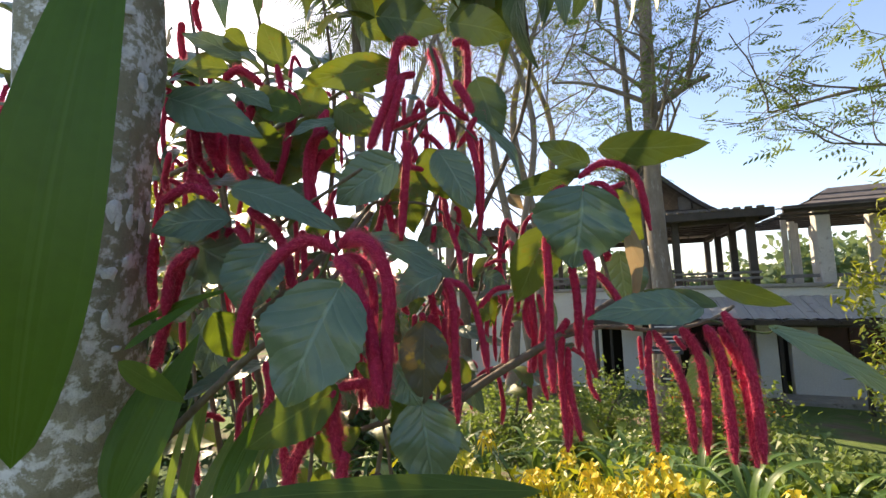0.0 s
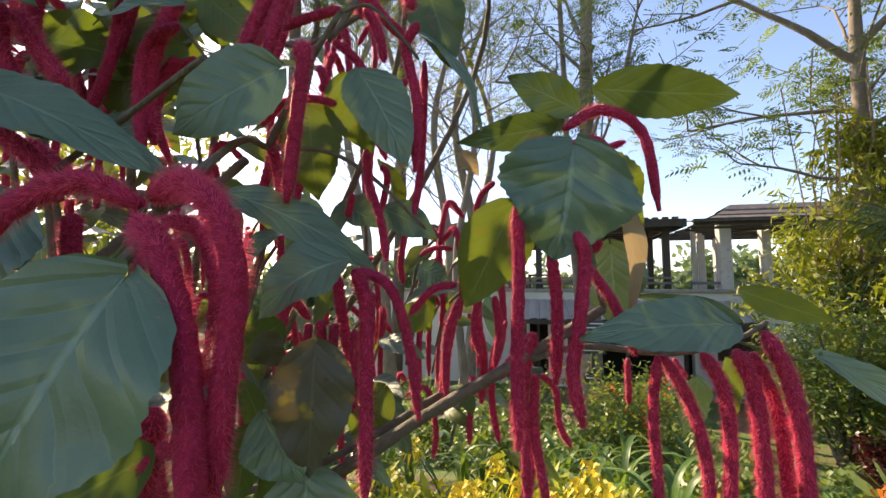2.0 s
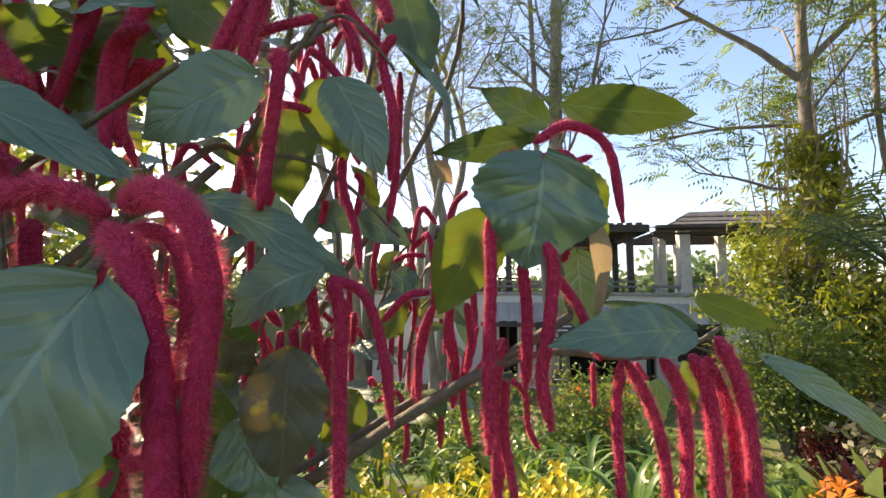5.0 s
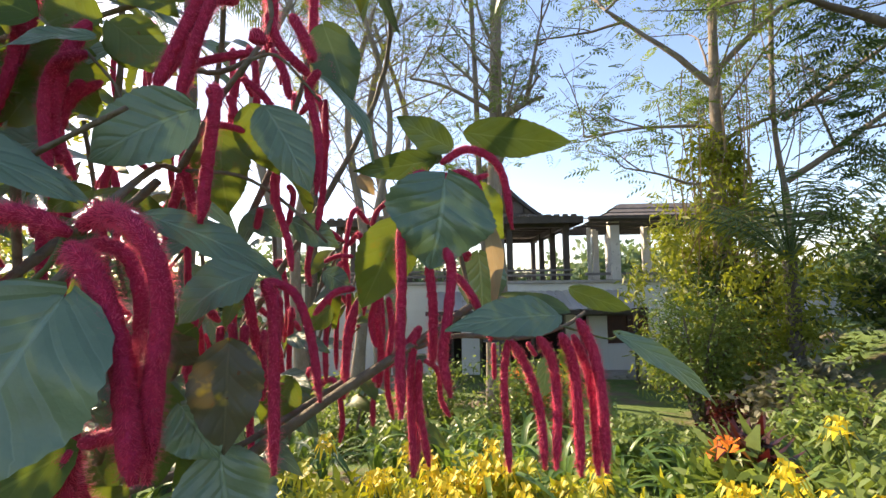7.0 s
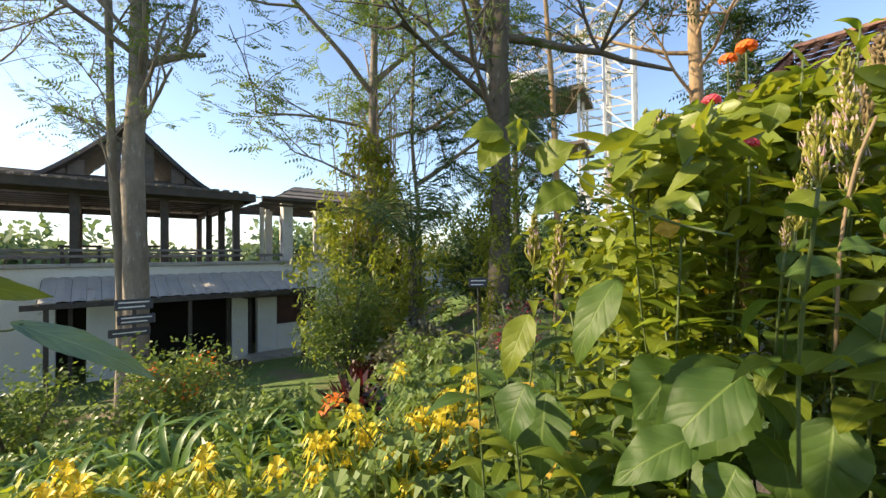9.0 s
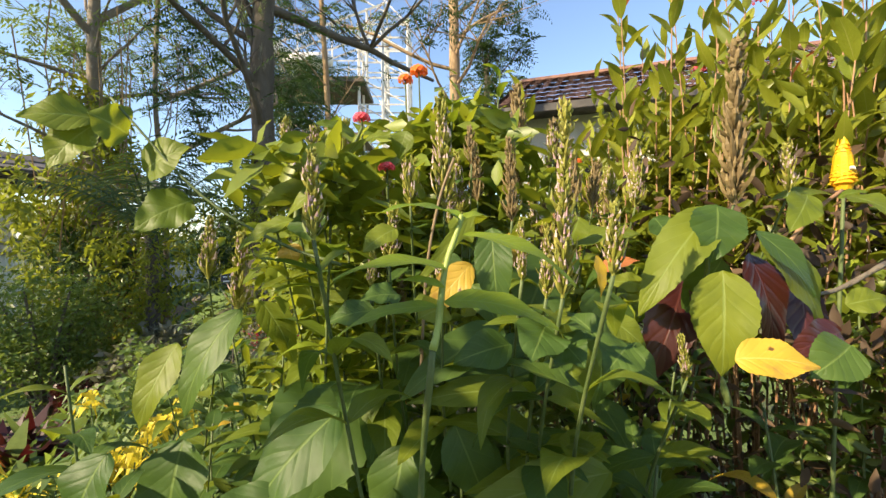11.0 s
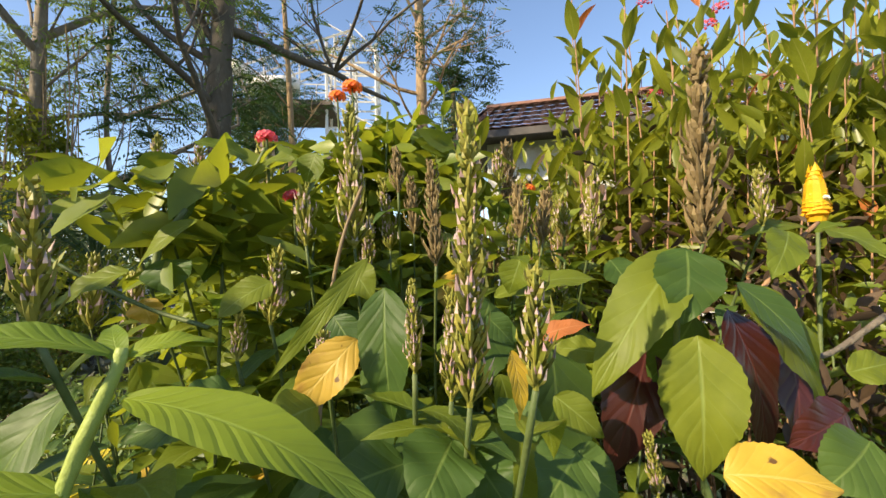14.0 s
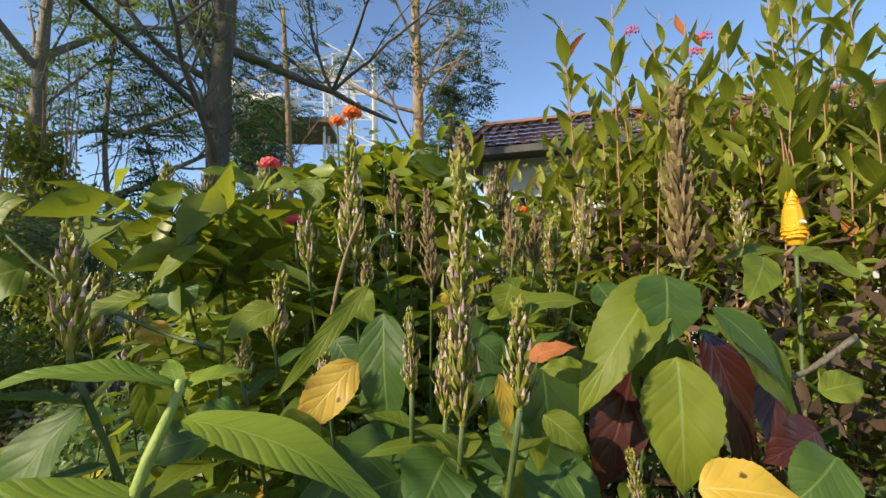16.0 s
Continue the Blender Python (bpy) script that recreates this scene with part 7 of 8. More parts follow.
for k in range(330):
    x, y = g3.uniform(-0.9, 0.40), g3.uniform(0.72, 1.05)
    top = 2.24
    z = g3.uniform(1.5 + 0.80 * math.hypot(x, y), max(top, 1.55 + 0.80 * math.hypot(x, y)))
    if z > top:
        continue
    s = SET_ACY if g3.random() < 0.3 else SET_AC
    put_leaf(chenille, s[g3.randrange(5)], (x, y, z), (g3.uniform(-1, 1), g3.uniform(-1, 0.6), g3.uniform(-0.6, 0.3)), g3.uniform(0.13, 0.20), (g3.uniform(-0.3, 0.3), -0.3, 1))
for k in range(7):
    x = -0.8 + k * 0.17
    stem(chenille, [(-0.25 + 0.3 * x, 1.05, 1.2), (x * 0.9, 1.0, 1.9), (x, 0.98, 2.3)], 0.008, 0.003, M_TWIG)
# broad-leaved shrubs, some in the leaf whose dark green carries shade
broad_shrub((1.18, 0.1), 1.33, 6, 0.125, SET_MIX, 900, 'broad-leaved garden shrub with pointed green leaves', low=0.3, gap=0.07)
broad_shrub((1.45, -0.05), 1.48, 6, 0.101, SET_MIX, 901, 'broad-leaved garden shrub with pointed green leaves', low=0.3, gap=0.07)
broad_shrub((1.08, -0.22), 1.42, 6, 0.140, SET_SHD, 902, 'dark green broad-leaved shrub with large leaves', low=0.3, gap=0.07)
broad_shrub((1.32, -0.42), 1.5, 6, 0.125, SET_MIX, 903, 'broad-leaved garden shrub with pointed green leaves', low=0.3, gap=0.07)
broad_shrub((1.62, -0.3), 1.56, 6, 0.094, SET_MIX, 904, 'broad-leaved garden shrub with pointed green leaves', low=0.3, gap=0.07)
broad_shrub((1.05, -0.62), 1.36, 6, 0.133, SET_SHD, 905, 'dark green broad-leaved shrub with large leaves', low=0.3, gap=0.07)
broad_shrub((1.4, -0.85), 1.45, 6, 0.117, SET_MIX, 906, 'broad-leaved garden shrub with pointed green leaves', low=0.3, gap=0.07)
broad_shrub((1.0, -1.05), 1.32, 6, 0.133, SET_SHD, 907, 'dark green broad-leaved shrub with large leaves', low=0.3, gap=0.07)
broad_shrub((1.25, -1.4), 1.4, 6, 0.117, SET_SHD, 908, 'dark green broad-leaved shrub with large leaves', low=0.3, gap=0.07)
broad_shrub((1.75, 0.25), 1.33, 5, 0.109, SET_MIX, 909, 'broad-leaved garden shrub with pointed green leaves', low=0.3, gap=0.07)
broad_shrub((0.98, 0.25), 1.05, 5, 0.133, SET_SHD, 910, 'dark green broad-leaved shrub with large leaves', low=0.3, gap=0.07)
# dense small leaves between the shrubs
undergrowth = thing("undergrowth", (0, 0, 0), "dense mixed green undergrowth of small leaves below the shrubs", "plants", kind="stuff")
g = random.Random(31)


def in_bed(x, y, room):
    if y < -0.44 - 0.42 * (x - 0.5) and math.hypot(x - 0.5, y + 0.44) < 1.25:
        return False
    return math.hypot(x - 0.5, y + 0.44) > room and math.degrees(math.atan2(x - 0.3, y + 0.25)) > 71 + 8 * g.random()


spots = [(g.uniform(0.9, 2.3), g.uniform(-2.0, 0.6)) for _ in range(420)]
low = [(x, y, g.uniform(0.25, 1.3)) for x, y in spots if in_bed(x, y, 0.6)]
scatter("leaves", low, 9000, (0.06, 0.06, 0.08), 0.066, M_SHC, undergrowth, 0.4, 0.42, 0.2, 33, fine=True)
mid = [(x, y, g.uniform(1.15, 1.5) + 0.12 * (x - 0.9)) for x, y in spots if in_bed(x, y, 0.75)]
scatter("upper_leaves", mid, 5200, (0.05, 0.05, 0.06), 0.056, M_LANC, undergrowth, 0.45, 0.45, 0.2, 34, fine=True)
back = [(g.uniform(1.5, 2.6), g.uniform(-2.4, -1.15), g.uniform(1.55, 2.1)) for _ in range(120)]
scatter("olive_leaves", back, 6500, (0.08, 0.08, 0.09), 0.082, M_CROC, undergrowth, -0.2, 0.34, -0.7, 35, fine=True)
# brown litter of the thicket; its near-black tone also carries painted shade
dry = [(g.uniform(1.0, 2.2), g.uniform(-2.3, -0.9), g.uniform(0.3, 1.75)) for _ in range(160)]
scatter("dry_leaves", dry, 5200, (0.09, 0.09, 0.09), 0.045, M_LITTER, undergrowth, 0.1, 0.4, 0.4, 38, "withered brown leaves and twigs, tone darkened for shade", fine=True)
top = [(g.uniform(1.25, 2.0), g.uniform(-0.58, -0.05), g.uniform(1.42, 1.76)) for _ in range(90)]
scatter("bright_leaves", top, 3000, (0.05, 0.05, 0.05), 0.06, M_LANC, undergrowth, 0.45, 0.5, 0.2, 37, fine=True)
crown = [(1.45, -0.36, 1.84), (1.50, -0.42, 1.88), (1.40, -0.50, 1.80), (1.55, -0.52, 1.84), (1.44, -0.30, 1.78), (1.12, -0.14, 1.70), (1.20, -0.20, 1.68)]
scatter("crown_leaves", crown, 620, (0.05, 0.05, 0.035), 0.075, M_LANC, undergrowth, 0.45, 0.5, 0.2, 39, fine=True)
# low large leaves, mostly the darker leaf that carries painted shade
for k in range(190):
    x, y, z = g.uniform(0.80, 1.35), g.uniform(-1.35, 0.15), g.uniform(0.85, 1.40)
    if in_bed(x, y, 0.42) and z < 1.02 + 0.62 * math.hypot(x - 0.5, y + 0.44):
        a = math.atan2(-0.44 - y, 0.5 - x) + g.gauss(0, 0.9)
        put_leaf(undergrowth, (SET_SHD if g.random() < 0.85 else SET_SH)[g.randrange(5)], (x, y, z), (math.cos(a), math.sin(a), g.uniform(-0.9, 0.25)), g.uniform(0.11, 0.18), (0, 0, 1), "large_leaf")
# lantana
lantana = broad_shrub((1.54, -0.40), 2.03, 9, 0.095, SET_LAN, 940, 'lantana with crinkled light green leaves and orange flower heads', gap=0.05, spread=0.26, low=0.55, name='lantana', droop=0.2, yellow=0.0)
broad_shrub((1.24, -0.21), 1.75, 5, 0.10, SET_LAN, 941, 'lantana with crinkled light green leaves and pink flower heads', gap=0.06, spread=0.14, low=0.5, name='lantana', droop=0.2, yellow=0.0)
flower_head(lantana, Vector((1.480, -0.331, 2.017)) - lantana.location, 0.021, M_REDF, 0)
stem(lantana, [Vector((1.506, -0.334, 1.866)) - lantana.location, Vector((1.480, -0.331, 2.017)) - lantana.location], 0.003, 0.002, M_STEM, 'stem')
flower_head(lantana, Vector((1.196, -0.230, 1.811)) - lantana.location, 0.015, M_PINKF, 1)
stem(lantana, [Vector((1.220, -0.228, 1.706)) - lantana.location, Vector((1.196, -0.230, 1.811)) - lantana.location], 0.003, 0.002, M_STEM, 'stem')
flower_head(lantana, Vector((1.494, -0.295, 2.001)) - lantana.location, 0.018, M_REDF, 2)
stem(lantana, [Vector((1.520, -0.298, 1.848)) - lantana.location, Vector((1.494, -0.295, 2.001)) - lantana.location], 0.003, 0.002, M_STEM, 'stem')
flower_head(lantana, Vector((1.155, -0.282, 1.709)) - lantana.location, 0.014, M_PINKF, 3)
stem(lantana, [Vector((1.179, -0.281, 1.608)) - lantana.location, Vector((1.155, -0.282, 1.709)) - lantana.location], 0.003, 0.002, M_STEM, 'stem')
flower_head(lantana, Vector((1.490, -0.744, 1.784)) - lantana.location, 0.015, M_REDF, 4)
stem(lantana, [Vector((1.516, -0.756, 1.621)) - lantana.location, Vector((1.490, -0.744, 1.784)) - lantana.location], 0.003, 0.002, M_STEM, 'stem')
# olive-leaved shrubs
olive_shrub((1.87, -1.19), 2.50, 19, 0.122, 960, 'tall shrub with upright yellow-green leathery leaves', 0.32, 0.60)
olive_shrub((1.75, -1.45), 2.41, 19, 0.122, 961, 'tall shrub with upright yellow-green leathery leaves', 0.34, 0.60)
olive_shrub((1.63, -1.67), 2.45, 22, 0.122, 962, 'tall shrub with upright yellow-green leathery leaves', 0.36, 0.60)
olive_shrub((1.52, -1.82), 2.41, 22, 0.122, 963, 'tall shrub with upright yellow-green leathery leaves', 0.36, 0.60)
olive_shrub((2.02, -0.86), 2.06, 11, 0.11, 968, 'tall shrub with upright yellow-green leathery leaves', 0.20, 0.60)
olive_shrub((2.22, -1.14), 2.16, 13, 0.122, 964, 'tall shrub with upright yellow-green leathery leaves', 0.28, 0.60)
olive_shrub((2.09, -1.96), 2.84, 19, 0.122, 965, 'tall shrub with upright yellow-green leathery leaves', 0.45, 0.60)
olive_shrub((1.96, -2.26), 2.81, 20, 0.122, 966, 'tall shrub with upright yellow-green leathery leaves', 0.45, 0.60)
# flower spikes and the large leaves before them
spike_plant = thing("spike_plant", (0.78, -0.60, 0), "flowering plant with tall spikes of pale buds and large leaves", "plant")
spike(spike_plant, (-0.018, 0.119, 1.522), (-0.025, 0.118, 1.693), 0.0111, 0)
leafy_stem(spike_plant, [(0.141, 0.104, 1.182), (0.071, 0.117, 1.352), (-0.018, 0.119, 1.522)])
spike(spike_plant, (0.205, -0.200, 1.625), (0.196, -0.195, 1.851), 0.0216, 1, M_BUDD, M_BUDD)
leafy_stem(spike_plant, [(0.364, -0.215, 1.285), (0.294, -0.202, 1.455), (0.205, -0.200, 1.625)])
spike(spike_plant, (0.268, 0.217, 1.627), (0.262, 0.221, 1.800), 0.0175, 2)
leafy_stem(spike_plant, [(0.427, 0.202, 1.287), (0.358, 0.214, 1.457), (0.268, 0.217, 1.627)])
spike(spike_plant, (0.220, 0.119, 1.604), (0.215, 0.124, 1.722), 0.0120, 3, M_BUDD, M_BUDD)
leafy_stem(spike_plant, [(0.379, 0.104, 1.264), (0.309, 0.116, 1.434), (0.220, 0.119, 1.604)])
spike(spike_plant, (-0.070, 0.096, 1.546), (-0.072, 0.096, 1.601), 0.0083, 4)
leafy_stem(spike_plant, [(0.089, 0.081, 1.206), (0.020, 0.094, 1.376), (-0.070, 0.096, 1.546)])
spike(spike_plant, (-0.041, 0.333, 1.575), (-0.044, 0.333, 1.647), 0.0103, 5)
leafy_stem(spike_plant, [(0.119, 0.318, 1.235), (0.049, 0.330, 1.405), (-0.041, 0.333, 1.575)])
spike(spike_plant, (0.330, 0.482, 1.706), (0.327, 0.483, 1.782), 0.0134, 6)
leafy_stem(spike_plant, [(0.489, 0.467, 1.366), (0.420, 0.480, 1.536), (0.330, 0.482, 1.706)])
spike(spike_plant, (0.366, 0.449, 1.729), (0.364, 0.445, 1.780), 0.0130, 7)
leafy_stem(spike_plant, [(0.525, 0.434, 1.389), (0.456, 0.446, 1.559), (0.366, 0.449, 1.729)])
spike(spike_plant, (0.233, 0.268, 1.630), (0.230, 0.271, 1.695), 0.0141, 8)
leafy_stem(spike_plant, [(0.392, 0.253, 1.290), (0.322, 0.265, 1.460), (0.233, 0.268, 1.630)])
spike(spike_plant, (0.198, 0.297, 1.545), (0.195, 0.288, 1.622), 0.0129, 9)
leafy_stem(spike_plant, [(0.358, 0.282, 1.205), (0.288, 0.294, 1.375), (0.198, 0.297, 1.545)])
spike(spike_plant, (0.112, 0.224, 1.518), (0.111, 0.227, 1.548), 0.0078, 10)
leafy_stem(spike_plant, [(0.271, 0.209, 1.178), (0.202, 0.222, 1.348), (0.112, 0.224, 1.518)])
spike(spike_plant, (0.007, 0.127, 1.518), (0.004, 0.127, 1.586), 0.0075, 11)
leafy_stem(spike_plant, [(0.166, 0.112, 1.178), (0.096, 0.124, 1.348), (0.007, 0.127, 1.518)])
spike(spike_plant, (0.008, 0.150, 1.536), (0.006, 0.151, 1.594), 0.0060, 12)
leafy_stem(spike_plant, [(0.167, 0.135, 1.196), (0.098, 0.147, 1.366), (0.008, 0.150, 1.536)])
spike(spike_plant, (0.365, -0.022, 1.645), (0.363, -0.019, 1.724), 0.0153, 13, M_BUDD, M_BUDD)
leafy_stem(spike_plant, [(0.525, -0.037, 1.305), (0.455, -0.025, 1.475), (0.365, -0.022, 1.645)])
spike(spike_plant, (0.401, -0.070, 1.638), (0.398, -0.076, 1.721), 0.0163, 14, M_BUDD, M_BUDD)
leafy_stem(spike_plant, [(0.561, -0.085, 1.298), (0.491, -0.072, 1.468), (0.401, -0.070, 1.638)])
spike(spike_plant, (0.356, -0.130, 1.635), (0.353, -0.131, 1.696), 0.0125, 15)
leafy_stem(spike_plant, [(0.515, -0.145, 1.295), (0.445, -0.133, 1.465), (0.356, -0.130, 1.635)])
spike(spike_plant, (0.051, -0.036, 1.423), (0.050, -0.030, 1.471), 0.0070, 16)
leafy_stem(spike_plant, [(0.210, -0.051, 1.083), (0.141, -0.039, 1.253), (0.051, -0.036, 1.423)])
spike(spike_plant, (0.380, 0.163, 1.718), (0.378, 0.166, 1.779), 0.0139, 17, M_BUDD, M_BUDD)
leafy_stem(spike_plant, [(0.539, 0.148, 1.378), (0.470, 0.160, 1.548), (0.380, 0.163, 1.718)])
spike(spike_plant, (0.256, -0.326, 1.649), (0.254, -0.319, 1.726), 0.0122, 18)
leafy_stem(spike_plant, [(0.416, -0.341, 1.309), (0.346, -0.328, 1.479), (0.256, -0.326, 1.649)])
spike(spike_plant, (0.521, -0.030, 1.754), (0.519, -0.026, 1.819), 0.0156, 19)
leafy_stem(spike_plant, [(0.680, -0.045, 1.414), (0.611, -0.033, 1.584), (0.521, -0.030, 1.754)])
spike(spike_plant, (0.308, 0.205, 1.599), (0.305, 0.200, 1.667), 0.0110, 20)
leafy_stem(spike_plant, [(0.467, 0.190, 1.259), (0.398, 0.203, 1.429), (0.308, 0.205, 1.599)])
spike(spike_plant, (0.336, 0.508, 1.619), (0.333, 0.503, 1.680), 0.0122, 21)
leafy_stem(spike_plant, [(0.495, 0.493, 1.279), (0.426, 0.505, 1.449), (0.336, 0.508, 1.619)])
spike(spike_plant, (0.161, 0.317, 1.516), (0.159, 0.313, 1.559), 0.0078, 22)
leafy_stem(spike_plant, [(0.320, 0.302, 1.176), (0.251, 0.314, 1.346), (0.161, 0.317, 1.516)])
spike(spike_plant, (0.436, -0.122, 1.649), (0.434, -0.114, 1.718), 0.0141, 23)
leafy_stem(spike_plant, [(0.595, -0.137, 1.309), (0.526, -0.125, 1.479), (0.436, -0.122, 1.649)])
spike(spike_plant, (0.619, 0.555, 1.655), (0.618, 0.561, 1.790), 0.0299, 40)
leafy_stem(spike_plant, [(0.774, 0.597, 1.315), (0.706, 0.581, 1.485), (0.619, 0.555, 1.655)])
spike(spike_plant, (0.698, 0.457, 1.722), (0.697, 0.464, 1.886), 0.0312, 41)
leafy_stem(spike_plant, [(0.852, 0.500, 1.382), (0.785, 0.484, 1.552), (0.698, 0.457, 1.722)])
spike(spike_plant, (0.674, 0.730, 1.406), (0.677, 0.721, 1.602), 0.0261, 42)
leafy_stem(spike_plant, [(0.828, 0.773, 1.066), (0.761, 0.757, 1.236), (0.674, 0.730, 1.406)])
spike(spike_plant, (0.657, 0.793, 1.488), (0.658, 0.788, 1.635), 0.0235, 43)
leafy_stem(spike_plant, [(0.811, 0.835, 1.148), (0.744, 0.819, 1.318), (0.657, 0.793, 1.488)])
spike(spike_plant, (0.832, -0.025, 1.828), (0.829, -0.012, 2.031), 0.0275, 44, M_BUDD, M_BUDD)
leafy_stem(spike_plant, [(0.987, 0.018, 1.488), (0.919, 0.001, 1.658), (0.832, -0.025, 1.828)])
spike(spike_plant, (0.863, -0.137, 1.749), (0.862, -0.131, 1.936), 0.0275, 45, M_BUDD, M_BUDD)
leafy_stem(spike_plant, [(1.018, -0.095, 1.409), (0.951, -0.111, 1.579), (0.863, -0.137, 1.749)])
spike(spike_plant, (0.764, -0.339, 1.678), (0.761, -0.327, 1.855), 0.0326, 46)
leafy_stem(spike_plant, [(0.918, -0.296, 1.338), (0.851, -0.313, 1.508), (0.764, -0.339, 1.678)])
spike(spike_plant, (0.532, 0.308, 1.379), (0.532, 0.307, 1.521), 0.0155, 47, M_BUDD, M_BUDD)
leafy_stem(spike_plant, [(0.686, 0.350, 1.039), (0.619, 0.334, 1.209), (0.532, 0.308, 1.379)])
spike(spike_plant, (0.845, 0.116, 1.711), (0.841, 0.130, 1.842), 0.0235, 48)
leafy_stem(spike_plant, [(0.999, 0.158, 1.371), (0.932, 0.142, 1.541), (0.845, 0.116, 1.711)])
blade(spike_plant, (0.125, -0.115, 1.614), (0.100, -0.007, 1.489), 0.065, (-0.747, 0.549, 0.375), M_SH, 0.06, 0.14, lobes=0.0)
blade(spike_plant, (0.109, -0.109, 1.616), (0.089, -0.091, 1.549), 0.067, (-0.868, 0.082, 0.489), M_SHD, 0.06, 0.14, lobes=0.0)
blade(spike_plant, (0.089, -0.102, 1.538), (0.071, -0.090, 1.419), 0.071, (-0.863, 0.443, 0.241), M_SH, 0.06, 0.14, lobes=0.0)
blade(spike_plant, (0.098, -0.153, 1.581), (0.080, -0.222, 1.469), 0.055, (-0.873, -0.091, 0.479), M_SH, 0.06, 0.14, lobes=0.0)
blade(spike_plant, (0.091, -0.141, 1.584), (0.057, -0.189, 1.514), 0.042, (-0.761, -0.079, 0.644), M_SHD, 0.06, 0.14, lobes=0.0)
blade(spike_plant, (0.134, -0.133, 1.549), (0.164, -0.101, 1.475), 0.057, (-0.904, 0.085, 0.418), M_SHD, 0.06, 0.14, lobes=0.0)
blade(spike_plant, (0.180, -0.286, 1.636), (0.147, -0.234, 1.586), 0.047, (-0.868, 0.082, 0.489), M_SH, 0.06, 0.14, lobes=0.0)
blade(spike_plant, (0.280, -0.417, 1.647), (0.259, -0.295, 1.642), 0.034, (-0.521, 0.049, 0.852), M_SH, 0.06, 0.14, lobes=0.0)
blade(spike_plant, (0.278, -0.437, 1.646), (0.213, -0.462, 1.608), 0.058, (-0.521, 0.049, 0.852), M_SH, 0.06, 0.14, lobes=0.0)
blade(spike_plant, (0.294, -0.441, 1.644), (0.274, -0.473, 1.654), 0.026, (-0.521, 0.049, 0.852), M_SH, 0.06, 0.14, lobes=0.0)
blade(spike_plant, (0.115, -0.152, 1.558), (0.087, -0.168, 1.429), 0.065, (-0.934, -0.276, 0.229), M_MAROON, 0.06, 0.14, lobes=0.0)
blade(spike_plant, (0.139, -0.093, 1.510), (0.094, -0.110, 1.400), 0.036, (-0.910, -0.353, 0.219), M_MAROON, 0.06, 0.14, lobes=0.0)
# leaf near-black from shade, put into colour by the maroon material
blade(spike_plant, (0.185, -0.116, 1.524), (0.164, -0.054, 1.378), 0.072, (-0.927, 0.278, 0.251), M_MAROON, 0.06, 0.14, lobes=0.0)
blade(spike_plant, (0.079, -0.233, 1.468), (0.070, -0.168, 1.446), 0.048, (-0.937, 0.088, 0.339), M_MAROON, 0.06, 0.14, lobes=0.0)
blade(spike_plant, (0.156, -0.252, 1.518), (0.114, -0.223, 1.419), 0.056, (-0.963, 0.091, 0.252), M_MAROON, 0.06, 0.14, lobes=0.0)
blade(spike_plant, (0.015, -0.062, 1.456), (-0.014, -0.122, 1.458), 0.049, (-0.674, 0.063, 0.736), M_YLEAF, 0.06, 0.14, lobes=0.0)
blade(spike_plant, (0.068, 0.193, 1.549), (0.059, 0.244, 1.493), 0.038, (-0.908, -0.095, 0.409), M_YLEAF, 0.06, 0.14, lobes=0.0)
blade(spike_plant, (0.102, 0.040, 1.538), (0.089, -0.004, 1.553), 0.022, (-0.623, 0.059, 0.780), M_RUST, 0.06, 0.14, lobes=0.0)
blade(spike_plant, (0.252, 0.455, 1.572), (0.253, 0.446, 1.542), 0.042, (-0.963, 0.091, 0.252), M_YLEAF, 0.06, 0.14, lobes=0.0)
blade(spike_plant, (-0.054, 0.103, 1.561), (-0.061, 0.100, 1.529), 0.012, (-0.924, -0.359, 0.134), M_YLEAF, 0.06, 0.14, lobes=0.0)
blade(spike_plant, (0.064, 0.171, 1.588), (0.044, 0.167, 1.492), 0.043, (-0.902, 0.270, 0.336), M_SHD, 0.06, 0.14, lobes=0.0)
blade(spike_plant, (0.081, 0.185, 1.611), (0.059, 0.257, 1.522), 0.017, (-0.864, -0.336, 0.375), M_SH, 0.06, 0.14, lobes=0.0)
blade(spike_plant, (0.134, 0.014, 1.477), (0.116, -0.027, 1.442), 0.036, (-0.904, 0.085, 0.418), M_SH, 0.06, 0.14, lobes=0.0)
blade(spike_plant, (0.129, -0.030, 1.517), (0.133, 0.016, 1.524), 0.029, (-0.868, 0.082, 0.489), M_SH, 0.06, 0.14, lobes=0.0)
blade(spike_plant, (0.032, 0.128, 1.491), (0.021, 0.185, 1.494), 0.016, (-0.521, 0.049, 0.852), M_SH, 0.06, 0.14, lobes=0.0)
blade(spike_plant, (0.016, 0.126, 1.490), (-0.030, 0.150, 1.471), 0.055, (-0.831, 0.078, 0.551), M_SHD, 0.06, 0.14, lobes=0.0)
blade(spike_plant, (0.023, 0.114, 1.478), (-0.010, 0.096, 1.459), 0.046, (-0.831, 0.078, 0.551), M_SHD, 0.06, 0.14, lobes=0.0)
blade(spike_plant, (0.040, 0.032, 1.466), (0.012, 0.068, 1.444), 0.051, (-0.831, 0.078, 0.551), M_SHD, 0.06, 0.14, lobes=0.0)
blade(spike_plant, (0.073, 0.029, 1.447), (0.054, -0.008, 1.424), 0.048, (-0.831, 0.078, 0.551), M_SHD, 0.06, 0.14, lobes=0.0)
blade(spike_plant, (0.035, 0.156, 1.468), (0.025, 0.215, 1.454), 0.045, (-0.792, 0.075, 0.606), M_SHD, 0.06, 0.14, lobes=0.0)
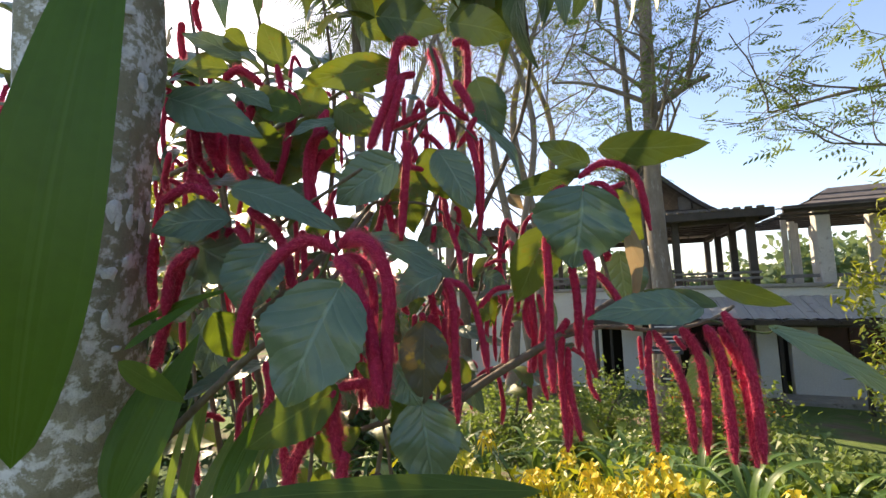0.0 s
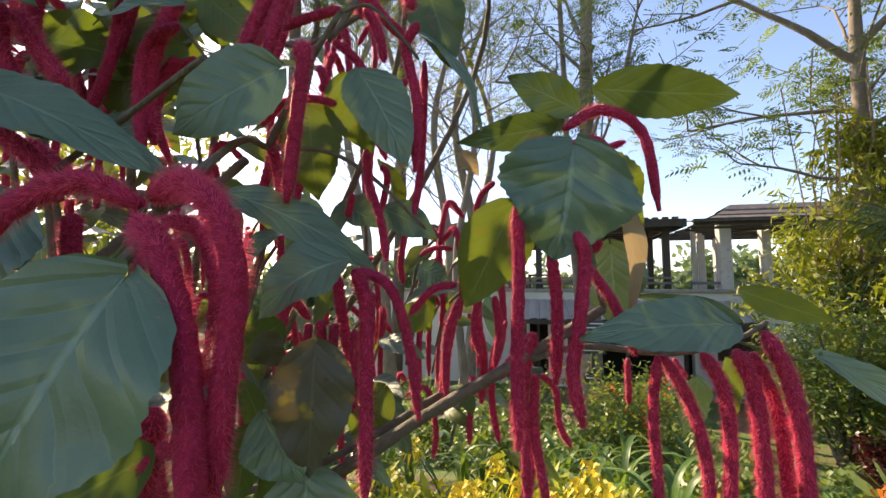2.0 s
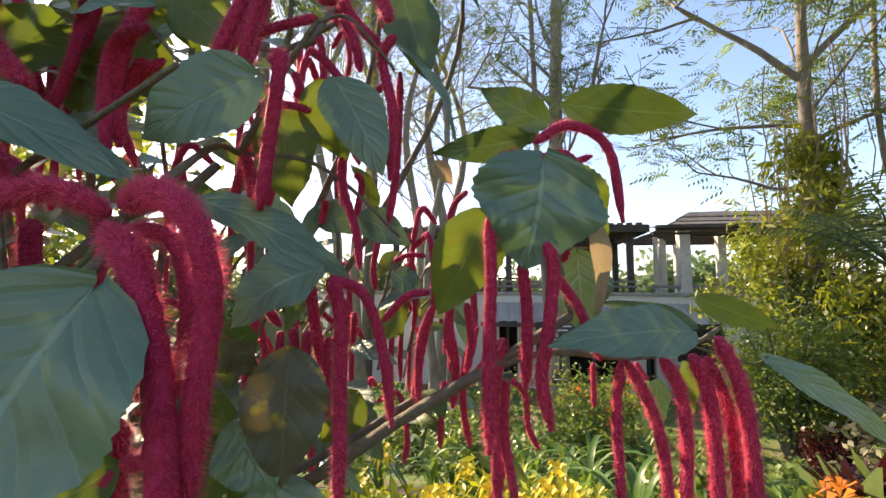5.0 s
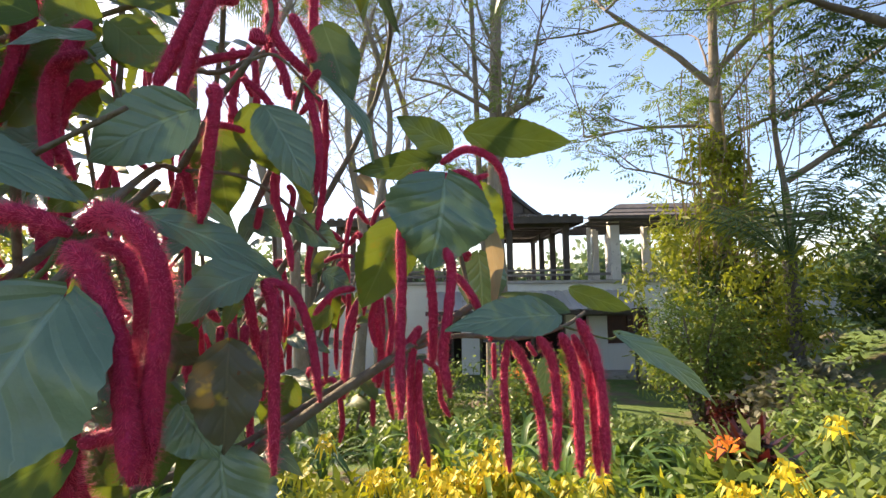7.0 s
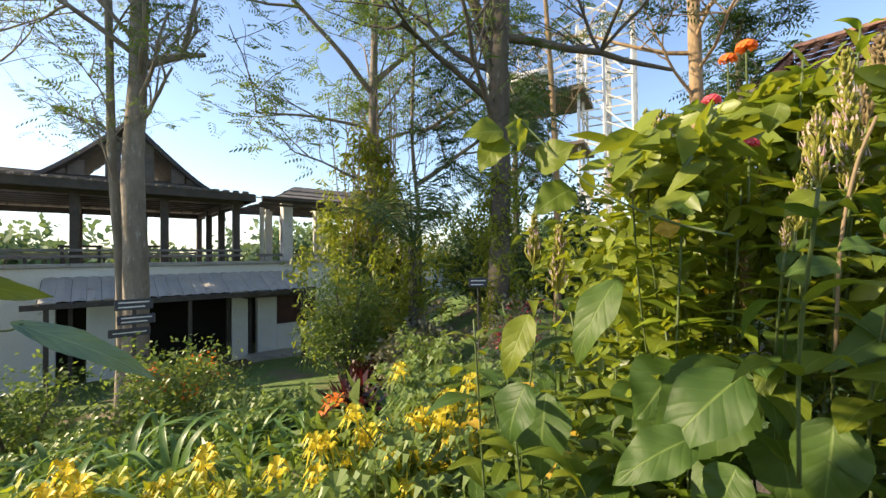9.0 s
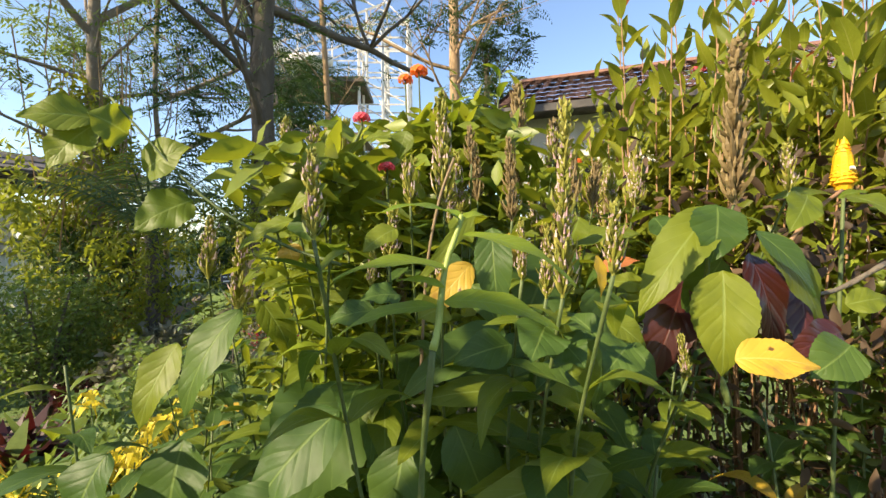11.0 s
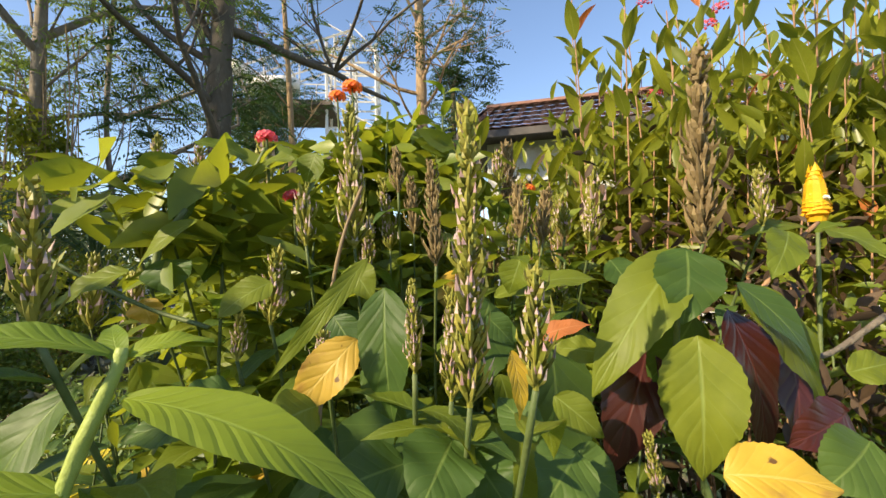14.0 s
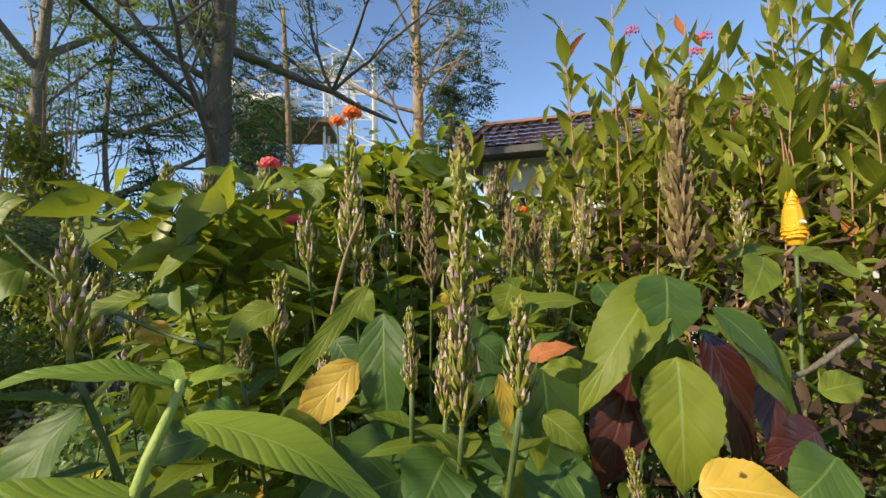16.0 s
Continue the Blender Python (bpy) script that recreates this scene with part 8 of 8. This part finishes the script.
blade(spike_plant, (0.109, 0.189, 1.522), (0.083, 0.155, 1.472), 0.031, (-0.937, 0.088, 0.339), M_SHD, 0.06, 0.14, lobes=0.0)
blade(spike_plant, (0.058, 0.056, 1.468), (0.099, 0.077, 1.491), 0.035, (-0.868, 0.082, 0.489), M_SHD, 0.06, 0.14, lobes=0.0)
blade(spike_plant, (0.034, -0.199, 1.463), (0.024, -0.148, 1.434), 0.055, (-0.868, 0.082, 0.489), M_SHD, 0.06, 0.14, lobes=0.0)
blade(spike_plant, (0.107, -0.267, 1.494), (0.102, -0.316, 1.504), 0.035, (-0.868, 0.082, 0.489), M_SH, 0.06, 0.14, lobes=0.0)
blade(spike_plant, (0.167, 0.418, 1.604), (0.159, 0.491, 1.569), 0.035, (-0.634, 0.060, 0.771), M_SH, 0.06, 0.14, lobes=0.0)
blade(spike_plant, (0.243, 0.392, 1.662), (0.235, 0.457, 1.611), 0.035, (-0.674, 0.063, 0.736), M_SH, 0.06, 0.14, lobes=0.0)
blade(spike_plant, (0.333, 0.368, 1.758), (0.306, 0.429, 1.776), 0.038, (-0.718, 0.067, 0.693), M_SH, 0.06, 0.14, lobes=0.0)
blade(spike_plant, (0.285, 0.419, 1.674), (0.262, 0.433, 1.691), 0.045, (-0.868, 0.082, 0.489), M_SHD, 0.06, 0.14, lobes=0.0)
blade(spike_plant, (0.356, 0.353, 1.756), (0.328, 0.306, 1.757), 0.035, (-0.718, 0.067, 0.693), M_SH, 0.06, 0.14, lobes=0.0)
blade(spike_plant, (0.349, 0.279, 1.770), (0.352, 0.296, 1.722), 0.044, (-0.868, 0.082, 0.489), M_SH, 0.06, 0.14, lobes=0.0)
blade(spike_plant, (0.248, 0.425, 1.617), (0.232, 0.417, 1.578), 0.062, (-0.904, 0.085, 0.418), M_SHD, 0.06, 0.14, lobes=0.0)
blade(spike_plant, (0.155, 0.283, 1.591), (0.128, 0.323, 1.563), 0.039, (-0.759, 0.071, 0.648), M_SH, 0.06, 0.14, lobes=0.0)
blade(spike_plant, (0.036, 0.269, 1.519), (0.015, 0.304, 1.520), 0.035, (-0.634, 0.060, 0.771), M_SHD, 0.06, 0.14, lobes=0.0)
blade(spike_plant, (0.056, 0.221, 1.503), (0.035, 0.250, 1.496), 0.043, (-0.759, 0.071, 0.648), M_SH, 0.06, 0.14, lobes=0.0)
blade(spike_plant, (0.047, 0.296, 1.502), (0.036, 0.343, 1.494), 0.037, (-0.634, 0.060, 0.771), M_SHD, 0.06, 0.14, lobes=0.0)
blade(spike_plant, (0.098, 0.086, 1.560), (0.096, 0.062, 1.535), 0.026, (-0.904, 0.085, 0.418), M_SHD, 0.06, 0.14, lobes=0.0)
blade(spike_plant, (0.201, -0.081, 1.607), (0.184, -0.098, 1.569), 0.042, (-0.904, 0.085, 0.418), M_SHD, 0.06, 0.14, lobes=0.0)
blade(spike_plant, (0.210, 0.023, 1.609), (0.213, 0.036, 1.570), 0.042, (-0.904, 0.085, 0.418), M_SH, 0.06, 0.14, lobes=0.0)
blade(spike_plant, (0.147, 0.207, 1.606), (0.130, 0.185, 1.574), 0.035, (-0.904, 0.085, 0.418), M_SH, 0.06, 0.14, lobes=0.0)
blade(spike_plant, (0.151, 0.224, 1.557), (0.134, 0.196, 1.517), 0.035, (-0.904, 0.085, 0.418), M_SHD, 0.06, 0.14, lobes=0.0)
blade(spike_plant, (0.312, 0.351, 1.331), (0.227, 0.473, 1.174), 0.149, (-0.789, -0.219, 0.574), M_SHD, 0.06, 0.14, lobes=0.0)
blade(spike_plant, (0.326, 0.303, 1.229), (0.277, 0.290, 1.116), 0.117, (-0.826, -0.229, 0.515), M_SHD, 0.06, 0.14, lobes=0.0)
blade(spike_plant, (0.215, -0.046, 1.240), (0.096, 0.195, 1.289), 0.073, (-0.496, -0.138, 0.858), M_SH, 0.06, 0.14, lobes=0.0)
blade(spike_plant, (0.265, 0.037, 1.465), (0.225, 0.029, 1.375), 0.053, (-0.764, -0.481, 0.431), M_SH, 0.06, 0.14, lobes=0.0)
blade(spike_plant, (0.350, 0.030, 1.551), (0.291, 0.094, 1.425), 0.110, (-0.862, -0.239, 0.448), M_SHD, 0.06, 0.14, lobes=0.0)
blade(spike_plant, (0.241, 0.047, 1.565), (0.226, -0.084, 1.591), 0.051, (-0.496, -0.138, 0.858), M_SH, 0.06, 0.14, lobes=0.0)
blade(spike_plant, (0.298, 0.215, 1.343), (0.312, 0.016, 1.344), 0.050, (-0.496, -0.138, 0.858), M_SHD, 0.06, 0.14, lobes=0.0)
blade(spike_plant, (0.285, -0.036, 1.498), (0.238, -0.016, 1.311), 0.132, (-0.831, -0.420, 0.364), M_SHD, 0.06, 0.14, lobes=0.0)
blade(spike_plant, (0.392, 0.437, 1.304), (0.321, 0.507, 1.210), 0.133, (-0.789, -0.219, 0.574), M_SHD, 0.06, 0.14, lobes=0.0)
blade(spike_plant, (0.456, 0.581, 1.459), (0.427, 0.500, 1.340), 0.068, (-0.652, -0.687, 0.322), M_SH, 0.06, 0.14, lobes=0.0)
blade(spike_plant, (0.486, 0.475, 1.445), (0.505, 0.406, 1.535), 0.084, (-0.862, -0.239, 0.448), M_SH, 0.06, 0.14, lobes=0.0)
blade(spike_plant, (0.486, 0.475, 1.432), (0.474, 0.518, 1.523), 0.070, (-0.862, -0.239, 0.448), M_SH, 0.06, 0.14, lobes=0.0)
blade(spike_plant, (0.461, 0.749, 1.374), (0.397, 0.794, 1.228), 0.086, (-0.931, 0.102, 0.351), M_SH, 0.06, 0.14, lobes=0.0)
blade(spike_plant, (0.374, 0.689, 1.219), (0.321, 0.695, 1.052), 0.128, (-0.901, 0.019, 0.434), M_SHD, 0.06, 0.14, lobes=0.0)
blade(spike_plant, (0.427, 0.500, 1.242), (0.377, 0.529, 1.162), 0.116, (-0.826, -0.229, 0.515), M_SHD, 0.06, 0.14, lobes=0.0)
blade(spike_plant, (0.542, 0.086, 1.581), (0.558, 0.027, 1.520), 0.092, (-0.923, -0.256, 0.288), M_YLEAF, 0.06, 0.14, lobes=0.0)
blade(spike_plant, (0.248, 0.689, 1.737), (0.209, 0.716, 1.760), 0.079, (-0.862, -0.239, 0.448), M_SH, 0.06, 0.14, lobes=0.0)
blade(spike_plant, (0.236, 0.730, 1.758), (0.187, 0.795, 1.750), 0.067, (-0.862, -0.239, 0.448), M_SH, 0.06, 0.14, lobes=0.0)
blade(spike_plant, (0.236, 0.730, 1.748), (0.196, 0.766, 1.679), 0.067, (-0.862, -0.239, 0.448), M_SH, 0.06, 0.14, lobes=0.0)
blade(spike_plant, (0.253, 0.669, 1.684), (0.242, 0.598, 1.719), 0.079, (-0.862, -0.239, 0.448), M_SH, 0.06, 0.14, lobes=0.0)
blade(spike_plant, (0.270, 0.608, 1.641), (0.223, 0.668, 1.597), 0.079, (-0.862, -0.239, 0.448), M_SH, 0.06, 0.14, lobes=0.0)
stem(spike_plant, [(0.218, 0.255, 1.353), (0.218, 0.245, 1.525), (0.220, 0.226, 1.632), (0.224, 0.203, 1.697)], 0.0025, 0.0020, M_DRY, 'stem')
stem(spike_plant, [(0.251, 0.445, 1.591), (0.256, 0.439, 1.637), (0.260, 0.413, 1.677)], 0.0046, 0.0030, M_STEM, 'stem')
stem(spike_plant, [(0.390, 0.421, 1.678), (0.392, 0.389, 1.738), (0.396, 0.365, 1.790)], 0.0038, 0.0026, M_STEM, 'stem')
stem(spike_plant, [(0.262, -0.309, 1.543), (0.280, -0.389, 1.619), (0.300, -0.455, 1.657)], 0.0038, 0.0029, M_RED_STEM, 'stem')
stem(spike_plant, [(0.125, -0.136, 1.366), (0.127, -0.107, 1.474), (0.125, -0.115, 1.616)], 0.0043, 0.0025, M_STEM, 'stem')
stem(spike_plant, [(0.138, -0.351, 1.542), (0.126, -0.277, 1.511), (0.111, -0.224, 1.506)], 0.0036, 0.0022, M_TWIG, 'stem')
stem(spike_plant, [(0.242, 0.709, 1.790), (0.238, 0.577, 1.645), (0.229, 0.456, 1.572), (0.213, 0.366, 1.542)], 0.0018, 0.0026, M_STEM, 'stem')
seedling = thing("young_plant", (0.608, -0.365, 0), "young plant with a pale green stem and pointed bright green leaves", "plant")
stem(seedling, [(0.14, 0.03, -0.02), (0.12, 0.03, 0.9), (0.05, 0.01, 1.38), (0.000, 0.000, 1.516)], 0.0022, 0.0020, M_STEM, "stem")
stem(seedling, [(0.000, 0.000, 1.516), (0.003, -0.003, 1.528), (0.009, -0.007, 1.558), (0.012, -0.015, 1.581), (0.013, -0.016, 1.587)], 0.0022, 0.0012, M_STEML, "stem")
for base, tip, width, up in [((0.012, -0.014, 1.586), (0.001, 0.028, 1.591), 0.0112, (-0.30, 0.0, 0.95)), ((0.012, -0.017, 1.576), (0.002, -0.078, 1.554), 0.0157, (-0.42, -0.1, 0.90)),
                             ((0.008, -0.008, 1.558), (-0.011, 0.048, 1.559), 0.0141, (-0.40, 0.1, 0.92)), ((0.002, -0.006, 1.541), (-0.012, -0.063, 1.533), 0.0185, (-0.52, -0.1, 0.85)),
                             ((0.014, -0.016, 1.585), (0.021, -0.032, 1.588), 0.0067, (-0.5, 0.0, 0.85)), ((0.012, -0.016, 1.584), (0.023, -0.007, 1.592), 0.0059, (-0.5, 0.0, 0.85)),
                             ((0.004, -0.007, 1.548), (0.001, 0.018, 1.554), 0.0069, (-0.5, 0.1, 0.85)), ((0.004, -0.004, 1.538), (0.010, 0.053, 1.526), 0.0106, (-0.5, 0.1, 0.85))]:
    blade(seedling, base, tip, width, up, M_LAN, 0.08, 0.16, lobes=0.0, teeth=0.015)
# broad leaves hanging low; their shade is put into the darker M_SHD green
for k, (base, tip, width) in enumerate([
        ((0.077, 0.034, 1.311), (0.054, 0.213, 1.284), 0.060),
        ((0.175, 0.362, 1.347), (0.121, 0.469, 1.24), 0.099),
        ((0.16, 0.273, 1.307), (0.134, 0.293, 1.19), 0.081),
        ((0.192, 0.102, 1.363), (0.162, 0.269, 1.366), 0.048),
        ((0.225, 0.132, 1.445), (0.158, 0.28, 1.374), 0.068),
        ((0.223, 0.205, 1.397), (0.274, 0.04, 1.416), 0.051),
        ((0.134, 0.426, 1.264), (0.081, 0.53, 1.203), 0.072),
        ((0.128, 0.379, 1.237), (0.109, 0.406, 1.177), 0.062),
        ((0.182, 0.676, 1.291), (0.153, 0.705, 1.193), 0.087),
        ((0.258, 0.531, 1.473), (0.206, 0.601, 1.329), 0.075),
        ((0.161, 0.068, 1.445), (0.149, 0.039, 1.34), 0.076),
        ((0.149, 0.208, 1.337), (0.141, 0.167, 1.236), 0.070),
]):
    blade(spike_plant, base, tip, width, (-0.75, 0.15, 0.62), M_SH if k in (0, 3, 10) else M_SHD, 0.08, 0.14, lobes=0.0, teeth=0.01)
# further spikes among the leaves
g5 = random.Random(61)
for k in range(16):
    x, y, z = g5.uniform(0.34, 0.72), g5.uniform(-0.22, 0.42), g5.uniform(1.52, 1.70)
    lean, high = g5.uniform(-0.012, 0.012), g5.uniform(0.08, 0.15)
    spike(spike_plant, (x, y, z), (x + lean, y - lean, z + high), g5.uniform(0.011, 0.016), 80 + k, *((M_BUDD, M_BUDD) if k % 3 == 0 else ()))
    stem(spike_plant, [(x + 0.10, y, z - 0.40), (x + 0.04, y, z - 0.18), (x, y, z)], 0.0022, 0.0016, M_STEM, "stem")
candle_plant = thing("candle_plant", (0, 0, 0), "golden candle-like flower with white petals above the leaves", "flower")
candle_flower(candle_plant, (1.120, -1.098, 1.663), (1.117, -1.093, 1.746), 0.0206, 3)
stem(candle_plant, [(1.100, -1.078, 0.0), (1.120, -1.078, 0.9), (1.120, -1.098, 1.663)], 0.005, 0.003, M_STEM, 'stem')
# white heads put in for bright background patches between the leaves
flower_head(lantana, Vector((1.667, -0.458, 1.801)) - lantana.location, 0.024, M_WHITEF, 60, 16)
flower_head(lantana, Vector((1.621, -0.465, 1.692)) - lantana.location, 0.024, M_WHITEF, 61, 16)
flower_head(lantana, Vector((1.758, -1.080, 1.842)) - lantana.location, 0.024, M_WHITEF, 62, 16)
flower_head(lantana, Vector((1.770, -1.232, 2.444)) - lantana.location, 0.022, M_PINKF, 70, 18)
flower_head(lantana, Vector((1.702, -1.440, 2.391)) - lantana.location, 0.022, M_PINKF, 71, 18)
flower_head(lantana, Vector((1.753, -1.441, 2.367)) - lantana.location, 0.022, M_PINKF, 72, 18)
flower_head(lantana, Vector((1.732, -1.234, 2.130)) - lantana.location, 0.022, M_PINKF, 73, 18)
